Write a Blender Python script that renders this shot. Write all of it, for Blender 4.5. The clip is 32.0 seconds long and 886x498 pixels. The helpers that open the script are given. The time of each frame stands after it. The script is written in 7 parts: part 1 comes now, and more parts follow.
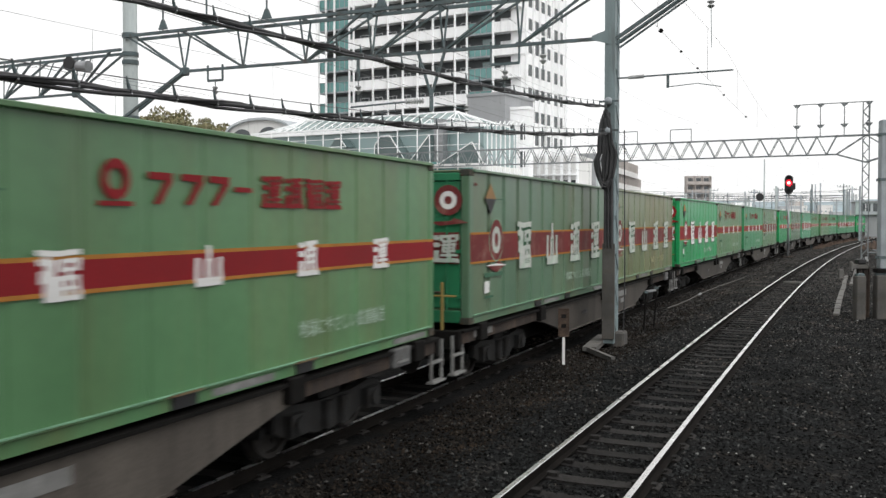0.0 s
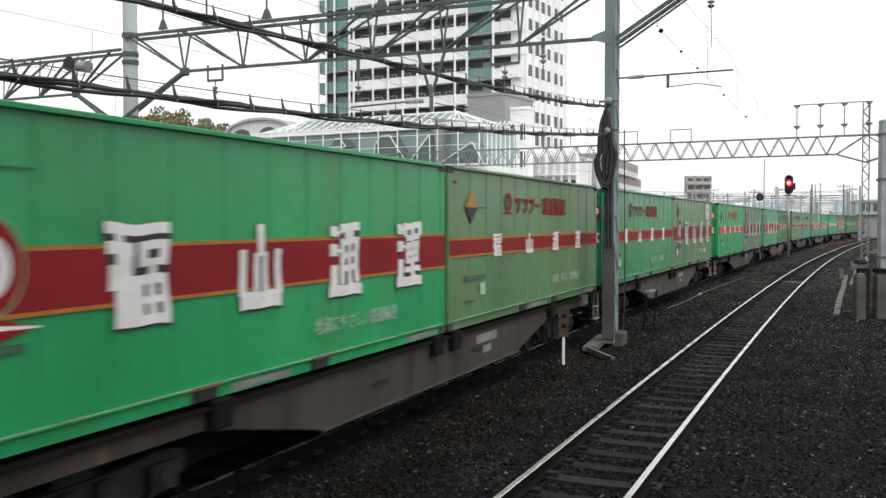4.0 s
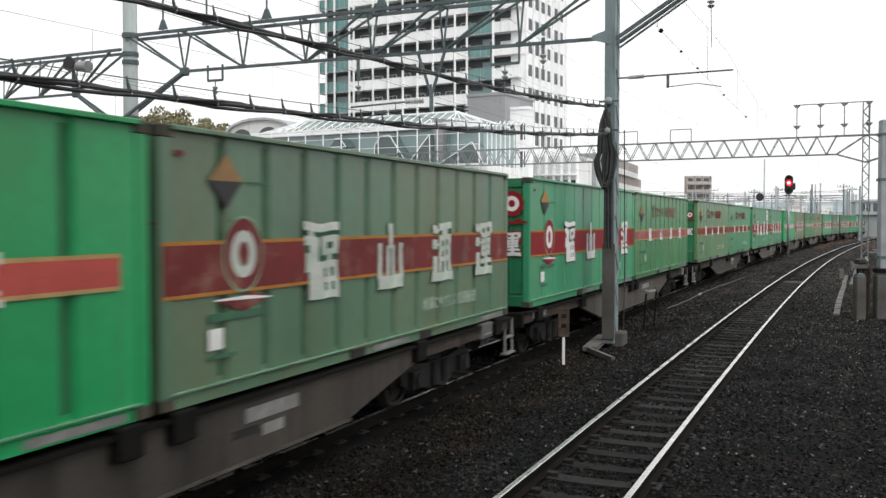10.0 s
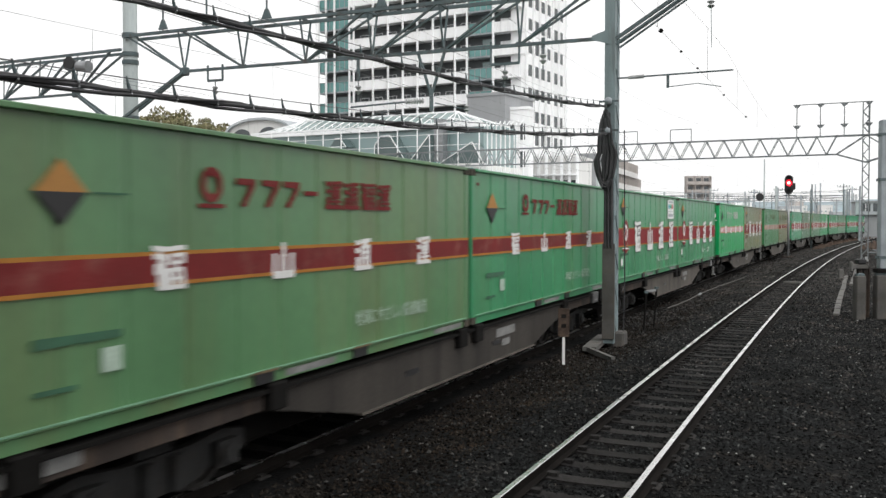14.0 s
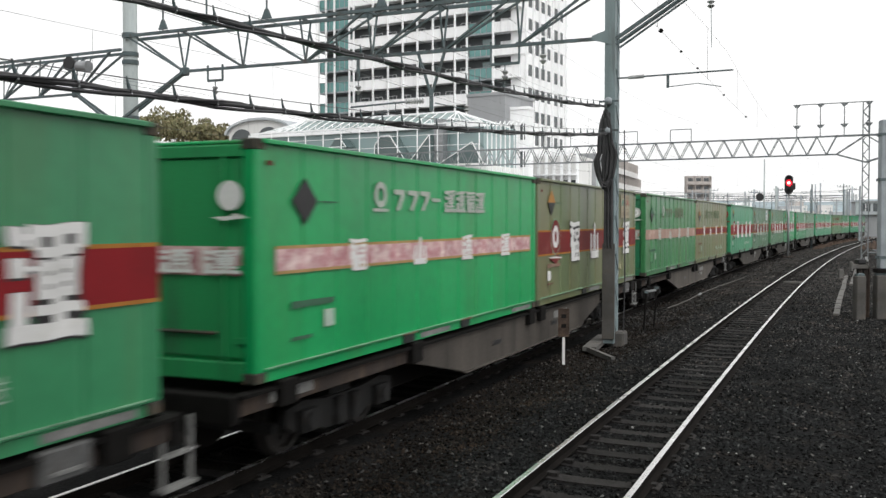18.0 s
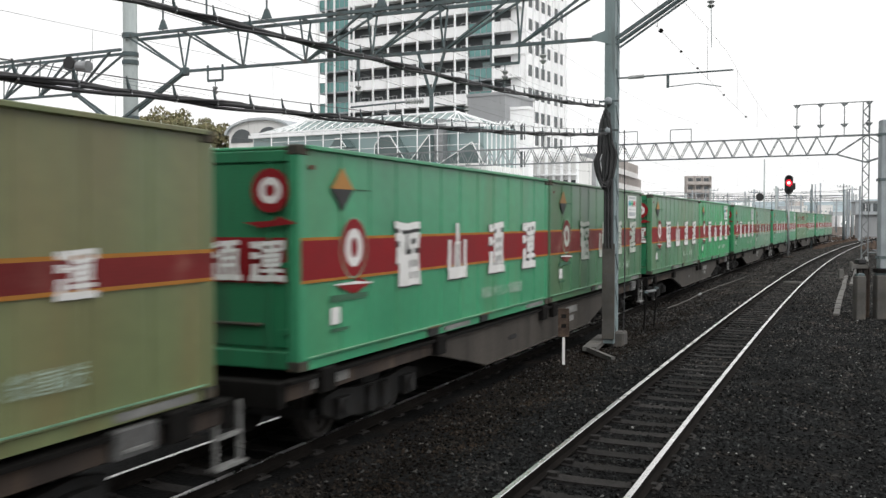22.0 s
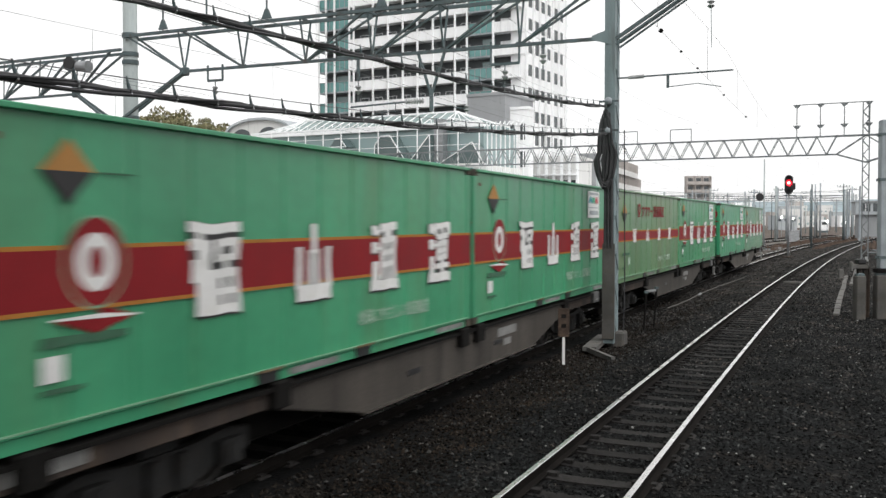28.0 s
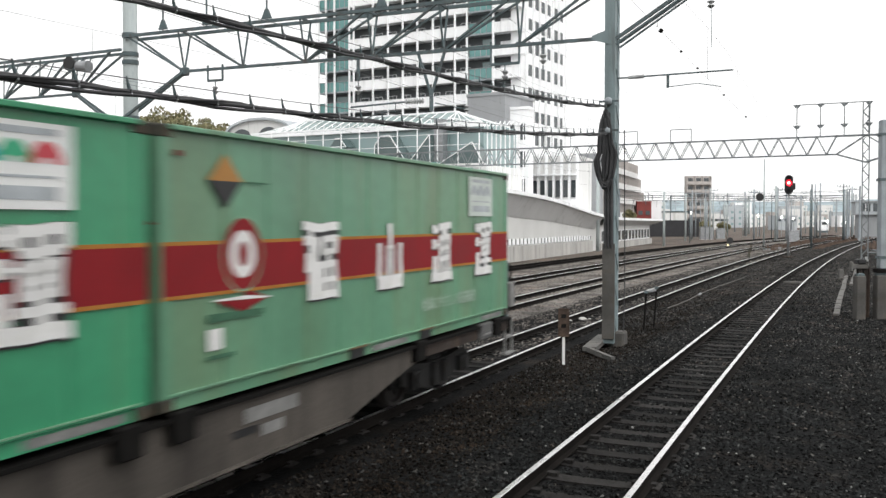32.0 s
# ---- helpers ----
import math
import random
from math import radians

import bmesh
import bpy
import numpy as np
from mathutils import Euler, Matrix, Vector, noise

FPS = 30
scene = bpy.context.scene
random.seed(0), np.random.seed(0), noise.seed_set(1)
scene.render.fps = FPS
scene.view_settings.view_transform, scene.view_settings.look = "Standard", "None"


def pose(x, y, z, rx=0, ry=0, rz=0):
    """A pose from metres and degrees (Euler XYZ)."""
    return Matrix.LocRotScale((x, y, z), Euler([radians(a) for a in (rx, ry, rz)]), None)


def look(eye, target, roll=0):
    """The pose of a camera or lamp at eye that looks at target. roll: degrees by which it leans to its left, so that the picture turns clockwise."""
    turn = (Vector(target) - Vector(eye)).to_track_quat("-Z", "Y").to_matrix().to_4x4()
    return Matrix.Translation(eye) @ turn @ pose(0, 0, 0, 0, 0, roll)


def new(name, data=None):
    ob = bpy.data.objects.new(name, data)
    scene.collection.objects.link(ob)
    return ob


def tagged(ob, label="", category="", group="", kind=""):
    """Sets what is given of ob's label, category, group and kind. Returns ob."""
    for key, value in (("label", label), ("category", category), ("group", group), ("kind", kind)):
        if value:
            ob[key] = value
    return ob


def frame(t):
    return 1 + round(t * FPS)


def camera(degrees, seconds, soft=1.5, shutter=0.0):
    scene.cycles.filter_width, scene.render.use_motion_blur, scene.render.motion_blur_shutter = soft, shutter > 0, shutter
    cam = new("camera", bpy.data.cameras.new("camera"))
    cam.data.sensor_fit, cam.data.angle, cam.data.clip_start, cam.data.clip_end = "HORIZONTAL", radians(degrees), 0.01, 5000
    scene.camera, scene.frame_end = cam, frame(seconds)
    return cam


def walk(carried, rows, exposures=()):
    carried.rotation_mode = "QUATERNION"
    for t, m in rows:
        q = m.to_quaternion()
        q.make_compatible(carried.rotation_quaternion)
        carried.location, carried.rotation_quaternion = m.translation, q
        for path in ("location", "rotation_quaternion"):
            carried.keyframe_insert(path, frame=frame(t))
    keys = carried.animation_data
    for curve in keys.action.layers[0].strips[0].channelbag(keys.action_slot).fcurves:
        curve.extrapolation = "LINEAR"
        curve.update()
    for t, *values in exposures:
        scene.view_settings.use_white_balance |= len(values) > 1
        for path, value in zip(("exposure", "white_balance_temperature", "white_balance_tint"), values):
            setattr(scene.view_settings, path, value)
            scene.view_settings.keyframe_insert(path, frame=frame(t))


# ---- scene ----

# the camera stands on the platform end, 2.8 m above the rails of the goods line
cam = camera(51.48, 32.0, soft=1.45, shutter=0.45)
EYE = (0.0, 0.0, 2.794)
CAM_POSE = pose(0, 0, 2.794, 90 - 1.73, 0, 0)
walk(cam, [(0, CAM_POSE), (32, CAM_POSE)], exposures=[(0, 0.0), (31.5, 0.0), (32, 0.18)])

# ---- light: bright overcast sky ----
scene.view_settings.exposure = 0.0
world = bpy.data.worlds.new("overcast")
scene.world = world
world.use_nodes = True
wn, wl = world.node_tree.nodes, world.node_tree.links
sky = wn.new("ShaderNodeTexSky")
sky.sky_type, sky.sun_disc = "NISHITA", False
sky.sun_elevation, sky.sun_rotation = radians(54), radians(156)
sky.dust_density, sky.ozone_density = 6.0, 0.5
grey = wn.new("ShaderNodeHueSaturation")
grey.inputs["Saturation"].default_value = 0.06
scaled = wn.new("ShaderNodeMix")
scaled.data_type, scaled.blend_type = "RGBA", "MIX"
scaled.inputs["Factor"].default_value = 0.8
scaled.inputs["B"].default_value = (14.9, 14.9, 14.9, 1)
wl.new(sky.outputs[0], grey.inputs["Color"])
wl.new(grey.outputs[0], scaled.inputs["A"])
wl.new(scaled.outputs["Result"], wn["Background"].inputs["Color"])
wn["Background"].inputs["Strength"].default_value = 0.087

sun = new("sun", bpy.data.lights.new("sun", "SUN"))
sun.data.energy, sun.data.angle, sun.data.color = 2.1, radians(70), (1, 0.985, 0.96)
sun.matrix_world = look((20, -44, 66), (0, 0, 0))


# ---- materials ----
def mat(name, col, rough=0.7, metal=0.0, var=0.25, scale=3.0, bump=0.0, fine=40.0, tint=None, amount=0.0, streak=False, each=0.0, spec=0.5, island=0.0):
    """Colour broken up at two scales, with stains of a second tint; streak: stretched downwards like rain marks; each: change from piece to piece."""
    m = bpy.data.materials.new(name)
    m.use_nodes = True
    n, l = m.node_tree.nodes, m.node_tree.links
    b = n["Principled BSDF"]
    b.inputs["Metallic"].default_value = metal
    b.inputs["Specular IOR Level"].default_value = spec
    co = n.new("ShaderNodeTexCoord")
    mp = n.new("ShaderNodeMapping")
    mp.inputs["Scale"].default_value = (1, 1, 0.12) if streak else (1, 1, 1)
    l.new(co.outputs["Object"], mp.inputs["Vector"])
    big = n.new("ShaderNodeTexNoise")
    big.inputs["Scale"].default_value, big.inputs["Detail"].default_value = scale, 5
    small = n.new("ShaderNodeTexNoise")
    small.inputs["Scale"].default_value, small.inputs["Detail"].default_value = fine, 3
    l.new(mp.outputs[0], big.inputs["Vector"])
    l.new(co.outputs["Object"], small.inputs["Vector"])
    r1 = n.new("ShaderNodeMapRange")
    r1.inputs[1].default_value, r1.inputs[2].default_value = 0.3, 0.7
    r1.inputs[3].default_value, r1.inputs[4].default_value = 1 - var, 1 + var
    l.new(big.outputs[0], r1.inputs[0])
    r2 = n.new("ShaderNodeMapRange")
    r2.inputs[1].default_value, r2.inputs[2].default_value = 0.3, 0.7
    r2.inputs[3].default_value, r2.inputs[4].default_value = 1 - var * 0.5, 1 + var * 0.5
    l.new(small.outputs[0], r2.inputs[0])
    mul = n.new("ShaderNodeMath")
    mul.operation = "MULTIPLY"
    l.new(r1.outputs[0], mul.inputs[0])
    l.new(r2.outputs[0], mul.inputs[1])
    last = mul
    if each:
        info = n.new("ShaderNodeObjectInfo")
        r3 = n.new("ShaderNodeMapRange")
        r3.inputs[3].default_value, r3.inputs[4].default_value = 1 - each, 1 + each
        l.new(info.outputs["Random"], r3.inputs[0])
        m2 = n.new("ShaderNodeMath")
        m2.operation = "MULTIPLY"
        l.new(mul.outputs[0], m2.inputs[0])
        l.new(r3.outputs[0], m2.inputs[1])
        last = m2
    if island:
        geo = n.new("ShaderNodeNewGeometry")
        r6 = n.new("ShaderNodeMapRange")
        r6.inputs[3].default_value, r6.inputs[4].default_value = 1 - island, 1 + island
        l.new(geo.outputs["Random Per Island"], r6.inputs[0])
        m3 = n.new("ShaderNodeMath")
        m3.operation = "MULTIPLY"
        l.new(last.outputs[0], m3.inputs[0])
        l.new(r6.outputs[0], m3.inputs[1])
        last = m3
    base = n.new("ShaderNodeMix")
    base.data_type = "RGBA"
    base.inputs["A"].default_value = (*col, 1)
    base.inputs["B"].default_value = (*(tint or col), 1)
    if tint:
        st = n.new("ShaderNodeTexNoise")
        st.inputs["Scale"].default_value, st.inputs["Detail"].default_value = scale * 1.7, 8
        st.inputs["Roughness"].default_value = 0.65
        l.new(mp.outputs[0], st.inputs["Vector"])
        r4 = n.new("ShaderNodeMapRange")
        r4.inputs[1].default_value, r4.inputs[2].default_value = 0.62 - amount * 0.35, 0.78 - amount * 0.2
        l.new(st.outputs[0], r4.inputs[0])
        l.new(r4.outputs[0], base.inputs["Factor"])
    else:
        base.inputs["Factor"].default_value = 0
    sc = n.new("ShaderNodeVectorMath")
    sc.operation = "SCALE"
    l.new(base.outputs["Result"], sc.inputs[0])
    l.new(last.outputs[0], sc.inputs["Scale"])
    l.new(sc.outputs[0], b.inputs["Base Color"])
    r5 = n.new("ShaderNodeMapRange")
    r5.inputs[3].default_value, r5.inputs[4].default_value = max(0.04, rough - 0.12), min(1, rough + 0.12)
    l.new(big.outputs[0], r5.inputs[0])
    l.new(r5.outputs[0], b.inputs["Roughness"])
    if bump:
        bp = n.new("ShaderNodeBump")
        bp.inputs["Distance"].default_value = bump
        l.new(small.outputs[0], bp.inputs["Height"])
        l.new(bp.outputs[0], b.inputs["Normal"])
    return m


def glow(name, col, power):
    m = bpy.data.materials.new(name)
    m.use_nodes = True
    b = m.node_tree.nodes["Principled BSDF"]
    b.inputs["Base Color"].default_value = (*col, 1)
    b.inputs["Emission Color"].default_value = (*col, 1)
    b.inputs["Emission Strength"].default_value = power
    return m


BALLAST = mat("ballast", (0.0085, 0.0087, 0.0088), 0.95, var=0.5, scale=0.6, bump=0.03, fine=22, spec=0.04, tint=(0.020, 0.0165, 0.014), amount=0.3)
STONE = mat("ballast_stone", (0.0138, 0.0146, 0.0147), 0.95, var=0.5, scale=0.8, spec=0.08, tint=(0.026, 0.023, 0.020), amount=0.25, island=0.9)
# paler stone colour that paints haze over the far ballast
MIDSTONE = mat("hazed_stone", (0.042, 0.0412, 0.0395), 0.95, var=0.5, scale=0.6, spec=0.08, tint=(0.078, 0.065, 0.056), amount=0.35, island=0.5)
# rust-brown, with the shade beside the train put into the colour
RUSTSHADESTONE = mat("rusty_shaded_stone", (0.0125, 0.0108, 0.0092), 0.95, var=0.5, scale=0.8, spec=0.06, tint=(0.024, 0.017, 0.012), amount=0.3, island=0.9)
PALESTONE = mat("pale_stone", (0.105, 0.106, 0.102), 0.9, var=0.3, scale=1.0, spec=0.1, island=0.8)
YARDSTONE = mat("yard_stone", (0.125, 0.117, 0.108), 0.95, var=0.5, scale=0.5, spec=0.08, tint=(0.10, 0.083, 0.071), amount=0.4, island=0.5)
DIRT = mat("ground_dirt", (0.092, 0.080, 0.071), 0.95, var=0.4, scale=0.15, bump=0.02, fine=12, spec=0.1, tint=(0.115, 0.085, 0.068), amount=0.45)
YARD = mat("yard_gravel", (0.135, 0.126, 0.117), 0.95, var=0.6, scale=0.5, bump=0.015, fine=18, tint=(0.16, 0.13, 0.112), amount=0.4, spec=0.1)
RAILTOP = mat("polished_rail", (0.72, 0.72, 0.71), 0.28, 1.0, var=0.08, scale=2)
RAILSIDE = mat("rusty_rail", (0.0085, 0.0072, 0.0064), 0.9, 0.0, spec=0.06, var=0.35, scale=4, bump=0.002)
SLEEPER = mat("concrete_sleeper", (0.0195, 0.0186, 0.018), 0.95, spec=0.1, var=0.35, scale=5, bump=0.004, tint=(0.014, 0.0125, 0.0115), amount=0.45, each=0.5)
STEEL = mat("painted_steel", (0.175, 0.225, 0.235), 0.55, 0.0, var=0.2, scale=2.5, tint=(0.10, 0.11, 0.11), amount=0.25, streak=True)
STEELDARK = mat("weathered_steel", (0.078, 0.108, 0.115), 0.6, 0.0, var=0.25, scale=2.5, tint=(0.06, 0.05, 0.045), amount=0.3)
GALV = mat("galvanised_steel", (0.30, 0.31, 0.32), 0.5, 0.5, var=0.2, scale=4)
FARGREY = mat("dull_grey_steel", (0.145, 0.160, 0.165), 0.65, 0.0, var=0.2, scale=2)
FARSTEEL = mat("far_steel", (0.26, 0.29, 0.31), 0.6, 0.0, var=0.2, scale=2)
CONCPOLE = mat("concrete_pole", (0.36, 0.40, 0.40), 0.85, var=0.15, scale=1.2, bump=0.002, tint=(0.24, 0.26, 0.26), amount=0.3, streak=True)
OLDCONC = mat("stained_concrete", (0.085, 0.082, 0.077), 0.9, var=0.25, scale=2.0, bump=0.004, tint=(0.08, 0.072, 0.062), amount=0.4, spec=0.2)
TROUGH = mat("trough_concrete", (0.105, 0.103, 0.098), 0.9, var=0.25, scale=2.0, tint=(0.13, 0.12, 0.11), amount=0.4, spec=0.2)
CONC = mat("concrete", (0.42, 0.41, 0.39), 0.9, var=0.18, scale=0.8, bump=0.004, tint=(0.26, 0.25, 0.235), amount=0.35, streak=True)
CABLE = mat("black_cable", (0.028, 0.028, 0.030), 0.6, var=0.3, scale=6)
WIRE = mat("wire", (0.10, 0.10, 0.105), 0.5, 0.3, var=0.2)
PORCELAIN = mat("porcelain", (0.32, 0.33, 0.33), 0.25, var=0.15)
WHITE = mat("white_panel", (0.86, 0.87, 0.88), 0.6, var=0.06, scale=0.4, tint=(0.62, 0.63, 0.63), amount=0.2, streak=True)
OFFWHITE = mat("off_white_wall", (0.68, 0.68, 0.67), 0.75, var=0.08, scale=0.3, tint=(0.5, 0.5, 0.48), amount=0.25, streak=True)
GREYWALL = mat("grey_wall", (0.30, 0.31, 0.32), 0.8, var=0.08, scale=0.3, tint=(0.22, 0.23, 0.23), amount=0.25, streak=True)
# dark base colour that holds the shade of recesses and openings
RECESS = mat("shade_painted_wall", (0.085, 0.095, 0.10), 0.8, var=0.15, scale=0.5)
RUSTDARK = mat("dark_rusty_steel", (0.042, 0.034, 0.030), 0.85, var=0.35, scale=3, tint=(0.085, 0.060, 0.045), amount=0.4, streak=True, spec=0.2)
RUSTBOARD = mat("rusty_board", (0.058, 0.041, 0.032), 0.85, var=0.4, scale=6, tint=(0.09, 0.065, 0.05), amount=0.4, spec=0.2)
BLACKWALL = mat("black_boarding", (0.022, 0.022, 0.025), 0.7, var=0.3, scale=1.0)
REDWALL = mat("red_brown_panel", (0.20, 0.035, 0.03), 0.7, var=0.2, scale=0.6)
# wall grey with the haze of distance mixed into it
HAZE = mat("hazy_grey_wall", (0.40, 0.43, 0.45), 0.9, var=0.15, scale=0.1)
# tile brown lightened so that the colour itself holds distance haze
BROWNWALL = mat("hazed_brown_tiles", (0.40, 0.37, 0.35), 0.8, var=0.15, scale=0.6)
LEAF = mat("leaves", (0.165, 0.17, 0.085), 0.8, var=0.4, scale=2.0, tint=(0.25, 0.19, 0.11), amount=0.5)
BARK = mat("bark", (0.10, 0.08, 0.06), 0.9, var=0.3, scale=5)
WEED = mat("dry_weeds", (0.115, 0.080, 0.064), 0.95, var=0.4, scale=3, tint=(0.15, 0.12, 0.095), amount=0.4, spec=0.1)
BLACK = mat("black_paint", (0.012, 0.012, 0.013), 0.5, var=0.2)
REDLAMP = glow("lit_red_lens", (1.0, 0.015, 0.035), 2.2)
REDCORE = glow("bright_red_filament", (1.0, 0.45, 0.42), 2.2)
LAMPWHITE = glow("lit_white_lamp", (1.0, 0.97, 0.9), 3.0)
LAMPYELLOW = glow("lit_yellow_lamp", (1.0, 0.80, 0.45), 1.0)
RAMPWALL = mat("pale_grey_render", (0.60, 0.60, 0.585), 0.85, var=0.08, scale=0.25, tint=(0.52, 0.515, 0.50), amount=0.25)
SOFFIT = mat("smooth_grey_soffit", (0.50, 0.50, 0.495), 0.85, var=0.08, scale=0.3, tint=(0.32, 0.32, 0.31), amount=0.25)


def glass(name, col, rough=0.08):
    m = bpy.data.materials.new(name)
    m.use_nodes = True
    b = m.node_tree.nodes["Principled BSDF"]
    b.inputs["Base Color"].default_value = (*col, 1)
    b.inputs["Roughness"].default_value = rough
    b.inputs["Specular IOR Level"].default_value = 0.7
    return m


PANE = glass("dark_window_glass", (0.055, 0.065, 0.070))
GREENPANE = glass("green_glass", (0.12, 0.28, 0.27), 0.12)
SKYPANE = glass("dark_skylight_glass", (0.085, 0.12, 0.12), 0.15)
WALLPANE = glass("teal_wall_glass", (0.24, 0.33, 0.33), 0.15)
ROOFPANE = glass("pale_roof_glass", (0.40, 0.49, 0.48), 0.2)


# ---- mesh tools ----
def link(name, me, material, parent=None, label=""):
    if material and not me.materials:
        me.materials.append(material)
    ob = new(name, me)
    ob.parent = parent
    if label:
        ob["label"] = label
    return ob


def part(name, bm, material, parent=None, label="", smooth=False):
    me = bpy.data.meshes.new(name)
    bm.to_mesh(me)
    bm.free()
    if smooth:
        me.shade_smooth()
    return link(name, me, material, parent, label)


def thing(name, label, category, m=None, group="", kind=""):
    e = new(name)
    e.empty_display_size = 0.3
    if m is not None:
        e.matrix_world = m
    return tagged(e, label, category, group, kind)


def box(bm, x0, x1, y0, y1, z0, z1, bevel=0.0):
    vs = [bm.verts.new(p) for p in ((x0, y0, z0), (x1, y0, z0), (x1, y1, z0), (x0, y1, z0), (x0, y0, z1), (x1, y0, z1), (x1, y1, z1), (x0, y1, z1))]
    fs = [bm.faces.new([vs[i] for i in f]) for f in ((3, 2, 1, 0), (4, 5, 6, 7), (0, 1, 5, 4), (1, 2, 6, 5), (2, 3, 7, 6), (3, 0, 4, 7))]
    if bevel:
        es = {e for f in fs for e in f.edges}
        bmesh.ops.bevel(bm, geom=list(es), offset=bevel, segments=1, affect="EDGES")
    return bm


def bx(*a, bevel=0.0):
    return box(bmesh.new(), *a, bevel=bevel)


def beam(bm, a, b, w, h=None, up=(0, 0, 1)):
    """A square bar from a to b."""
    h = h or w
    a, b = Vector(a), Vector(b)
    d = (b - a).normalized()
    u = Vector(up)
    if abs(d.dot(u)) > 0.99:
        u = Vector((1, 0, 0))
    s = d.cross(u).normalized()
    u = s.cross(d)
    q = [[bm.verts.new(p + s * i * w / 2 + u * j * h / 2) for i, j in ((-1, -1), (1, -1), (1, 1), (-1, 1))] for p in (a, b)]
    bm.faces.new(q[0])
    bm.faces.new(q[1][::-1])
    for i in range(4):
        bm.faces.new((q[0][i], q[1][i], q[1][(i + 1) % 4], q[0][(i + 1) % 4]))
    return bm


def rod(bm, pts, r, n=6, cap=True):
    """A round bar through points; r: one radius or one for each point."""
    pts = [Vector(p) for p in pts]
    rs = r if isinstance(r, (list, tuple)) else [r] * len(pts)
    rings = []
    for i, p in enumerate(pts):
        d = (pts[min(i + 1, len(pts) - 1)] - pts[max(i - 1, 0)]).normalized()
        u = Vector((0, 0, 1)) if abs(d.z) < 0.95 else Vector((1, 0, 0))
        s = d.cross(u).normalized()
        u = s.cross(d)
        rings.append([bm.verts.new(p + (s * math.cos(k * 2 * math.pi / n) + u * math.sin(k * 2 * math.pi / n)) * rs[i]) for k in range(n)])
    for a, b in zip(rings, rings[1:]):
        for k in range(n):
            bm.faces.new((a[k], b[k], b[(k + 1) % n], a[(k + 1) % n]))
    if cap:
        bm.faces.new(rings[0])
        bm.faces.new(rings[-1][::-1])
    return bm


def slab(bm, outline, axis, c0, c1):
    """A plate: an outline of (u, v) pushed from c0 to c1 along an axis (0 x, 1 y, 2 z)."""
    def at(u, v, c):
        return (c, u, v) if axis == 0 else (u, c, v) if axis == 1 else (u, v, c)
    a = [bm.verts.new(at(u, v, c0)) for u, v in outline]
    b = [bm.verts.new(at(u, v, c1)) for u, v in outline]
    bm.faces.new(a)
    bm.faces.new(b[::-1])
    for i in range(len(a)):
        j = (i + 1) % len(a)
        bm.faces.new((a[i], b[i], b[j], a[j]))
    bmesh.ops.recalc_face_normals(bm, faces=bm.faces)
    return bm


# ---- the lines of the tracks ----
STEP = 0.5
ARC = np.arange(-420, 420, STEP)


def line(x0, psi, k0, k1, k2, end=165.0):
    """Centre line through (x0, 12): place and heading (from +y towards +x) by distance."""
    sp = np.clip(ARC, -30, end)
    fw = np.clip(ARC, 0, end)
    h = psi + k0 * sp + k1 * fw ** 2 / 200 + k2 * fw ** 3 / 60000
    x, y = np.cumsum(np.sin(h)) * STEP, np.cumsum(np.cos(h)) * STEP
    i = int(np.argmin(abs(ARC)))
    return x - x[i] + x0, y - y[i] + 12, h


GOODS = line(-2.1635, 0.4012, 0.00111, -0.00238, 0.00482)
MAIN = line(2.597, 0.41169, 0.000535, 0.001006, -0.001828)
MAIN_Z = 0.186


def on_line(ln, s, off=0.0):
    """Place at distance s, off metres to the right of the line, and the heading."""
    x, y, h = (float(np.interp(s, ARC, a)) for a in ln)
    return x + off * math.cos(h), y - off * math.sin(h), h


def sweep(ln, s0, s1, step, profile, off=0.0, z=0.0):
    """A mesh of a profile (offset, height) carried along a line."""
    verts, faces, n = [], [], len(profile)
    ss = np.arange(s0, s1 + step / 2, step)
    for s in ss:
        for o, dz in profile:
            x, y, _ = on_line(ln, s, off + o)
            verts.append((x, y, z + dz))
    for i in range(len(ss) - 1):
        for k in range(n):
            a, b = i * n + k, i * n + (k + 1) % n
            faces.append((a, b, b + n, a + n))
    me = bpy.data.meshes.new("sweep")
    me.from_pydata(verts, [], faces)
    me.update()
    return me


RAIL_PROFILE = [(-0.0625, -0.153), (0.0625, -0.153), (0.0625, -0.14), (0.009, -0.115), (0.009, -0.04), (0.0325, -0.03), (0.0325, -0.006), (0.026, 0.0), (-0.026, 0.0), (-0.0325, -0.006), (-0.0325, -0.03), (-0.009, -0.04), (-0.009, -0.115), (-0.0625, -0.14)]


def sleeper_mesh():
    bm = bmesh.new()
    slab(bm, [(-0.70, -0.20), (0.70, -0.20), (0.70, -0.02), (0.66, -0.005), (0.3, -0.035), (-0.3, -0.035), (-0.66, -0.005), (-0.70, -0.02)], 1, -0.12, 0.12)
    for s in (-0.5335, 0.5335):
        box(bm, s - 0.13, s + 0.13, -0.05, 0.05, -0.01, 0.02)
    me = bpy.data.meshes.new("sleeper")
    bm.to_mesh(me)
    bm.free()
    me.materials.append(SLEEPER)
    return me


SLEEPER_MESH = sleeper_mesh()


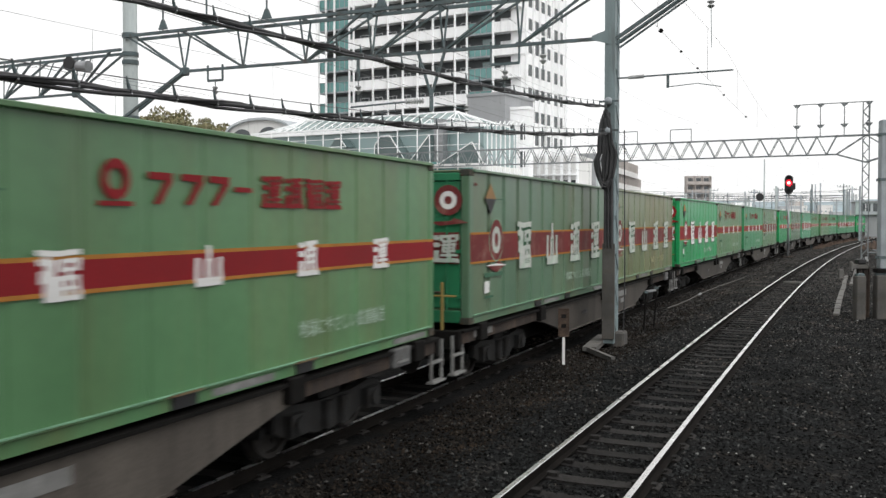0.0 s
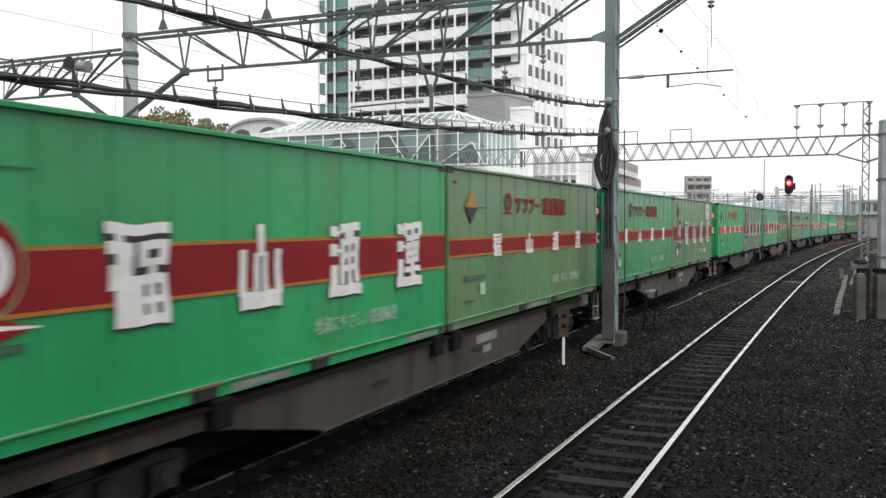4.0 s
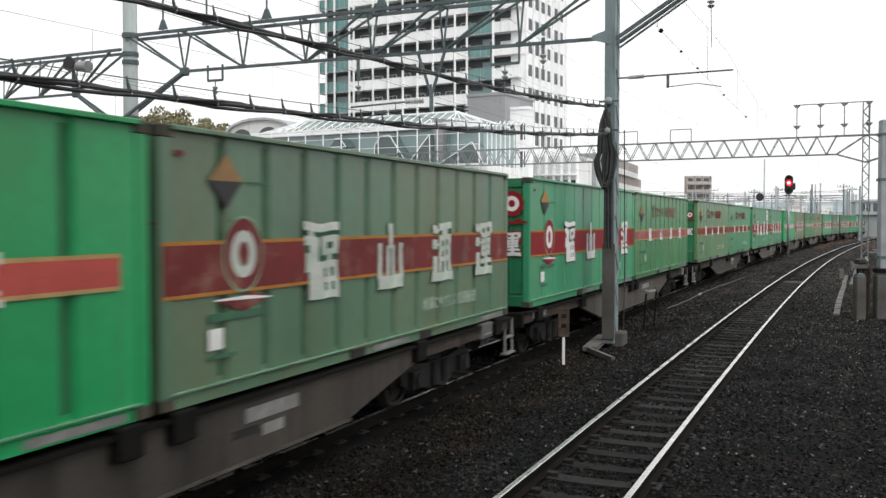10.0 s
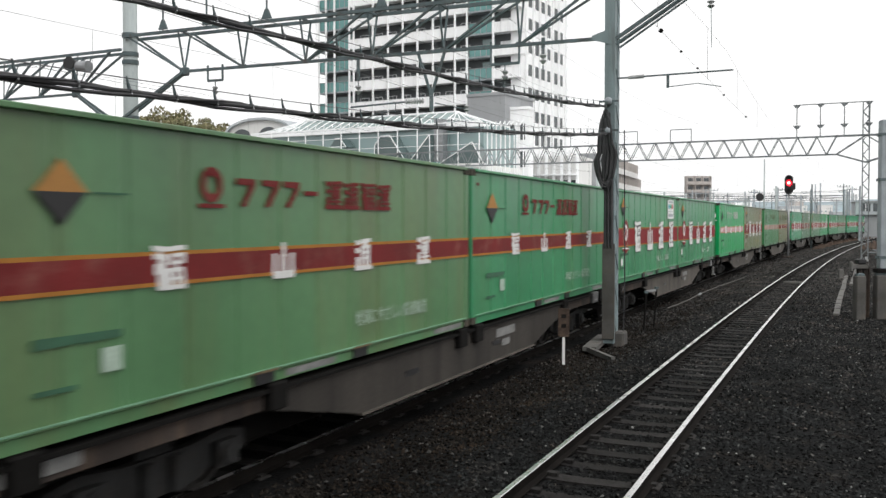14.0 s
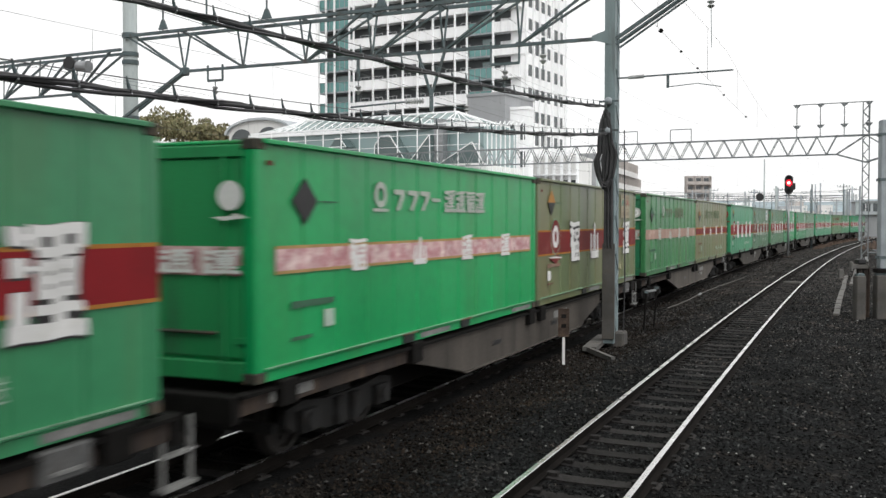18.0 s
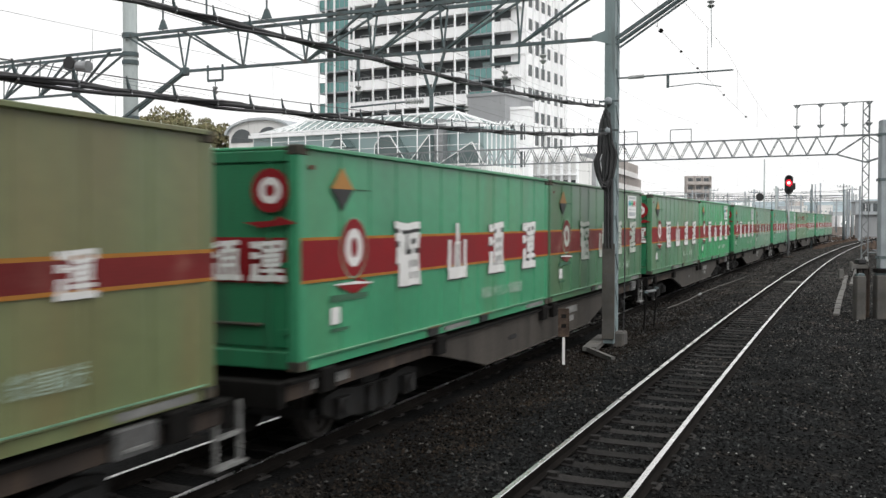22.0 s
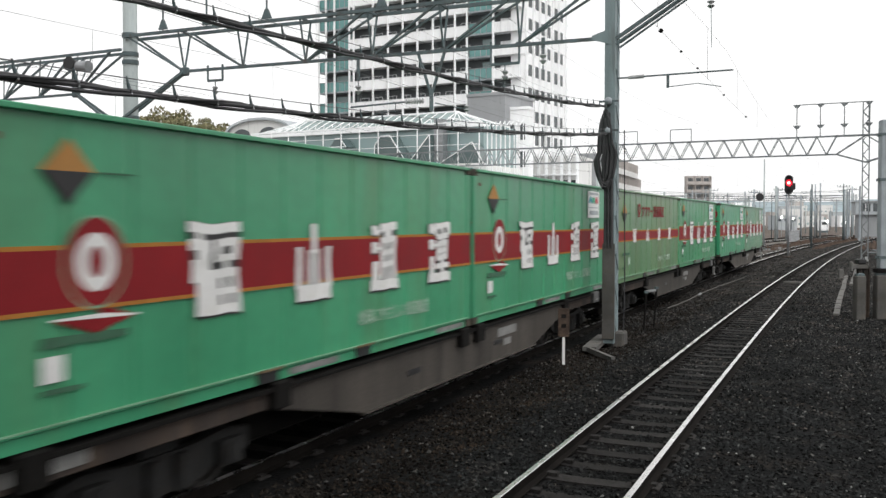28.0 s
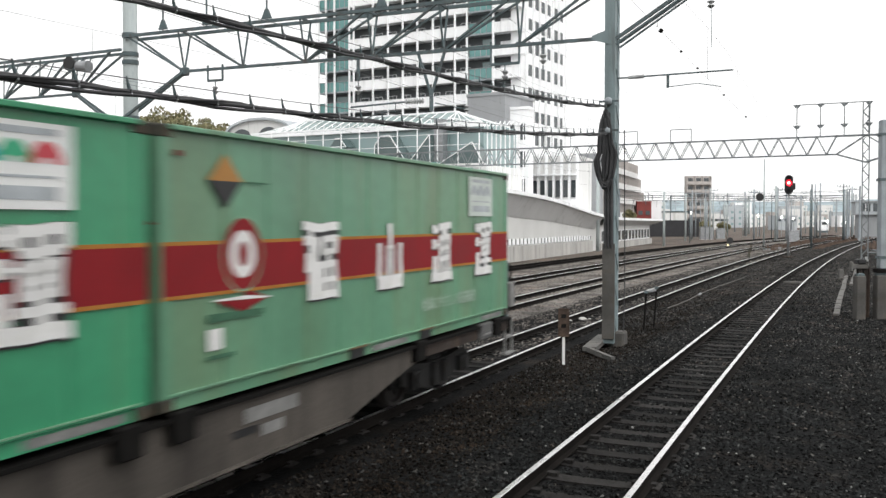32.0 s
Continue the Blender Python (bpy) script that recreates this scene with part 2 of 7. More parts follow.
def track(name, label, ln, off, z, s0, s1, near=0, far=0, shiny=True):
    """Two rails, and the sleepers between near and far singly, the rest joined."""
    t = thing(name, label, "railway track", kind="structure")
    for side in (-1, 1):
        me = sweep(ln, s0, s1, 1.0, RAIL_PROFILE, off + side * 0.566, z)
        me.materials.append(RAILSIDE)
        me.materials.append(RAILTOP if shiny else RAILSIDE)
        n = len(RAIL_PROFILE)
        for i, f in enumerate(me.polygons):
            if i % n in (6, 7, 8):
                f.material_index = 1
        link("rail", me, None, t, "steel rail with a bright worn head" if shiny else "rust-brown steel rail")
    rnd = random.Random(4)
    s = s0
    verts, faces = [], []
    while s < s1:
        x, y, h = on_line(ln, s, off)
        m = pose(x, y, z - 0.155 + rnd.uniform(-0.01, 0.01), 0, 0, -math.degrees(h) + rnd.uniform(-1, 1))
        if near <= s < far:
            ob = link("sleeper", SLEEPER_MESH, None, t)
            ob.matrix_world = m
        elif s < 120:
            k = len(verts)
            verts += [m @ v.co for v in SLEEPER_MESH.vertices]
            faces += [[k + i for i in f.vertices] for f in SLEEPER_MESH.polygons]
        s += 0.62
    if verts:
        me = bpy.data.meshes.new("sleepers")
        me.from_pydata(verts, [], faces)
        tagged(link("sleepers", me, SLEEPER, t), kind="stuff")
    return t


# ---- ground, ballast and tracks ----
BED = [(-2.3, -0.22), (-1.5, -0.17), (-0.75, -0.165), (-0.4, -0.20), (0.4, -0.20), (0.75, -0.165), (1.6, -0.165), (2.5, -0.05), (2.9, 0.02), (3.6, 0.02), (4.0, -0.02), (4.8, -0.02), (5.2, 0.02), (6.0, 0.01), (7.0, -0.05), (18.0, -0.08), (19.0, -0.43)]


YARD_BED = [(-16.2, -0.43), (-15.2, -0.31), (-11.0, -0.275), (-10.0, -0.25), (-6.2, -0.245), (-5.2, -0.218), (-3.0, -0.215), (-2.3, -0.221)]


def stones():
    """Loose crushed stone over the bed, thick near the camera and thinner beyond."""
    rng = np.random.default_rng(5)
    groups = ((16000, -20, -8, -3.4, 6.0, 0.020, 0.040), (92000, -8, 13, -3.4, 7.5, 0.013, 0.031), (44000, 13, 34, -4.3, 9.0, 0.018, 0.038), (16000, 34, 70, -4.3, 9.0, 0.03, 0.06), (14000, 70, 130, -4.3, 9.0, 0.05, 0.09))
    pts, size, side = [], [], []
    for n, s0, s1, o0, o1, r0, r1 in groups:
        s, o = rng.uniform(s0, s1, n), rng.uniform(o0, o1, n)
        x, y, h = (np.interp(s, ARC, a) for a in MAIN)
        gx, gy = x + o * np.cos(h), y - o * np.sin(h)
        # offset from the goods line gives the height of the bed
        gs = np.linspace(-40, 150, 800)
        lx, ly, lh = (np.interp(gs, ARC, a) for a in GOODS)
        near = np.empty(n)
        for i in range(0, n, 4000):
            dx, dy = gx[i:i + 4000, None] - lx, gy[i:i + 4000, None] - ly
            j = np.argmin(dx * dx + dy * dy, axis=1)
            k = np.arange(len(j))
            near[i:i + 4000] = dx[k, j] * np.cos(lh[j]) - dy[k, j] * np.sin(lh[j])
        keep = (abs(abs(o) - 0.566) > 0.10) & (abs(abs(near) - 0.566) > 0.10) & (near > 0.70)
        on_sleeper = (abs((s + 70 + 0.31) % 0.62 - 0.31) < 0.06 + 0.05 * rng.random(n)) & (abs(o) < 0.72)
        keep &= ~on_sleeper
        z = np.interp(near, [b[0] for b in BED], [b[1] for b in BED])
        r = rng.uniform(r0, r1, n)
        pts.append(np.stack([gx, gy, z + r * 0.25], 1)[keep])
        size.append(r[keep])
        side.append(near[keep])
    pts, size, side = np.concatenate(pts), np.concatenate(size), np.concatenate(side)
    # brown-grey stones, more with distance to paint haze, and a few pale ones
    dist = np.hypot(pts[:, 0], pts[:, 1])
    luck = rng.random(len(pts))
    hazed = luck < np.interp(dist, [14, 26, 48, 130], [0.05, 0.32, 0.85, 1.0])
    # stones close to the goods line carry the train's shade as darker colour
    rusty = (side < 2.4 + 0.6 * luck) & ~hazed
    pale = (luck > 0.985) & ~hazed & ~rusty
    stone_heap("ballast_stones", pts[~hazed & ~pale & ~rusty], size[~hazed & ~pale & ~rusty], STONE, "loose dark grey crushed stones of the track bed", rng)
    stone_heap("rusty_shaded_stones", pts[rusty], size[rusty], RUSTSHADESTONE, "loose rust-brown stones beside the goods track, train shade painted in", rng)
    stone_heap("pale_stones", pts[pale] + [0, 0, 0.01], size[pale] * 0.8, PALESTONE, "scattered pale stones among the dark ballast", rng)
    stone_heap("hazed_stones", pts[hazed], size[hazed], MIDSTONE, "paler grey stones of the far track bed, haze put into their colour", rng)
    # the yard beyond the goods line
    pts, size = [], []
    for n, s0, s1, r0, r1 in ((34000, 8, 50, 0.018, 0.042), (18000, 50, 120, 0.04, 0.08)):
        s, o = rng.uniform(s0, s1, n), 0.44 - 15.6 * rng.random(n)
        keep = np.ones(n, bool)
        for c in (0.0, -4.05, -8.25, -12.9):
            keep &= abs(abs(o - c) - 0.566) > 0.09
        x, y, h = (np.interp(s, ARC, a) for a in GOODS)
        z = np.interp(o, [b[0] for b in YARD_BED] + [-1.5, -0.75, -0.4, 0.5], [b[1] for b in YARD_BED] + [-0.17, -0.165, -0.2, -0.2])
        r = rng.uniform(r0, r1, n)
        pts.append(np.stack([x + o * np.cos(h), y - o * np.sin(h), z + r * 0.1], 1)[keep])
        size.append(r[keep])
    stone_heap("yard_stones", np.concatenate(pts), np.concatenate(size), YARDSTONE, "loose grey-brown gravel between the tracks", rng)


def stone_heap(name, pts, size, material, label, rng):
    n = len(pts)
    shape = np.array([(1, 0, 0), (0, 1, 0), (-1, 0, 0), (0, -1, 0), (0, 0, 0.75), (0, 0, -0.75)])
    tri = np.array([(0, 1, 4), (1, 2, 4), (2, 3, 4), (3, 0, 4), (1, 0, 5), (2, 1, 5), (3, 2, 5), (0, 3, 5)])
    v = shape[None] * size[:, None, None] * rng.uniform(0.6, 1.35, (n, 6, 1))
    v += rng.uniform(-0.35, 0.35, (n, 6, 3)) * size[:, None, None]
    a = rng.uniform(0, 6.28, n)
    c, sn = np.cos(a)[:, None], np.sin(a)[:, None]
    v = np.stack([v[..., 0] * c - v[..., 1] * sn, v[..., 0] * sn + v[..., 1] * c, v[..., 2]], -1) + pts[:, None]
    f = tri[None] + 6 * np.arange(n)[:, None, None]
    me = bpy.data.meshes.new("stones")
    me.from_pydata(v.reshape(-1, 3), [], f.reshape(-1, 3))
    tagged(link(name, me, material), label, "ballast", kind="stuff")


def ground():
    bm = bmesh.new()
    bmesh.ops.create_grid(bm, x_segments=40, y_segments=40, size=2500)
    for v in bm.verts:
        v.co.z = -0.42
    tagged(part("ground", bm, DIRT), "brown-grey railway yard earth and gravel", "ground", kind="structure")
    # ballast bed of the two near lines, with shoulders
    prof = BED
    me = sweep(GOODS, -90, 260, 1.0, prof)
    yard = YARD_BED
    tagged(link("yard_bed", sweep(GOODS, -40, 240, 1.0, yard + [(-2.3, -0.5), (-16.2, -0.5)]), YARD), "trodden grey-brown gravel between the sidings", "ground", kind="structure")
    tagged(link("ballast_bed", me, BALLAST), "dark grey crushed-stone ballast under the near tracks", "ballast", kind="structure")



def platform():
    """Platform ending under the camera, with an added unseen block behind to cut skylight."""
    m = frame_on((0.0, 0.0), 0.4108)
    p = thing("platform", "grey concrete station platform with a pale edge", "platform", m, kind="structure")
    part("slab", bx(-60, 0.9, -8.0, 0.68, -0.42, 1.10), CONC, p)
    part("edge_stone", bx(-60, 0.95, 0.682, 0.80, 0.95, 1.12), CONC, p)
    # unseen walls, roof and span added to darken the near ground and train
    b = thing("sky_blocker", "plain grey unseen block added behind the platform to cut skylight", "building", m, kind="structure")
    part("wall", bx(-60, -7, -9.5, -8.2, -0.42, 9.0), GREYWALL, b)
    part("end_wall", bx(-9.0, -8.0, -8.0, 1.0, 3.9, 9.0), GREYWALL, b)
    part("canopy", bx(-60, -2.0, -8.1, 1.6, 4.4, 4.65), GREYWALL, b)
    part("overhead_blocker", bx(-48, -4.0, -9.4, 42, 6.6, 13.5), GREYWALL, b, "plain grey unseen slab added over the tracks to cut skylight")
    for y in (3.6, 9.0, 17.0, 26.0, 38.0):
        part("pier", bx(-30, -28.6, y - 0.35, y + 0.35, -0.42, 6.6), GREYWALL, b)


def frame_on(c, heading):
    """Local x along a heading (from +y towards +x), local y to its left."""
    return pose(c[0], c[1], 0, 0, 0, 90 - math.degrees(heading))


ground()
stones()
platform()

track("goods_track", "goods track with worn rails on concrete sleepers", GOODS, 0.0, 0.0, -90, 240, 4, 70)
track("main_track", "curving main track with bright rails on concrete sleepers", MAIN, 0.0, MAIN_Z, -70, 240, -6, 80)
track("siding_track", "siding with dull rails between the goods line and the wall", GOODS, -4.05, -0.05, 0, 230, 8, 60)
track("siding_track", "second siding with dull rails in the yard", GOODS, -8.25, -0.08, 0, 200, 0, 0)
track("siding_track", "third siding with rusty rails beside the wall", GOODS, -12.9, -0.1, 0, 200, 0, 0, shiny=False)


# ---- the train ----
CL, CW, CB, CT = 9.41, 2.49, 1.10, 3.65
PITCH, MIDGAP = 20.4, 0.13


def paint(name, col, faded):
    return mat(name, col, 0.34, spec=0.5, var=0.14, scale=0.55, fine=7, tint=(col[0] * 0.9 + 0.03, col[1] * 0.70 + 0.015, col[2] * 0.62 + 0.012), amount=0.25 + faded * 0.6, streak=True, bump=0.001)


PAINTS = {
    "bright": paint("bright_green_paint", (0.014, 0.272, 0.090), 0.0),
    "emerald": paint("emerald_paint", (0.005, 0.300, 0.090), 0.0),
    "green": paint("green_paint", (0.038, 0.228, 0.099), 0.1),
    "teal": paint("teal_green_paint", (0.046, 0.205, 0.114), 0.2),
    "leaf": paint("leaf_green_paint", (0.042, 0.188, 0.070), 0.2),
    "dark": paint("dark_green_paint", (0.038, 0.144, 0.065), 0.4),
    "dull": paint("dull_green_paint", (0.087, 0.201, 0.091), 0.4),
    "pale": paint("faded_green_paint", (0.108, 0.258, 0.160), 0.4),
    "grey": paint("grey_green_paint", (0.088, 0.165, 0.102), 0.35),
    "sage": paint("sage_green_paint", (0.072, 0.200, 0.104), 0.35),
    "jade": paint("jade_green_paint", (0.044, 0.262, 0.132), 0.1),
    "moss": paint("moss_green_paint", (0.054, 0.158, 0.080), 0.4),
    "straw": paint("straw_green_paint", (0.142, 0.172, 0.080), 0.5),
    "olive": paint("olive_paint", (0.128, 0.170, 0.081), 0.6),
}
REDS = {
    "red": mat("red_stripe", (0.200, 0.010, 0.014), 0.6, var=0.12, scale=1.5, spec=0.2),
    "dim": mat("dull_red_stripe", (0.134, 0.024, 0.024), 0.65, var=0.2, scale=1.5, tint=(0.2, 0.1, 0.08), amount=0.3, spec=0.2),
    "brown": mat("brown_red_stripe", (0.150, 0.018, 0.018), 0.65, var=0.2, scale=1.5, tint=(0.19, 0.06, 0.05), amount=0.3, spec=0.2),
    "rose": mat("faded_rose_stripe", (0.250, 0.075, 0.072), 0.7, var=0.2, scale=1.5, tint=(0.34, 0.16, 0.14), amount=0.35, spec=0.2),
    "pink": mat("faded_pink_stripe", (0.375, 0.070, 0.058), 0.7, var=0.2, scale=1.5, tint=(0.46, 0.17, 0.14), amount=0.3, spec=0.2),
    "peach": mat("bleached_stripe", (0.33, 0.215, 0.175), 0.7, var=0.2, scale=1.5, tint=(0.46, 0.35, 0.29), amount=0.4, spec=0.2),
    "white": mat("bleached_pink_white_stripe", (0.42, 0.20, 0.215), 0.7, var=0.15, scale=3, tint=(0.70, 0.58, 0.56), amount=0.6, spec=0.2),
}
SUNKINK = mat("washed_out_marking", (0.170, 0.200, 0.130), 0.75, var=0.35, scale=2, tint=(0.10, 0.17, 0.09), amount=0.5, spec=0.2)
FADEDINK = mat("faded_brown_marking", (0.200, 0.125, 0.090), 0.7, var=0.3, scale=2, tint=(0.20, 0.15, 0.11), amount=0.4, spec=0.2)
ORANGE = mat("orange_line", (0.34, 0.15, 0.03), 0.7, spec=0.2, var=0.15)
YLINE = mat("yellow_line", (0.36, 0.24, 0.10), 0.7, spec=0.2, var=0.2)
LETTER = mat("white_marking", (0.66, 0.66, 0.65), 0.6, var=0.10, scale=3, tint=(0.55, 0.55, 0.52), amount=0.3)
FADEDLETTER = mat("faded_white_marking", (0.44, 0.45, 0.42), 0.7, var=0.2, scale=3, tint=(0.3, 0.4, 0.32), amount=0.5)
LOWTEXT = mat("thin_white_marking", (0.36, 0.46, 0.38), 0.7, var=0.2, scale=5)
OLIVETEXT = mat("thin_tan_marking", (0.34, 0.33, 0.20), 0.7, var=0.3, scale=5)
DARKTEXT = mat("dark_green_marking", (0.032, 0.105, 0.058), 0.7, var=0.2, scale=5)
DULLAMBER = mat("faded_amber_mark", (0.26, 0.15, 0.06), 0.7, var=0.25, scale=4)
AMBER = mat("amber_mark", (0.38, 0.18, 0.04), 0.6, var=0.15)
LIP = mat("lip_highlight_and_ring_green", (0.16, 0.31, 0.20), 0.5, var=0.3, scale=2)
POCKETTAN = mat("rusty_pocket_edge", (0.16, 0.115, 0.06), 0.8, var=0.35, scale=5, tint=(0.10, 0.05, 0.025), amount=0.4)
CASTING = mat("dirty_casting", (0.034, 0.036, 0.026), 0.75, var=0.35, scale=5, tint=(0.075, 0.040, 0.02), amount=0.4)
FRAME = mat("grey_brown_underframe", (0.066, 0.058, 0.050), 0.75, spec=0.3, var=0.40, scale=1.3, tint=(0.030, 0.026, 0.023), amount=0.30, streak=True, each=0.42)
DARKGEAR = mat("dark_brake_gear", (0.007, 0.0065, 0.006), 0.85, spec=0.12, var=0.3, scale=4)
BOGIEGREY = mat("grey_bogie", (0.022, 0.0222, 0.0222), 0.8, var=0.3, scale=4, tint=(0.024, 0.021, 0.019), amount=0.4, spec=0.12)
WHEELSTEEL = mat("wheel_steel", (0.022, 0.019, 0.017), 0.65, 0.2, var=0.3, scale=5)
BOXGREY = mat("dusty_grey_box", (0.085, 0.086, 0.086), 0.75, var=0.3, scale=5, tint=(0.05, 0.045, 0.04), amount=0.4)
STEPGREY = mat("pale_grey_step", (0.18, 0.18, 0.175), 0.65, var=0.25, scale=5)
YELLOWBAR = mat("yellow_bar", (0.24, 0.17, 0.045), 0.6, var=0.15)
POSTERS = [mat("poster_paper", (0.72, 0.73, 0.72), 0.6, var=0.06, scale=2), mat("poster_pale", (0.50, 0.55, 0.51), 0.7, var=0.1, scale=2), mat("poster_sunburnt", (0.33, 0.29, 0.21), 0.75, var=0.2, scale=2, tint=(0.22, 0.18, 0.12), amount=0.4)]
POSTER_INK = [mat("poster_teal", (0.05, 0.35, 0.42), 0.6), mat("poster_red", (0.55, 0.06, 0.08), 0.6), mat("poster_grey", (0.35, 0.38, 0.40), 0.6), mat("poster_green", (0.04, 0.38, 0.20), 0.6), mat("poster_tan", (0.24, 0.20, 0.14), 0.7), mat("poster_bleached_red", (0.33, 0.14, 0.11), 0.7), mat("poster_bleached_teal", (0.13, 0.24, 0.18), 0.7)]

# unfaded green of the ends, darkened to paint in their shade
ENDPAINT = mat("shaded_green_end_paint", (0.014, 0.150, 0.066), 0.5, var=0.2, scale=1.2, tint=(0.02, 0.07, 0.035), amount=0.35, streak=True)
ENDBRIGHT = mat("shaded_bright_end_paint", (0.010, 0.230, 0.070), 0.5, var=0.2, scale=1.2, tint=(0.015, 0.10, 0.04), amount=0.3, streak=True)
GROOVEDARK = mat("grime_and_shade_green", (0.030, 0.085, 0.045), 0.8, var=0.3, scale=2, spec=0.2)
SIDE = -CW / 2      # the side towards the camera
FACE = SIDE - 0.004

# plain shapes standing for the four large signs: bars of (x0, x1, z0, z1) in a unit square, joined by narrow necks
MARKS = [
    [(0.0, 0.44, 0.89, 1.0), (0.14, 0.26, 0.80, 0.92), (0.0, 0.42, 0.70, 0.82), (0.14, 0.40, 0.0, 0.72), (0.03, 0.16, 0.36, 0.60), (0.44, 1.0, 0.89, 1.0), (0.50, 1.0, 0.74, 0.83), (0.50, 0.64, 0.60, 0.76), (0.84, 1.0, 0.60, 0.76), (0.50, 1.0, 0.58, 0.65), (0.68, 0.80, 0.44, 0.62), (0.40, 1.0, 0.40, 0.50), (0.40, 0.58, 0.0, 0.42), (0.66, 0.78, 0.0, 0.42), (0.88, 1.0, 0.0, 0.42), (0.40, 1.0, 0.21, 0.28), (0.40, 1.0, 0.0, 0.10)],
    [(0.43, 0.57, 0.62, 1.0), (0.34, 0.46, 0.16, 0.66), (0.54, 0.66, 0.16, 0.66), (0.0, 0.15, 0.16, 0.68), (0.85, 1.0, 0.16, 0.68), (0.04, 0.96, 0.0, 0.20)],
    [(0.04, 0.26, 0.80, 0.94), (0.0, 0.24, 0.54, 0.70), (0.04, 0.26, 0.14, 0.42), (0.20, 0.36, 0.84, 0.89), (0.20, 0.36, 0.60, 0.64), (0.34, 0.94, 0.88, 1.0), (0.48, 0.76, 0.76, 0.90), (0.34, 0.94, 0.70, 0.79), (0.34, 0.48, 0.16, 0.74), (0.58, 0.70, 0.16, 0.74), (0.80, 0.94, 0.16, 0.74), (0.34, 0.94, 0.52, 0.60), (0.34, 0.94, 0.34, 0.42), (0.0, 1.0, 0.0, 0.15), (0.58, 0.72, 0.10, 0.22)],
    [(0.02, 0.24, 0.80, 0.96), (0.0, 0.24, 0.54, 0.70), (0.04, 0.24, 0.14, 0.42), (0.20, 0.32, 0.86, 0.91), (0.20, 0.36, 0.60, 0.64), (0.28, 1.0, 0.90, 1.0), (0.28, 0.42, 0.78, 0.92), (0.56, 0.72, 0.18, 0.92), (0.86, 1.0, 0.78, 0.92), (0.36, 0.92, 0.72, 0.81), (0.36, 0.50, 0.38, 0.70), (0.78, 0.92, 0.38, 0.70), (0.36, 0.92, 0.60, 0.68), (0.36, 0.92, 0.49, 0.56), (0.36, 0.92, 0.36, 0.44), (0.30, 0.98, 0.22, 0.31), (0.0, 1.0, 0.0, 0.15), (0.56, 0.72, 0.08, 0.26)],
]
GROUNDS = [
    [(0.02, 1.0, 0.50, 1.0), (0.42, 1.0, 0.04, 0.52)],
    [(0.40, 0.60, 0.18, 0.66)],
    [(0.36, 0.92, 0.10, 0.96)],
    [(0.34, 0.95, 0.10, 0.96)],
]
MARK_CACHE = {}


def mesh_of(key, make, material):
    """Alike pieces share one mesh."""
    k = (key, material.name)
    if k not in MARK_CACHE:
        bm = make()
        me = bpy.data.meshes.new(key)
        bm.to_mesh(me)
        bm.free()
        me.materials.append(material)
        MARK_CACHE[k] = me
    return MARK_CACHE[k]


def put(name, me, parent, x=0.0, y=0.0, z=0.0, label="", rz=0.0):
    ob = link(name, me, None, parent, label)
    ob.matrix_basis = pose(x, y, z, 0, 0, rz)
    return ob


def brushed(rects, w, h, t=0.003, grow=0.0, cell=0.055):
    """One plate in the shape of joined bars, its outline bowed and flared like brushwork."""
    rects = [(a - grow, b + grow, c - grow, d + grow) for a, b, c, d in rects]

    def cuts(lo, hi):
        es = sorted({round(r[k], 4) for r in rects for k in (lo, hi)})
        out = []
        for p, q in zip(es, es[1:]):
            n = max(1, math.ceil((q - p) / cell))
            out += [p + (q - p) * i / n for i in range(n)]
        return out + [es[-1]]
    xs, zs = cuts(0, 1), cuts(2, 3)
    bm = bmesh.new()
    got = {}

    def corner(i, j, y):
        k = (i, j, y)
        if k not in got:
            x, z = xs[i], zs[j]
            u = x + 0.009 * math.sin(9 * z + 1) + (x - 0.5) * 0.05 * math.cos(6.3 * z)
            v = z + 0.010 * math.sin(9 * x + 0.6) + (0.5 - z) * 0.04 * math.sin(3.1 * x)
            got[k] = bm.verts.new((u * w, y, v * h))
        return got[k]
    full = {(i, j) for i in range(len(xs) - 1) for j in range(len(zs) - 1) if any(a < (xs[i] + xs[i + 1]) / 2 < b and c < (zs[j] + zs[j + 1]) / 2 < d for a, b, c, d in rects)}
    for i, j in full:
        q = ((i, j), (i + 1, j), (i + 1, j + 1), (i, j + 1))
        bm.faces.new([corner(*p, -t) for p in q])
        for k, near in enumerate(((i, j - 1), (i + 1, j), (i, j + 1), (i - 1, j))):
            if near not in full:
                p, r = q[k], q[(k + 1) % 4]
                bm.faces.new((corner(*p, -t), corner(*p, 0), corner(*r, 0), corner(*r, -t)))
    bmesh.ops.recalc_face_normals(bm, faces=bm.faces)
    return bm


def mark(i, w, h):
    return lambda: brushed(MARKS[i], w, h)


def lettering(text, w, h):
    """A line of raised lettering w wide and h high, standing in the x-z plane and facing -y."""
    def make():
        cu = bpy.data.curves.new("lettering", "FONT")
        cu.body, cu.extrude, cu.resolution_u = text, 0.001, 2
        ob = bpy.data.objects.new("lettering", cu)
        scene.collection.objects.link(ob)
        bpy.context.view_layer.update()
        me = bpy.data.meshes.new_from_object(ob.evaluated_get(bpy.context.evaluated_depsgraph_get()))
        bpy.data.objects.remove(ob)
        bm = bmesh.new()
        bm.from_mesh(me)
        xs, ys = [v.co.x for v in bm.verts], [v.co.y for v in bm.verts]
        for v in bm.verts:
            v.co = ((v.co.x - min(xs)) / (max(xs) - min(xs)) * w, -0.0015 - v.co.z, (v.co.y - min(ys)) / (max(ys) - min(ys)) * h)
        return bm
    return make


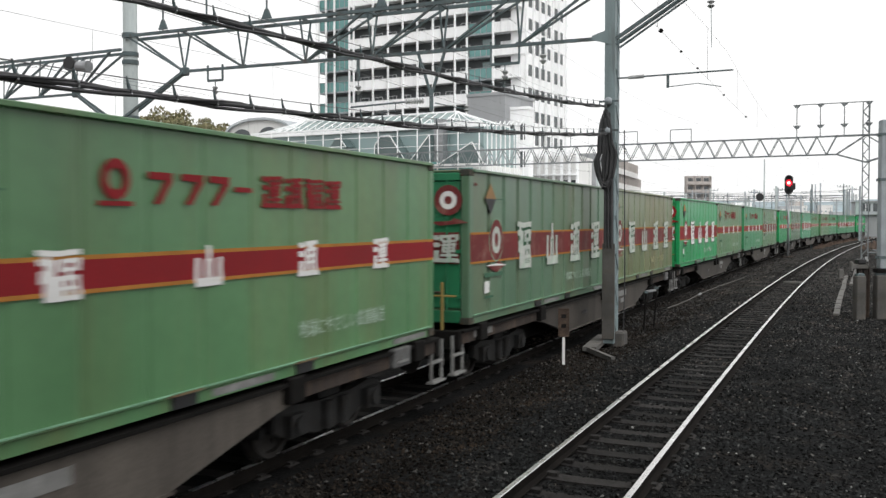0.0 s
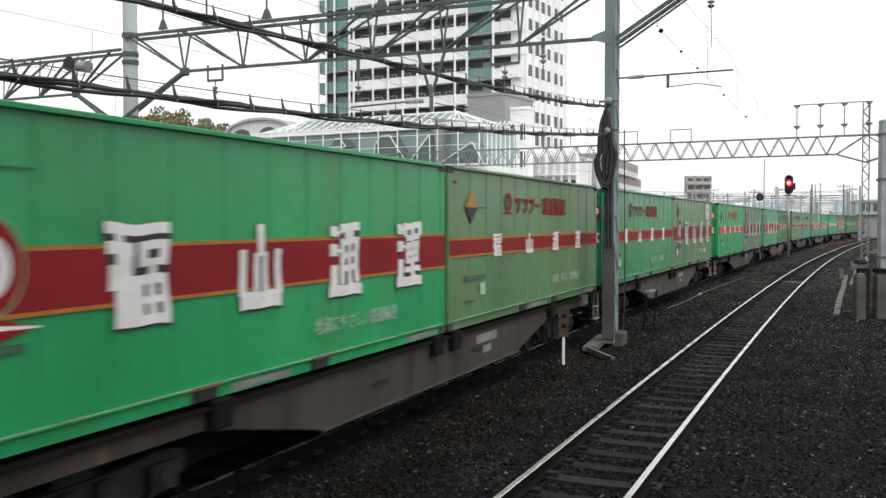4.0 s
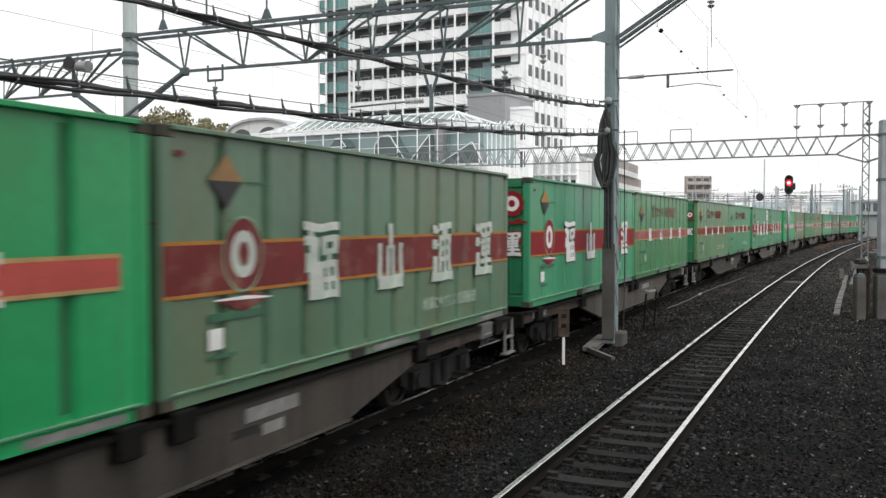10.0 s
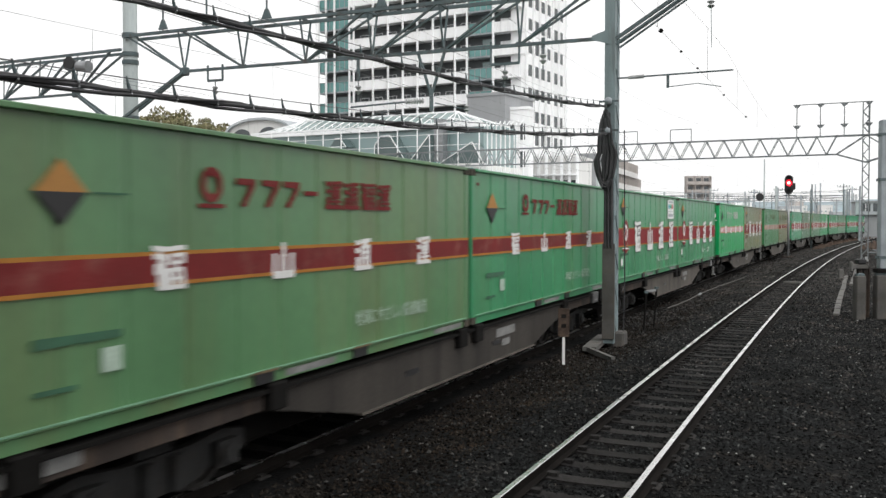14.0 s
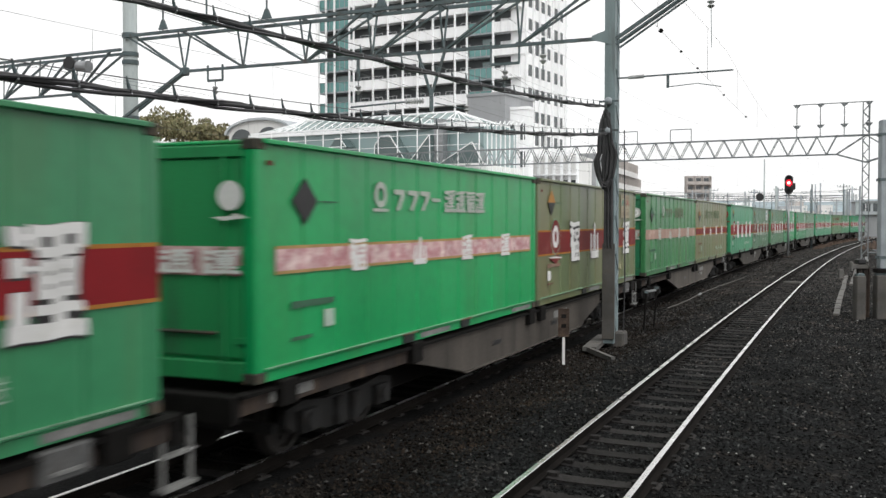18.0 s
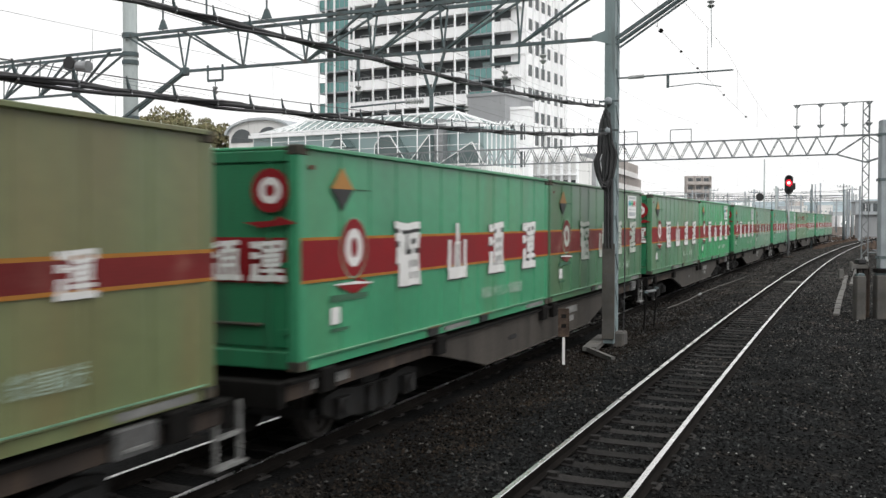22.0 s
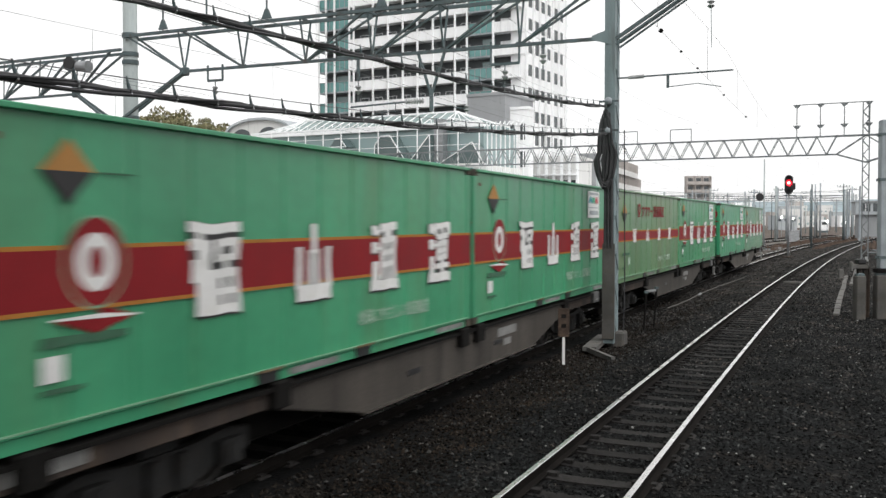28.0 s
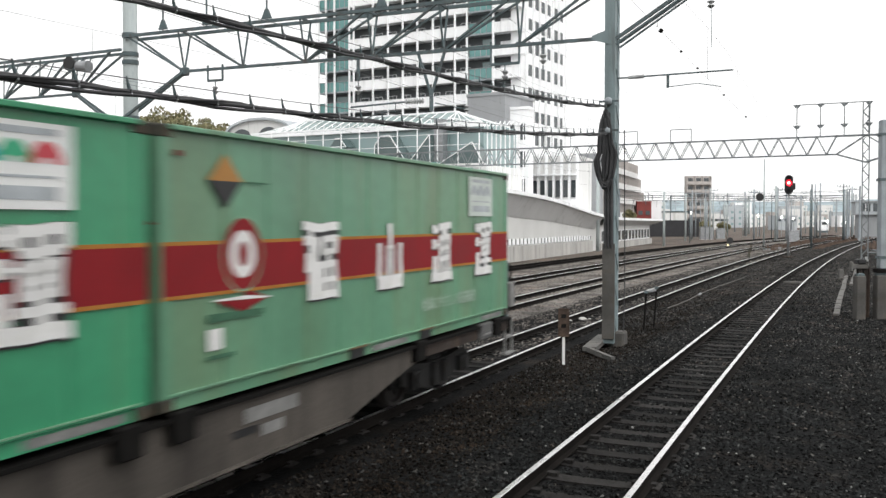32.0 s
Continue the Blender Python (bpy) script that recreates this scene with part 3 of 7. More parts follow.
def disc(r0, r1, n=28, squash=1.0):
    def make():
        bm = bmesh.new()
        a = [(math.cos(k * 2 * math.pi / n), math.sin(k * 2 * math.pi / n)) for k in range(n)]
        if r0 == 0:
            slab(bm, [(r1 * c, r1 * s * squash) for c, s in a], 1, -0.003, 0)
        else:
            out = [[bm.verts.new((r * c, y, r * s * squash)) for c, s in a] for r, y in ((r0, 0), (r0, -0.003), (r1, -0.003), (r1, 0))]
            for p, q in zip(out, out[1:]):
                for k in range(n):
                    bm.faces.new((p[k], p[(k + 1) % n], q[(k + 1) % n], q[k]))
            bmesh.ops.recalc_face_normals(bm, faces=bm.faces)
        return bm
    return make


def plate(pts, t=0.003):
    def make():
        return slab(bmesh.new(), pts, 1, -t, 0)
    return make


def rect(w, h, t=0.003):
    return plate([(0, 0), (w, 0), (w, h), (0, h)], t)


def hook(i, w, h):
    """A plain bent bar."""
    return plate([(0, h), (w, h), (w * 0.98, h * 0.72), (w * (0.5 - 0.06 * i), 0), (w * (0.22 - 0.06 * i), h * 0.02), (w * 0.68, h * 0.76), (0, h * 0.78)])


def container_shell(ribs):
    """Walls with vertical seams or ribs on both sides, doors at the front end."""
    bm = bmesh.new()
    n = 12
    w = (CL - 0.30) / n
    for sd in (-1, 1):
        prof = [(-CL / 2 + 0.12, 0.0)]
        for k in range(n + 1):
            x = -CL / 2 + 0.15 + k * w
            e, d = (0.085, 0.045) if ribs else (0.045, 0.014)
            if 0 < k < n:
                prof += [(x - e, 0.0), (x - e * 0.55, -d), (x + e * 0.55, -d), (x + e, 0.0)]
        prof += [(CL / 2 - 0.12, 0.0)]
        lo, hi = CB + 0.13, CT - 0.045
        a = [bm.verts.new((x, sd * (CW / 2 + d - 0.012), lo)) for x, d in prof]
        b = [bm.verts.new((x, sd * (CW / 2 + d - 0.012), hi)) for x, d in prof]
        for i in range(len(a) - 1):
            bm.faces.new((a[i], a[i + 1], b[i + 1], b[i]))
    box(bm, -CL / 2 + 0.06, CL / 2 - 0.06, -CW / 2 + 0.075, CW / 2 - 0.075, CB + 0.14, CT - 0.03)
    bmesh.ops.recalc_face_normals(bm, faces=bm.faces)
    return bm


def container(spec, label, group="containers on the train"):
    """spec: paint, stripe, kind B (large marks) or S (small marks), poster, ribs."""
    p, stripe, kind, poster, ribs = spec
    col, red = PAINTS[p], REDS[stripe]
    faded = stripe in ("pink", "peach", "white", "rose")
    edge = red if stripe == "peach" else YLINE if faded else ORANGE
    spent = stripe == "peach" or p == "straw"
    c = thing("container", label, "container", group=group)
    put("shell", mesh_of("shell%d" % ribs, lambda: container_shell(ribs), col), c)
    put("roof", mesh_of("roof", lambda: bx(-CL / 2 + 0.02, CL / 2 - 0.02, -CW / 2 + 0.03, CW / 2 - 0.03, CT - 0.05, CT - 0.012, bevel=0.01), col), c)
    for sd in (-1, 1):
        y0 = sd * CW / 2
        put("top_rail", mesh_of("top_rail", lambda: bx(-CL / 2 + 0.14, CL / 2 - 0.14, -0.05, 0.004, -0.05, 0.0, bevel=0.008), col), c, 0, y0 if sd < 0 else y0 - 0.0, CT)
        put("bottom_rail", mesh_of("bottom_rail%d" % sd, lambda: slab(bmesh.new(), [(sd * -0.10, 0.0), (sd * -0.016, 0.0), (sd * -0.016, 0.115), (sd * 0.02, 0.128), (sd * 0.02, 0.15), (sd * -0.10, 0.15)], 0, -CL / 2 + 0.14, CL / 2 - 0.14), col), c, 0, y0, CB)
    # pale strip paints the light caught along the lip's edge
    put("rail_lip", mesh_of("rail_lip", lambda: bx(-CL / 2 + 0.16, CL / 2 - 0.16, -0.026, 0.0, 0.142, 0.154), LIP), c, 0, SIDE, CB, "pale lip with its edge highlight painted on")
    for sx in (-1, 1):
        for sd in (-1, 1):
            put("corner_post", mesh_of("corner_post", lambda: bx(-0.085, 0.085, -0.08, 0.08, CB + 0.10, CT - 0.10, bevel=0.02), col), c, sx * (CL / 2 - 0.085), sd * (CW / 2 - 0.075))
            for z in (CB, CT - 0.118):
                put("corner_casting", mesh_of("corner_casting", lambda: bx(-0.095, 0.095, -0.09, 0.09, 0.0, 0.118, bevel=0.012), CASTING), c, sx * (CL / 2 - 0.09), sd * (CW / 2 - 0.08), z)
    # fork pockets
    for x in (-1.05, 1.05):
        put("fork_pocket", mesh_of("fork_pocket", lambda: bx(-0.18, 0.18, -0.004, 0.04, 0.005, 0.122), BLACK), c, x, SIDE - 0.002, CB)
        put("pocket_frame", mesh_of("pocket_frame", lambda: bx(-0.24, 0.24, -0.024, 0.0, 0.124, 0.150), POCKETTAN), c, x, SIDE - 0.002, CB)
    for x in (-0.62, CL / 2 - 1.35):
        put("rail_plate", mesh_of("rail_plate", lambda: bx(0.0, 1.05, -0.005, 0.012, 0.02, 0.095), STEPGREY), c, x, SIDE + 0.012, CB, "worn pale strip on the bottom rail")
    out = FACE - 0.003
    # dark strips paint both grime and shade into the grooves
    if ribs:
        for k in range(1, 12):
            put("panel_seam", mesh_of("panel_seam", rect(0.075, CT - CB - 0.30, 0.002), GROOVEDARK), c, -CL / 2 + 0.15 + k * (CL - 0.30) / 12 - 0.0375, SIDE + 0.012 + 0.044, CB + 0.20, "groove between panels darkened for grime and shade")
    # stripe round the side
    z0, z1 = (2.09, 2.61) if kind == "B" else (2.225, 2.53)
    x0 = 0.34 if stripe in ("white", "pink") else 0.0
    put("stripe", mesh_of("stripe%s%d" % (kind, x0 > 0), rect(CL - 0.05 - 2 * x0, z1 - z0 - 0.07), red), c, -CL / 2 + 0.025 + x0, out + 0.0008, z0 + 0.035, "dark red stripe" if not faded else "sun-bleached stripe")
    for zz in (z0, z1 - 0.035):
        put("stripe_edge", mesh_of("stripe_edge%d" % (x0 > 0), rect(CL - 0.05 - 2 * x0, 0.035), edge), c, -CL / 2 + 0.025 + x0, out + 0.0008, zz, "orange edge line" if not faded else "pale edge line")
    white = FADEDLETTER if stripe in ("dim", "peach") else LETTER
    y = out - 0.0035
    if kind == "B":
        for i, x in enumerate((2.38, 4.18, 5.95, 7.75)):
            put("mark_backing", mesh_of("mark_backing%d" % i, lambda: brushed(MARKS[i] + GROUNDS[i], 0.76, 0.90, 0.0015, 0.014), BLACK if stripe != "dim" else GROOVEDARK), c, x - CL / 2, y + 0.0015, 1.882, "dark ground behind the white mark")
            put("side_mark", mesh_of("big_mark%d" % i, mark(i, 0.76, 0.90), white), c, x - CL / 2, y, 1.89, "large white painted mark")
        put("emblem_ring", mesh_of("emblem_ring", disc(0.215, 0.325, squash=1.1), red), c, 1.23 - CL / 2, y, 2.47)
        put("emblem_disc", mesh_of("emblem_disc", disc(0.09, 0.215, squash=1.1), white), c, 1.23 - CL / 2, y, 2.47)
        put("emblem_core", mesh_of("emblem_core", plate([(0.09 * math.cos(a) * (1 if abs(math.sin(a)) < 0.9 else 0.8), 0.13 * math.sin(a)) for a in [k * math.pi / 8 for k in range(16)]]), red), c, 1.23 - CL / 2, y - 0.001, 2.47)
        put("emblem_halo", mesh_of("emblem_halo", disc(0.325, 0.343, squash=1.1), LIP), c, 1.23 - CL / 2, y, 2.47, "thin pale ring round the emblem")
        put("emblem_base", mesh_of("emblem_base", plate([(0.0, 0.14), (0.30, 0.05), (0.46, 0.0), (0.62, 0.06), (0.90, 0.12), (0.60, 0.20), (0.46, 0.21), (0.52, 0.145)]), red), c, 0.78 - CL / 2, y, 1.89)
        put("emblem_line", mesh_of("emblem_line", plate([(-0.02, 0.14), (0.92, 0.115), (0.92, 0.13), (0.50, 0.165), (-0.02, 0.155)]), LETTER), c, 0.78 - CL / 2, y - 0.003, 1.89, "thin white line")
    else:
        for i, x in enumerate((1.97, 3.80, 5.60, 7.42)):
            put("side_mark", mesh_of("small_mark%d" % i, mark(i, 0.42, 0.40), white), c, x - CL / 2, y, 2.18, "white painted mark on the stripe")
        ink = SUNKINK if spent else FADEDLETTER if stripe == "white" else FADEDINK if stripe == "rose" else red
        put("emblem_ring", mesh_of("small_ring", disc(0.05 if spent else 0.09, 0.17), FADEDLETTER if stripe in ("pink", "peach") else ink), c, 2.79 - CL / 2, y, 3.14)
        put("emblem_base", mesh_of("small_base", rect(0.40, 0.04), ink), c, 2.59 - CL / 2, y, 2.92)
        for i, x in enumerate((3.18, 3.62, 4.02, 4.42)):
            put("side_writing", mesh_of("upper_mark%d" % i, (rect(0.30, 0.05) if i == 3 else hook(i, 0.32, 0.28)), ink), c, x - CL / 2, y, 3.08 if i == 3 else 2.94)
        for i in range(4):
            put("side_writing", mesh_of("upper_block%d" % i, mark((3, 2, 0, 3)[i], 0.38, 0.34), ink), c, 4.90 + 0.43 * i - CL / 2, y, 2.93)
    low = OLIVETEXT if p == "olive" else LOWTEXT
    if not faded:
        put("lower_writing", mesh_of("lower_writing", lettering("\u5730\u7403\u306b\u3084\u3055\u3057\u3044\u9244\u9053\u8f38\u9001", 2.12, 0.20), low), c, 5.62 - CL / 2, out, 1.49, "line of white lettering")
    serial = FADEDINK if p in ("olive", "straw") else DARKTEXT
    put("serial_bar", mesh_of("serial_bar", plate([(0, 0), (0.40, 0.01), (0.40, 0.02), (0.46, 0.02), (0.46, 0), (0.92, 0.015), (0.92, 0.075), (0, 0.085)]), serial), c, 0.66 - CL / 2, y, 1.83)
    put("serial_bar", mesh_of("serial_bars_low", rect(0.42, 0.04), serial), c, 0.66 - CL / 2, y, 1.48)
    put("data_plate", mesh_of("data_plate", rect(0.22, 0.20, 0.006), LETTER if kind == "B" else LOWTEXT), c, (0.66 if kind == "B" else 1.35) - CL / 2, y, 1.57, "small white data plate")
    dz = 3.18 if kind == "B" else 3.02
    put("diamond_top", mesh_of("diamond_top", plate([(-0.27, 0.0), (0.27, 0.0), (0.0, 0.26)]), BLACK if stripe in ("white", "pink") else DARKTEXT if stripe == "peach" else DULLAMBER if stripe in ("dim", "rose") or spent else AMBER), c, 0.95 - CL / 2, y, dz, "orange upper half of a diamond mark")
    put("diamond_bottom", mesh_of("diamond_bottom", plate([(-0.27, 0.0), (0.0, -0.26), (0.27, 0.0)]), BLACK), c, 0.95 - CL / 2, y, dz, "black lower half of a diamond mark")
    put("corner_label", mesh_of("corner_label", rect(0.11, 0.05), REDS["dim"]), c, 0.20 - CL / 2, y, CT - 0.27, "small red label")
    put("mark_line", mesh_of("mark_line", rect(0.42, 0.018), DARKTEXT), c, 1.26 - CL / 2, y, dz - 0.01, "dark line beside the diamond mark")
    if poster:
        pp = put("poster", mesh_of("poster", rect(1.10, 0.64), POSTERS[2 if p == "olive" else poster - 1]), c, 7.45 - CL / 2, y, 2.88, "sun-browned poster" if p == "olive" else "white paper poster with coloured shapes")
        arc = [(0.16 * math.cos(a), 0.17 * math.sin(a)) for a in [k * math.pi / 8 for k in range(9)]] + [(0.06 * math.cos(a), 0.05 * math.sin(a)) for a in [math.pi - k * math.pi / 4 for k in range(5)]]
        for k in range(3):
            put("poster_shape", mesh_of("poster_shape%d" % k, plate(arc), (POSTER_INK[6], POSTER_INK[4], POSTER_INK[5])[k] if p == "olive" else (POSTER_INK[0], POSTER_INK[3], POSTER_INK[1])[k] if poster == 1 else POSTER_INK[2]), pp, 0.24 + 0.30 * k, -0.004, 0.34)
        for zz, hh in ((0.07, 0.10), (0.23, 0.02), (0.55, 0.05)):
            put("poster_writing", mesh_of("poster_writing%.2f" % hh, rect(0.8, hh), POSTER_INK[4 if p == "olive" else 2]), pp, 0.15, -0.004, zz)
    # front end: two door leaves, hinge side bars, marks
    xe = -CL / 2
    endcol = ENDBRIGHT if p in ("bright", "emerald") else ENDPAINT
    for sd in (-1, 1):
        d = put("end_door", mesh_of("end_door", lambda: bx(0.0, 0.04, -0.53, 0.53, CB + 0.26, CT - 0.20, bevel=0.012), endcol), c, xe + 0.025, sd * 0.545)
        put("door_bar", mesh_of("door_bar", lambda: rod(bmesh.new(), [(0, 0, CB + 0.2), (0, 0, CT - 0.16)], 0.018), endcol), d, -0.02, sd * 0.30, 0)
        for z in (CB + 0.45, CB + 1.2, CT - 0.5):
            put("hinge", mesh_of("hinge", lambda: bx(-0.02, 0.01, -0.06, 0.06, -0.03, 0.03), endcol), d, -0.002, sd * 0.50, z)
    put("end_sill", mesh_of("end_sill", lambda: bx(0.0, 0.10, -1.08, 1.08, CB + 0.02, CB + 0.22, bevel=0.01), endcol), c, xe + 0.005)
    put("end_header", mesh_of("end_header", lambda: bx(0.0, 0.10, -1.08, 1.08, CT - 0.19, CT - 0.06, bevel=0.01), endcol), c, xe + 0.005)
    put("end_stripe", mesh_of("end_stripe" + kind, rect(2.12, z1 - z0), red), c, xe + 0.021, 1.06, z0, rz=-90)
    for k, yy in enumerate((1.15, 0.565, -0.02, -0.605)):
        put("end_mark", mesh_of("end_mark%d%s" % (k, kind), mark(k, 0.45, z1 - z0 - 0.05), white), c, xe - 0.018, yy, z0 + 0.02, rz=-90)
    er = FADEDLETTER if stripe == "peach" else LETTER if stripe == "white" else red
    g = 1.0 if kind == "B" else 0.62
    ye, ze = (-0.88, 3.14) if kind == "B" else (-0.95, 3.06)
    put("end_emblem", mesh_of("end_ring" + kind, disc(0.15 * g, 0.25 * g), er), c, xe - 0.022, ye, ze, rz=-90)
    put("end_emblem", mesh_of("end_core" + kind, disc(0, 0.07 * g), er), c, xe - 0.022, ye, ze, rz=-90)
    put("end_emblem", mesh_of("end_disc" + kind, disc(0.07 * g, 0.15 * g), LETTER), c, xe - 0.022, ye, ze, rz=-90)
    put("end_emblem", mesh_of("end_base" + kind, plate([(0.0, 0.06 * g), (0.22 * g, 0.0), (0.72 * g, 0.05 * g), (0.46 * g, 0.13 * g), (0.40 * g, 0.08 * g)]), er), c, xe - 0.022, ye + 0.36 * g, ze - 0.42 * g, rz=-90)
    put("door_handle", mesh_of("door_handle", lambda: rod(bmesh.new(), [(0, -0.75, 1.62), (0, 0.75, 1.62)], 0.02), CASTING), c, xe + 0.0)
    return c


def wheelset_bm():
    bm = bmesh.new()
    rod(bm, [(0, -0.78, 0), (0, 0.78, 0)], 0.075, 10)
    for sd in (-1, 1):
        prof = [(0.49, 0.09), (0.49, 0.46), (0.52, 0.46), (0.53, 0.43), (0.62, 0.42), (0.62, 0.36), (0.57, 0.34), (0.56, 0.16), (0.62, 0.14), (0.62, 0.09)]
        n = 24
        rings = [[bm.verts.new((r * math.cos(k * 2 * math.pi / n), sd * y, r * math.sin(k * 2 * math.pi / n))) for k in range(n)] for y, r in prof]
        for a, b in zip(rings, rings[1:]):
            for k in range(n):
                bm.faces.new((a[k], a[(k + 1) % n], b[(k + 1) % n], b[k]))
    for k in range(5):
        a = k * 2 * math.pi / 5
        for sd in (-1, 1):
            rod(bm, [(0.25 * math.cos(a), sd * 0.565, 0.25 * math.sin(a)), (0.25 * math.cos(a), sd * 0.585, 0.25 * math.sin(a))], 0.035, 6)
    bmesh.ops.recalc_face_normals(bm, faces=bm.faces)
    return bm


def bogie_frame_bm():
    bm = bmesh.new()
    for sd in (-1, 1):
        slab(bm, [(-1.35, 0.40), (-1.35, 0.60), (-1.0, 0.66), (-0.45, 0.60), (0.45, 0.60), (1.0, 0.66), (1.35, 0.60), (1.35, 0.40), (1.12, 0.30), (0.75, 0.33), (0.45, 0.22), (-0.45, 0.22), (-0.75, 0.33), (-1.12, 0.30)], 1, sd * 0.80, sd * 0.90)
        for x in (-0.95, 0.95):
            box(bm, x - 0.17, x + 0.17, sd * 0.90 if sd > 0 else -1.0, 1.0 if sd > 0 else -0.90, 0.30, 0.56)
            rod(bm, [(x, sd * 0.98, 0.43), (x, sd * 1.04, 0.43)], 0.11, 12)
        for x in (-0.2, 0.2):
            rod(bm, [(x, sd * 0.93, 0.24), (x, sd * 0.93, 0.58)], 0.075, 10)
    box(bm, -0.25, 0.25, -0.85, 0.85, 0.50, 0.72)
    for x in (-1.42, 1.42):
        box(bm, x - 0.04, x + 0.04, -0.80, 0.80, 0.34, 0.46)
    return bm


WHEELS = []


def wagon(label, deck):
    """Flat container wagon; deck: handrails stand on the front end platform."""
    w = thing("flat_wagon", label, "railway wagon", group="wagons of the goods train")
    HB = 10.0
    for sd in (-1, 1):
        y0, y1 = (sd * 1.19, sd * 1.10)
        put("side_sill", mesh_of("side_sill%d" % sd, lambda: slab(bmesh.new(), [(-5.75, 1.0), (-5.75, 0.79), (-5.3, 0.72), (-3.6, 0.36), (3.6, 0.36), (5.3, 0.72), (5.75, 0.79), (5.75, 1.0)], 1, y0, y1), FRAME), w, 0, 0, 0, "grey-brown fish-belly side sill")
        put("sill_flange", mesh_of("sill_flange%d" % sd, lambda: bx(-9.7, 9.7, -0.07, 0.07, 0.995, 1.035), DARKGEAR), w, 0, sd * 1.19)
        for sx in (-1, 1):
            put("end_sill", mesh_of("end_sill_beam", lambda: bx(-1.95, 1.95, -0.045, 0.045, 0.80, 0.995, bevel=0.01), RUSTDARK), w, sx * 7.70, sd * 1.145, 0, "brown-grey end of the side sill")
        put("lower_flange", mesh_of("lower_flange%d" % sd, lambda: bx(-3.6, 3.6, -0.06, 0.06, 0.335, 0.362), FRAME), w, 0, sd * 1.16)
        for x in (-2.3, 1.2):
            put("sill_slot", mesh_of("sill_slot", lambda: bx(0, 0.42, -0.004, 0.004, 0.62, 0.70), BLACK), w, x, sd * 1.193)
        for x in (-8.9, -5.6, -0.35, 0.35, 5.6, 8.9):
            put("twist_lock", mesh_of("twist_lock", lambda: bx(-0.16, 0.16, -0.06, 0.06, 0.80, 1.09, bevel=0.015), DARKGEAR), w, x, sd * 1.235)
        for x in (-9.15,):
            put("marking_plate", mesh_of("marking_plate", lambda: bx(0, 0.85, -0.006, 0.006, 0.86, 0.985), STEPGREY), w, x, sd * 1.20, 0, "pale marking plate")
        bb = put("brake_box", mesh_of("brake_box", lambda: bx(-0.26, 0.26, -0.05, 0.05, 0.80, 1.06, bevel=0.015), BOXGREY), w, 8.35, sd * 1.22, 0, "pale grey equipment box")
        put("brake_lever", mesh_of("brake_lever", lambda: bx(-0.16, 0.16, -0.012, 0.012, 0.86, 0.89), STEPGREY), bb, 0.0, -0.056 * (1 if sd < 0 else -1), 0)
        put("number_bar", mesh_of("number_bars", rect(1.0, 0.15), STEPGREY), w, 1.4, sd * 1.195, 0.74, "white unreadable writing")
        put("number_bar", mesh_of("number_bars_low", rect(0.4, 0.12), STEPGREY), w, 1.7, sd * 1.195, 0.56)
        for sx in ((-1, 1) if deck else (1,)):
            put("step", mesh_of("step", lambda: beam(beam(beam(beam(bmesh.new(), (-0.2, 0, 0.98), (-0.2, 0, 0.36), 0.04), (0.2, 0, 0.98), (0.2, 0, 0.36), 0.04), (-0.24, 0, 0.36), (0.24, 0, 0.36), 0.12, 0.03), (-0.2, 0, 0.66), (0.2, 0, 0.66), 0.08, 0.03), STEPGREY), w, sx * 9.78, sd * 1.16, 0, "pale grey boarding step")
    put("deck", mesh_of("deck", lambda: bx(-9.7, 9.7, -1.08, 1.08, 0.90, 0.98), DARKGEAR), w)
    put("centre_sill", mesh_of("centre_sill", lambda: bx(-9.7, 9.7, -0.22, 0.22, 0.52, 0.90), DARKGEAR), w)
    # unseen block added to stop light leaking through under the wagon
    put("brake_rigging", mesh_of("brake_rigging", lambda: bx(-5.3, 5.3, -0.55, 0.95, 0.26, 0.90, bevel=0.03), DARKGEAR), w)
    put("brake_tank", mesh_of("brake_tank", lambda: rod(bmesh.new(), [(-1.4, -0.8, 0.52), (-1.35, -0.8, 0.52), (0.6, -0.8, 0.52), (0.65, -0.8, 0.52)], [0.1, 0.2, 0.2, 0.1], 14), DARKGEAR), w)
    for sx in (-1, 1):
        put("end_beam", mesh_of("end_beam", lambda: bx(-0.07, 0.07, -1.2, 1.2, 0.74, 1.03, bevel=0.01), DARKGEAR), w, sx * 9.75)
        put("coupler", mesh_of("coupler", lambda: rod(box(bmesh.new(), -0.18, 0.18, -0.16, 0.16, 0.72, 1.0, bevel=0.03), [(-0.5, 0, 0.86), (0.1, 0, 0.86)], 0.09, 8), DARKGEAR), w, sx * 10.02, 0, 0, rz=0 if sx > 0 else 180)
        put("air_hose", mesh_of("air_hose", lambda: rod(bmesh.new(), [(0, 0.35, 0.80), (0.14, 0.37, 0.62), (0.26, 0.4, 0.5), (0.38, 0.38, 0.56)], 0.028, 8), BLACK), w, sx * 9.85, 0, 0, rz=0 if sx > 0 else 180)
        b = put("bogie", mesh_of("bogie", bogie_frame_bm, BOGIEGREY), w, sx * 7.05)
        for ax in (-0.95, 0.95):
            ws = put("wheelset", mesh_of("wheelset", wheelset_bm, WHEELSTEEL), b, ax, 0, 0.43)
            WHEELS.append((ws, w, ax))
    if deck:
        put("end_lever", mesh_of("end_lever", lambda: beam(bmesh.new(), (0.10, 0, 1.0), (-0.08, 0, 1.92), 0.03, 0.12), STEPGREY), w, -9.86, -0.45, 0, "pale leaning lever")
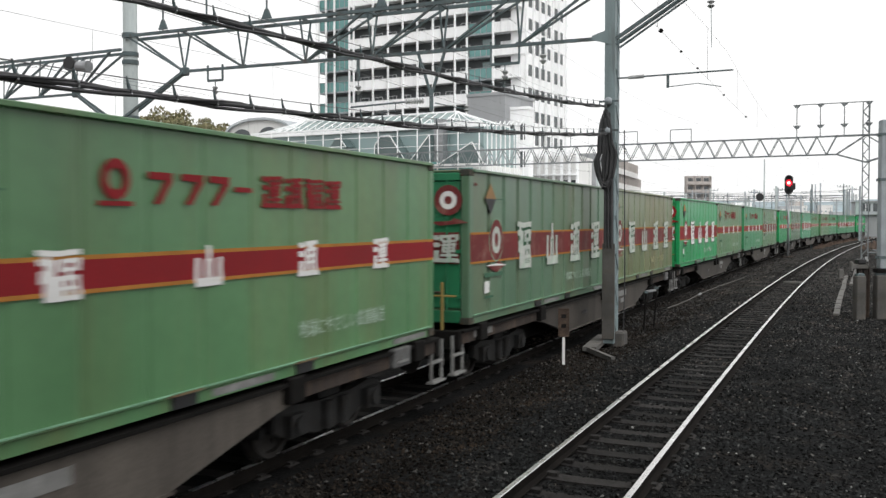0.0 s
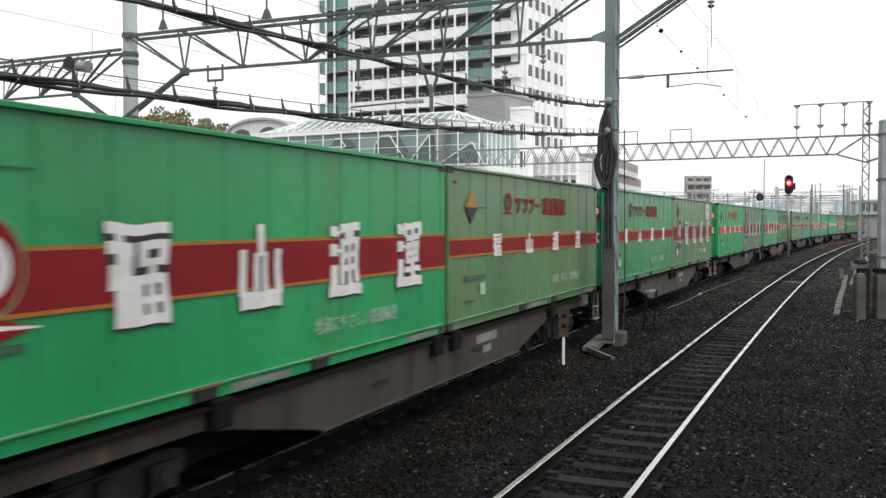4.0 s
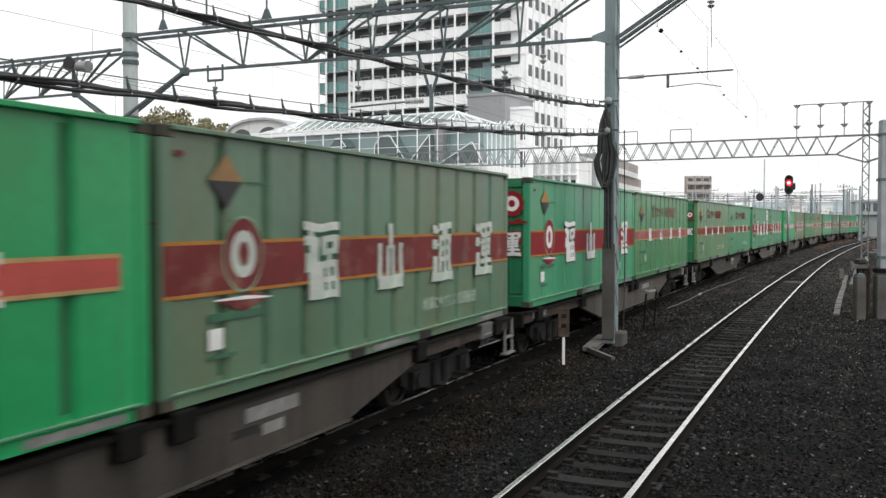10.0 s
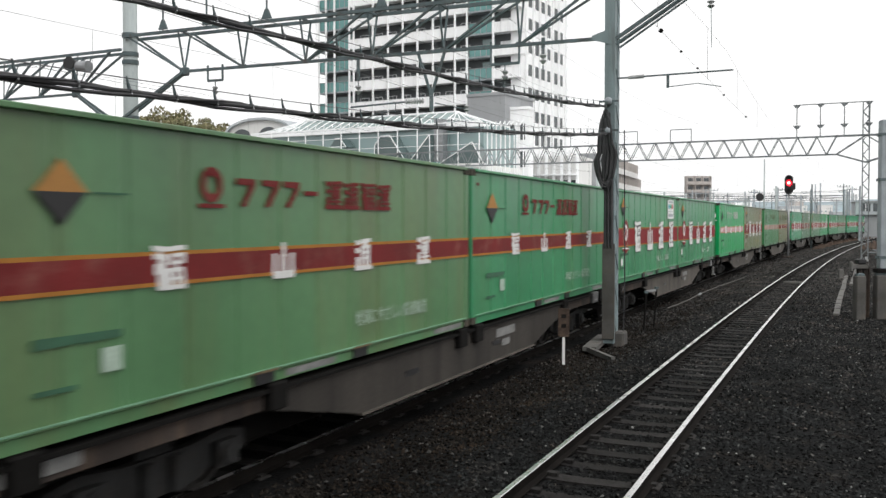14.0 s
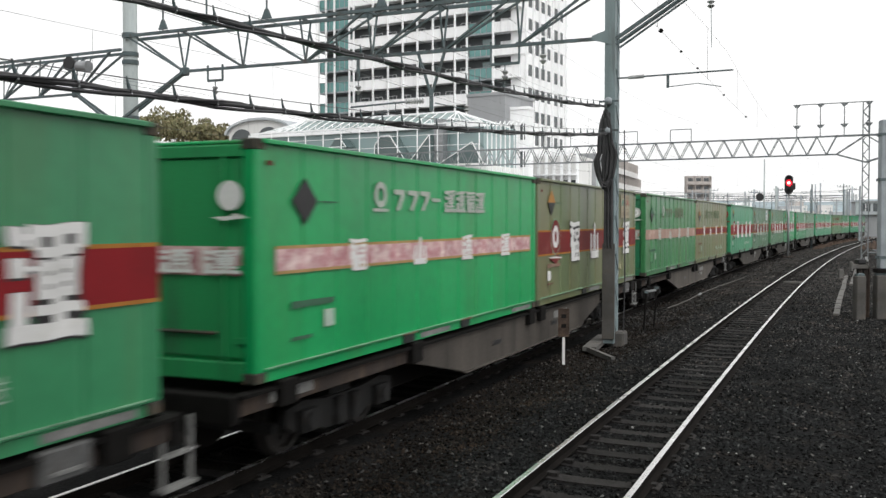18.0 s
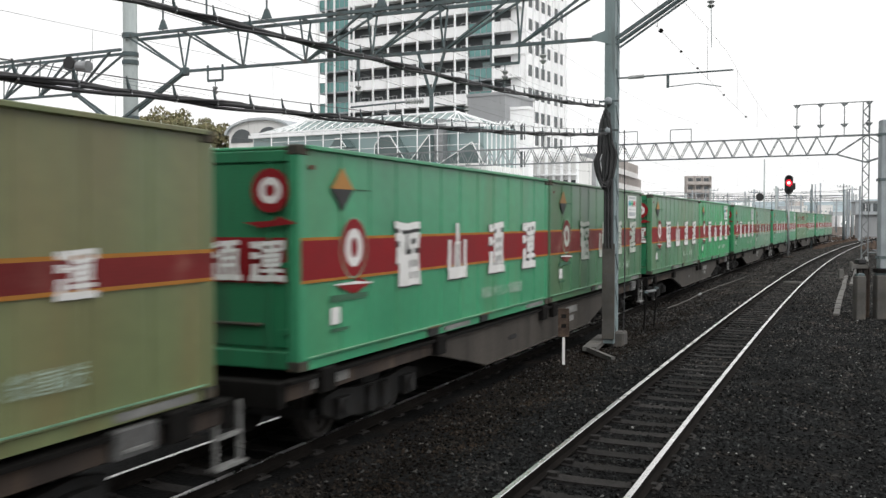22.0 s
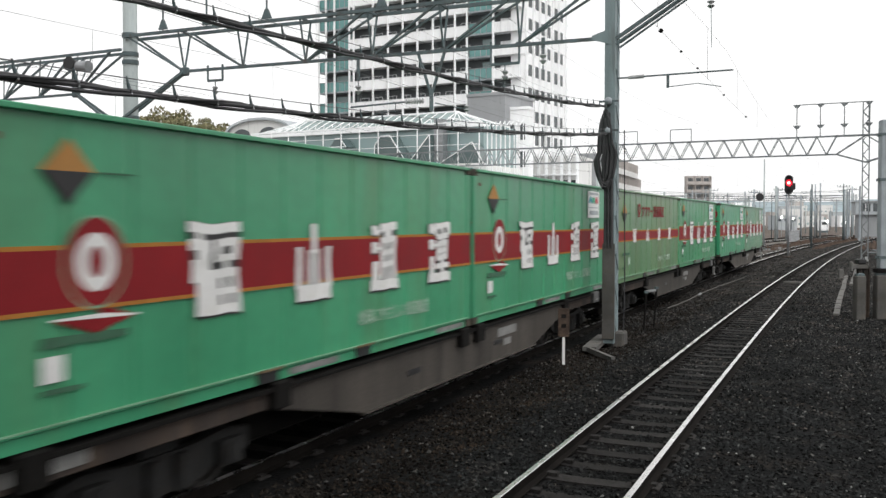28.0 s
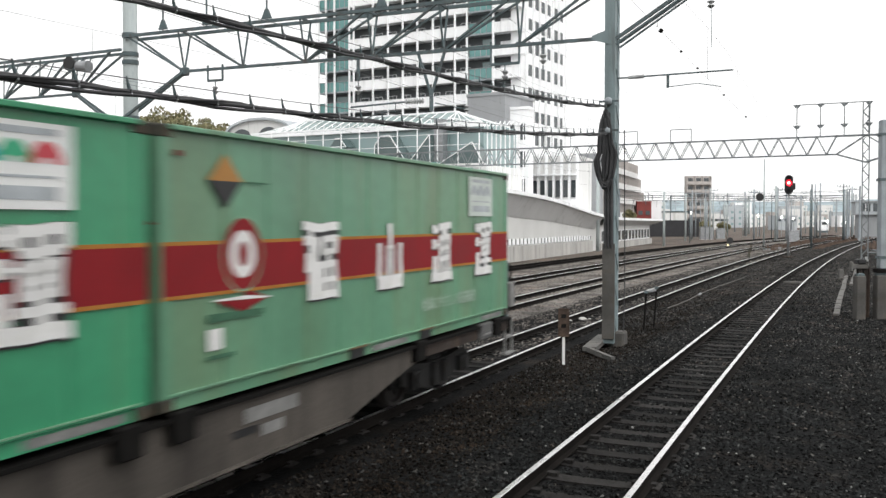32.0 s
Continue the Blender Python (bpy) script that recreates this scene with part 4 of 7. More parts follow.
        put("handrail", mesh_of("yellow_post", lambda: rod(rod(bmesh.new(), [(0, 0, 1.0), (0, 0, 1.80)], 0.026, 8), [(0, -0.24, 1.58), (0, 0.26, 1.58)], 0.016, 8), YELLOWBAR), w, -9.70, -0.86, 0, "yellow post with a crossbar")
        for yy in (-0.1,):
            put("handrail", mesh_of("handrail", lambda: rod(rod(bmesh.new(), [(-0.22, 0, 1.0), (-0.22, 0, 1.88), (-0.10, 0, 1.98), (0.22, 0, 1.98), (0.30, 0, 1.9), (0.30, 0, 1.0)], 0.022, 8), [(-0.22, 0, 1.5), (0.30, 0, 1.5)], 0.018, 8), STEPGREY), w, -9.5, yy, 0, "pale grey handrail")
        put("handrail", mesh_of("yellow_rail", lambda: rod(bmesh.new(), [(0, -0.55, 2.02), (0, 0.1, 2.02)], 0.016, 8), YELLOWBAR), w, -9.72, 0, 0, "yellow bar")
    return w


TRAIN = [
    (("dull", "red", "S", 0, 0), ("dull", "red", "S", 0, 0), 0),
    (("grey", "dim", "B", 0, 1), ("olive", "dim", "B", 0, 0), 1),
    (("bright", "red", "B", 0, 0), ("dull", "red", "S", 0, 0), 1),
    (("green", "red", "S", 0, 0), ("dull", "dim", "B", 2, 0), 0),
    (("bright", "pink", "S", 0, 1), ("grey", "dim", "B", 0, 1), 1),
    (("jade", "red", "B", 0, 0), ("leaf", "rose", "S", 0, 1), 0),
    (("dull", "brown", "S", 0, 0), ("green", "brown", "S", 0, 0), 1),
    (("green", "red", "B", 1, 0), ("green", "red", "B", 0, 0), 0),
    (("emerald", "white", "S", 0, 0), ("olive", "brown", "B", 1, 0), 0),
    (("leaf", "peach", "S", 0, 1), ("straw", "brown", "S", 0, 0), 0),
    (("jade", "red", "B", 0, 0), ("moss", "dim", "B", 1, 0), 0),
    (("sage", "red", "B", 0, 0), ("bright", "red", "B", 1, 0), 0),
    (("green", "red", "B", 2, 0), ("pale", "dim", "B", 0, 0), 0),
    (("jade", "red", "B", 0, 0), ("jade", "red", "B", 1, 0), 1),
    (("dull", "red", "S", 0, 0), ("green", "red", "B", 1, 0), 0),
    (("jade", "red", "B", 1, 0), ("pale", "red", "B", 2, 0), 0),
]
# how far each wagon stands behind an even spacing, in metres
SLACK = [0.0, 0.01, 0.06, -0.34, 0.34, 0.21, 1.15, 0.72, 0.75, 0.77, 0.87, 0.99, 1.40, 1.75, 1.42, 1.53]
WORDS = {"moss": "moss green", "sage": "sage green", "jade": "jade green", "straw": "straw green", "leaf": "leaf green", "bright": "bright green", "emerald": "vivid emerald", "green": "mid green", "teal": "blue-green", "dark": "dark green", "dull": "dull green", "pale": "faded pale green", "grey": "weathered grey-green", "olive": "olive green"}


def spoken(spec):
    p, st, kind, poster, ribs = spec
    a = WORDS[p] + (" ribbed" if ribs else "") + " container with "
    a += {"red": "dark red stripe", "dim": "dull red stripe", "pink": "faded pink stripe", "peach": "bleached pale stripe", "white": "pink-white stripe", "brown": "brown-red stripe", "rose": "faded rose stripe"}[st]
    return a + (" and poster" if poster else " and large marks" if kind == "B" else " and small marks")


CARS = []
for k, (front, rear, deck) in enumerate(TRAIN):
    w = wagon("grey-brown flat wagon with fish-belly sills under two containers", deck)
    for spec, dx in ((front, -CL / 2 - MIDGAP / 2), (rear, CL / 2 + MIDGAP / 2)):
        CARS.append((container(spec, spoken(spec)), k, dx))
    CARS.append((w, k, 0.0))


# a black strip leans in front of the end doors of one container
strap = bmesh.new()
hang = [(-0.10, -0.64, 3.46), (-0.13, -0.60, 3.05), (-0.09, -0.52, 2.45), (-0.14, -0.45, 1.90), (-0.08, -0.38, 1.40)]
rings = [[strap.verts.new((x_ + i * 0.012 - CL / 2, y_ + k * 0.12, z_)) for i, k in ((-1, -1), (1, -1), (1, 1), (-1, 1))] for x_, y_, z_ in hang]
for a_, b_ in zip(rings, rings[1:]):
    for i in range(4):
        strap.faces.new((a_[i], b_[i], b_[(i + 1) % 4], a_[(i + 1) % 4]))
strap.faces.new(rings[0])
strap.faces.new(rings[-1][::-1])
bmesh.ops.recalc_face_normals(strap, faces=strap.faces)
part("leaning_strip", strap, BLACK, CARS[27][0], "black leaning strip in front of the end doors")

tail = CARS[-1][0]
stand = part("brake_stand", bx(9.80, 9.90, -1.12, -1.02, 0.85, 2.05), STEELDARK, tail, "steel brake stand at the tail")
part("brake_box", bx(9.84, 10.04, -1.20, -1.06, 1.20, 1.66, bevel=0.02), STEPGREY, stand, "pale grey box")
part("brake_wheel", rod(bmesh.new(), [(9.94, -0.95 + 0.22 * math.cos(k * math.pi / 6), 1.85 + 0.22 * math.sin(k * math.pi / 6)) for k in range(13)], 0.022, 6), DARKGEAR, stand)
part("bracket", beam(bmesh.new(), (9.72, -1.07, 0.95), (9.86, -1.07, 1.3), 0.06), DARKGEAR, stand)


def gone(t):
    """Metres that the train has come by t seconds: it slowly gathers speed."""
    return 7.811 * t - 0.0316 * t * t + 0.004125 * t ** 3 - 0.0000463 * t ** 4


def centre(k, t):
    return -7.197 + PITCH * k + SLACK[k] - gone(t)


def car_pose(s, dx=0.0):
    ax, ay, _ = on_line(GOODS, s - 7.05)
    bx_, by_, _ = on_line(GOODS, s + 7.05)
    return pose((ax + bx_) / 2, (ay + by_) / 2, 0, 0, 0, math.degrees(math.atan2(by_ - ay, bx_ - ax))) @ pose(dx, 0, 0)


def motions():
    """The train rolls past; its wheels turn while they are near enough to be told."""
    index = {}
    for ob, k, dx in CARS:
        index[ob.name] = k
        walk(ob, [(i / 2, car_pose(centre(k, i / 2), dx)) for i in range(65)])
    for ws, w, ax in WHEELS:
        k = index[w.name]
        inside = [i for i in range(0, 961) if -22 < centre(k, i / 30) < 42]
        marks = sorted({0, 960, *inside})
        rows = []
        for i in marks:
            j = min(max(i, inside[0]), inside[-1]) if inside else 0
            rows.append((i / 30, pose(ax, 0, 0.43, 0, -math.degrees(gone(j / 30) / 0.43), 0)))
        walk(ws, rows)


# ---- overhead line masts and gantries ----
CROSS = Vector((-0.917, 0.399, 0))      # across the tracks, away from the camera
ALONG = Vector((0.399, 0.917, 0))       # along the tracks, into the distance
UP = Vector((0, 0, 1))
MAST = Vector((3.90, 21.3, 0.0))
CROSS_YAW = math.degrees(math.atan2(CROSS.y, CROSS.x))


def laced_mast(name, label, at, w, d, z1, material, bar=0.05, lace=0.42, solid=True, cat="mast"):
    """Two channels joined by zigzag bars on the sides; w across, d along the track."""
    t = thing(name, label, cat, pose(at[0], at[1], at[2], 0, 0, CROSS_YAW))
    for sy in (-1, 1):
        bm = bmesh.new()
        if solid:
            slab(bm, [(-w / 2, -0.10), (w / 2, -0.10), (w / 2, 0.10), (w / 2 - 0.012, 0.10), (w / 2 - 0.012, -0.09), (-w / 2 + 0.012, -0.09), (-w / 2 + 0.012, 0.10), (-w / 2, 0.10)], 2, 0, z1)
            for v in bm.verts:
                v.co.y = v.co.y * (1 if sy > 0 else -1)
                v.co.y = (d / 2 - 0.10) * sy * 1 + (-v.co.y if True else 0)
            bmesh.ops.recalc_face_normals(bm, faces=bm.faces)
            part("channel", bm, material, t)
        else:
            for sx in (-1, 1):
                part("leg", beam(bmesh.new(), (sx * w / 2, sy * d / 2, 0), (sx * w / 2, sy * d / 2, z1), bar), material, t)
    n = int(z1 / lace)
    sides = [(0, -1), (0, 1)] if solid else [(0, -1), (0, 1), (1, -1), (1, 1)]
    for ax, sg in sides:
        for k in range(n):
            a, b = k * lace, (k + 1) * lace
            e = -1 if k % 2 else 1
            if ax == 0:
                pts = (sg * w / 2, -e * (d / 2 - 0.06), a), (sg * w / 2, e * (d / 2 - 0.06), b)
            else:
                pts = (-e * w / 2, sg * d / 2, a), (e * w / 2, sg * d / 2, b)
            part("lacing_bar", beam(bmesh.new(), *pts, bar * 0.7, 0.012 if solid else bar * 0.7), material, t)
    return t


def box_truss(name, label, a, b, z0, z1, depth, bays, material, bar=0.09, thin=0.05, pattern="W", flip=0):
    """A lattice beam of two parallel frames from a to b; panels of a zigzag, cross ties between the frames."""
    t = thing(name, label, "gantry")
    a, b = Vector(a), Vector(b)
    d = (b - a) / bays
    side = Vector((-d.y, d.x, 0)).normalized() * depth / 2
    for sg in (-1, 1):
        for z in (z0, z1):
            part("chord", beam(bmesh.new(), a + side * sg + UP * z, b + side * sg + UP * z, bar), material, t)
        for k in range(bays):
            p, q = a + d * k + side * sg, a + d * (k + 1) + side * sg
            za, zb = (z0, z1) if (k + flip) % 2 else (z1, z0)
            part("brace", beam(bmesh.new(), p + UP * za, q + UP * zb, thin), material, t)
    for k in range(bays + 1):
        p = a + d * k
        for z in (z0, z1):
            part("cross_tie", beam(bmesh.new(), p - side + UP * z, p + side + UP * z, thin * 0.8), material, t)
        if pattern == "V" and k % 2:
            for sg in (-1, 1):
                part("hanger", beam(bmesh.new(), p + side * sg + UP * z0, p + side * sg + UP * z1, thin * 0.8), material, t)
    return t


def insulator_bm(p, length=0.30, r=0.07, n=4):
    bm = bmesh.new()
    x, y, z = p
    pts, rs = [], []
    for k in range(n):
        zz = z - length * k / n
        pts += [(x, y, zz), (x, y, zz - 0.015), (x, y, zz - 0.035), (x, y, zz - length / n + 0.005)]
        rs += [0.022, r * 0.8, r, 0.022]
    return rod(bm, pts, rs, 12)


def near_mast():
    m = laced_mast("overhead_line_mast", "blue-grey steel lattice mast beside the goods track", (3.90, 21.3, -0.02), 0.24, 0.46, 11.0, STEEL)
    part("footing", bx(-0.32, 0.05, -0.36, 0.10, -0.25, 0.26, bevel=0.04), OLDCONC, m, "stained concrete footing")
    part("sheath", bx(-0.145, 0.145, 0.235, 0.275, 0.10, 2.30, bevel=0.008), OLDCONC, m, "grey guard plate")
    part("cable_run", rod(rod(rod(bmesh.new(), [(-0.07, 0.26, 2.2), (-0.06, 0.26, 3.9)], 0.036, 8), [(0.01, 0.26, 2.2), (0.015, 0.27, 3.9)], 0.038, 8), [(0.085, 0.26, 2.2), (0.08, 0.26, 3.9)], 0.034, 8), CABLE, m, "black cables running down the mast")
    part("gusset", slab(bmesh.new(), [(0.0, 6.85), (0.0, 7.20), (0.42, 7.07), (0.42, 6.98)], 1, 0.238, 0.25), STEEL, m)
    # coil of spare cable tied to the mast
    c = thing("cable_coil", "black spare cable coiled and tied to the mast", "cable")
    rnd = random.Random(3)
    for k in range(14):
        o = rnd.uniform(-0.02, 0.10)
        w = rnd.uniform(0.02, 0.20)
        y = -0.34 - 0.03 * (k % 3)
        pts = []
        for i in range(25):
            a = i / 24 * 2 * math.pi
            pts.append(MAST + CROSS * (o + w * math.sin(a) * (1.2 if math.cos(a) < 0 else 0.7)) + ALONG * (y + 0.02 * math.sin(3 * a)) + UP * (4.36 + rnd.uniform(-0.02, 0.02) + (0.72 + 0.02 * k) * math.cos(a) * (1 if math.cos(a) > 0 else 0.85)))
        part("loop", rod(bmesh.new(), pts, 0.026, 6, False), CABLE, c)
    for z in (5.52, 4.86):
        p = MAST + ALONG * -0.36 + UP * z
        g = thing("strain_clamp", "grey dome-shaped cable clamp on the mast", "cable clamp")
        bm = bmesh.new()
        bmesh.ops.create_uvsphere(bm, u_segments=14, v_segments=8, radius=0.095)
        bmesh.ops.translate(bm, vec=p, verts=bm.verts)
        part("dome", bm, FARSTEEL, g, smooth=True)
        part("strap", beam(bmesh.new(), p + CROSS * -0.24, p + CROSS * 0.2, 0.05, 0.04), STEELDARK, g)
    # thin conduit on the far side
    q = MAST + CROSS * -0.27 + ALONG * 0.1
    tagged(part("conduit", rod(bmesh.new(), [q + UP * 0.0, q + UP * 1.5 + CROSS * -0.03, q + UP * 4.9], 0.013, 8), CABLE), "thin black conduit running up beside the mast", "conduit")


near_mast()


def gantry_near():
    a = MAST + CROSS * 0.1
    left = MAST + CROSS * 14.2
    # main beam over the goods line and the sidings: upright members and long diagonals
    t = thing("gantry_beam", "blue-grey lattice gantry beam across the goods tracks", "gantry")
    # one lower chord, two upper chords, so that the struts open upwards like a V
    nodes = [2.24 + 2.0 * k for k in range(6)]
    part("lower_chord", beam(bmesh.new(), a + UP * 7.02, MAST + CROSS * 12.24 + UP * 7.04, 0.075, 0.075), STEELDARK, t)
    for sg in (-0.27, 0.27):
        s = ALONG * sg
        part("upper_chord", beam(bmesh.new(), a + s + UP * 8.17, left + s + UP * 8.13, 0.07, 0.085), STEELDARK, t)
        for k, c in enumerate(nodes):
            p = MAST + CROSS * c
            part("upright", beam(bmesh.new(), p + UP * 7.03, p + s + UP * 8.14, 0.04), STEELDARK, t)
            for e in ((-1,) if k < 3 else (-1, 1) if k == 3 else (1,)):
                q = MAST + CROSS * min(c + e * 1.9, 14.1) + s if c + e * 1.9 > 1.0 else a + CROSS * 0.3 + s
                part("diagonal", beam(bmesh.new(), p + UP * 7.03, q + UP * 8.13, 0.052), STEELDARK, t)
        part("knee_brace", beam(bmesh.new(), MAST + CROSS * 12.24 + s * 0.2 + UP * 7.03, left + s * 0.8 + UP * (5.92 + 0.3 * sg), 0.07), STEELDARK, t)
    for c in nodes:
        p = MAST + CROSS * c
        part("cross_tie", beam(bmesh.new(), p - ALONG * 0.27 + UP * 8.14, p + ALONG * 0.27 + UP * 8.14, 0.05), STEELDARK, t)
        part("node_plate", bx(-0.10, 0.10, -0.012, 0.012, -0.04, 0.07), STEELDARK, t).matrix_basis = pose(p.x, p.y, 7.03, 0, 0, CROSS_YAW)
    part("gusset", bx(-0.15, 0.15, -0.06, 0.06, -0.12, 0.12, bevel=0.03), STEELDARK, t, "welded corner plate").matrix_basis = pose((MAST + CROSS * 12.24).x, (MAST + CROSS * 12.24).y, 7.03, 0, 0, CROSS_YAW)
    # wing over the main line
    r = thing("gantry_wing", "sloping steel bracket reaching over the main track", "gantry")
    for sg in (-0.2, 0.2):
        s = ALONG * sg
        part("strut", beam(bmesh.new(), MAST + CROSS * -0.13 + s + UP * 6.95, MAST + CROSS * -2.6 + s + UP * 8.47, 0.075), STEELDARK, r)
        part("strut", beam(bmesh.new(), MAST + CROSS * -0.13 + s + UP * 6.82, MAST + CROSS * -2.3 + s + UP * 8.2, 0.04), STEELDARK, r)
        part("top_arm", beam(bmesh.new(), MAST + CROSS * -0.13 + s + UP * 8.7, MAST + CROSS * -5.2 + s + UP * 8.75, 0.10), STEELDARK, r)
    # concrete pole
    p = thing("concrete_pole", "grey-green round concrete pole carrying the gantry beams", "pole", pose(left.x, left.y, -0.3))
    part("shaft", rod(bmesh.new(), [(0, 0, 0), (0, 0, 12.5)], [0.23, 0.19], 20, True), CONCPOLE, p, smooth=True)
    for z in (8.50, 7.95, 7.72, 6.1):
        part("band", rod(bmesh.new(), [(0, 0, z - 0.06), (0, 0, z + 0.06)], 0.236, 20), STEELDARK, p, "steel clamp band")
    # second beam beyond the pole
    t = thing("gantry_beam", "lattice gantry beam beyond the concrete pole", "gantry")
    part("lower_chord", beam(bmesh.new(), left + CROSS * 2.1 + UP * 6.62, left + CROSS * 12.2 + UP * 6.55, 0.07), STEELDARK, t)
    for sg in (-0.27, 0.27):
        s = ALONG * sg
        part("upper_chord", beam(bmesh.new(), left + CROSS * 0.1 + s + UP * 7.76, left + CROSS * 12.2 + s + UP * 7.62, 0.075), STEELDARK, t)
        part("knee_brace", beam(bmesh.new(), left + CROSS * 2.1 + s * 0.2 + UP * 6.62, left + CROSS * 0.1 + s * 0.7 + UP * 5.35, 0.065), STEELDARK, t)
        for k in range(7):
            p = left + CROSS * (2.1 + 1.5 * k) + UP * (6.62 - 0.01 * k)
            part("brace", beam(bmesh.new(), p, left + CROSS * (0.5 + 1.5 * k) + s + UP * (7.74 - 0.015 * k), 0.055), STEELDARK, t)
            part("hanger", beam(bmesh.new(), p, left + CROSS * (1.75 + 1.5 * k) + s + UP * (7.73 - 0.015 * k), 0.032), STEELDARK, t)
    part("gusset", bx(-0.14, 0.14, -0.06, 0.06, -0.10, 0.10, bevel=0.03), STEELDARK, t).matrix_basis = pose((left + CROSS * 2.1).x, (left + CROSS * 2.1).y, 6.62, 0, 0, CROSS_YAW)
    # posts standing on the upper chord
    for c in (5.97, 9.46, 11.46, 12.99):
        q = MAST + CROSS * c
        o = thing("insulator_post", "steel post standing on the gantry beam", "post")
        part("post", beam(bmesh.new(), q + UP * 8.24, q + UP * 9.6, 0.045), STEELDARK, o)
        part("foot", slab(bmesh.new(), [(-0.16, 8.28), (0.16, 8.28), (0.04, 8.55), (-0.04, 8.55)], 1, -0.03, 0.03), STEELDARK, o).matrix_basis = pose(q.x, q.y, 0, 0, 0, CROSS_YAW)
    # loudspeaker-like horn lamp on the far beam
    h = thing("horn_speaker", "round black and white horn fixed to the far gantry beam", "loudspeaker")
    q = left + CROSS * 1.87 + ALONG * -0.35
    part("bell", rod(bmesh.new(), [q + ALONG * -0.18 + UP * 7.44, q + ALONG * -0.14 + UP * 7.44, q + ALONG * 0.1 + UP * 7.44], [0.20, 0.21, 0.12], 18), BLACK, h)
    part("driver", rod(bmesh.new(), [q + CROSS * -0.18 + UP * 7.38, q + CROSS * -0.62 + UP * 7.34], [0.14, 0.17], 14), GALV, h)
    part("stalk", beam(bmesh.new(), q + UP * 6.75, q + UP * 7.4, 0.05), STEELDARK, h)


gantry_near()


def hanging_gear():
    """Brackets, insulators and registration arms under the near gantry beam."""
    def yoke(c, w, drop):
        p = MAST + CROSS * c
        y = thing("hanging_yoke", "steel yoke with a porcelain insulator under the gantry", "bracket")
        for sg in (-1, 1):
            part("side_bar", beam(bmesh.new(), p + CROSS * sg * w + UP * 7.15, p + CROSS * sg * w + UP * (7.02 - drop), 0.05), STEELDARK, y)
        part("cross_bar", beam(bmesh.new(), p + CROSS * -w + UP * (7.02 - drop), p + CROSS * w + UP * (7.02 - drop), 0.06), STEELDARK, y)
        part("rod", beam(bmesh.new(), p + UP * (7.02 - drop), p + UP * (6.80 - drop), 0.025), STEELDARK, y)
        part("insulator", insulator_bm(p + UP * (6.86 - drop), 0.24, 0.085, 2), PORCELAIN, y, "grey porcelain insulator")
        part("clamp", beam(bmesh.new(), p + UP * (6.60 - drop), p + UP * (6.45 - drop), 0.03), STEELDARK, y)
    yoke(11.18, 0.25, 0.30)
    yoke(2.62, 0.36, 0.42)
    yoke(1.66, 0.02, 0.10)
    yoke(6.65, 0.02, 0.55)
    v = thing("registration_arm", "v-shaped dropper with an insulated arm holding the contact wire", "registration arm")
    p = MAST + CROSS * 4.57
    for sg in (-1, 1):
        part("dropper", beam(bmesh.new(), p + CROSS * sg * 0.36 + UP * 7.0, p + UP * 5.95, 0.06), STEELDARK, v)
    part("stem", beam(bmesh.new(), p + UP * 6.1, p + UP * 5.55, 0.10), STEELDARK, v)
    bm = bmesh.new()
    pts, rs = [], []
    for k in range(7):
        a = 0.22 + k * 0.075
        pts += [p + CROSS * a + UP * 5.82, p + CROSS * (a + 0.02) + UP * 5.82, p + CROSS * (a + 0.045) + UP * 5.82]
        rs += [0.03, 0.075, 0.03]
    part("insulator", rod(bm, pts, rs, 10), PORCELAIN, v, "ribbed grey insulator")
    part("arm", rod(bmesh.new(), [p + CROSS * 0.7 + UP * 5.82, p + CROSS * 2.3 + UP * 5.76], 0.025, 6), STEELDARK, v)
    part("steady_arm", rod(bmesh.new(), [p + CROSS * 1.0 + UP * 5.80, p + CROSS * 1.0 + UP * 5.58, p + CROSS * 1.4 + UP * 5.60, p + CROSS * 2.0 + UP * 5.40], 0.016, 6), STEELDARK, v)
    part("clamp", insulator_bm(p + CROSS * -0.95 + UP * 5.65, 0.16, 0.07, 2), PORCELAIN, v)
    part("tail", rod(bmesh.new(), [p + CROSS * -0.1 + UP * 5.75, p + CROSS * -0.95 + UP * 5.55], 0.015, 6), STEELDARK, v)
    # arm over the main track
    a = thing("cantilever_arm", "slender insulated arm reaching over the main track", "registration arm")
    q = MAST + CROSS * -0.13
    part("insulator", rod(bmesh.new(), [q + CROSS * -0.25 + UP * 6.08, q + CROSS * -0.60 + UP * 6.09], [0.04, 0.045], 10), PORCELAIN, a)
    part("arm", rod(bmesh.new(), [q + UP * 6.08, q + CROSS * -2.55 + UP * 6.11], 0.020, 6), STEELDARK, a)
    part("dropper", beam(bmesh.new(), q + CROSS * -1.14 + UP * 6.10, q + CROSS * -1.14 + UP * 5.80, 0.07, 0.05), STEELDARK, a)
    part("steady_arm", rod(bmesh.new(), [q + CROSS * -1.14 + UP * 5.82, q + CROSS * -1.8 + UP * 5.86, q + CROSS * -2.3 + UP * 5.76], 0.010, 6), STEELDARK, a)


hanging_gear()


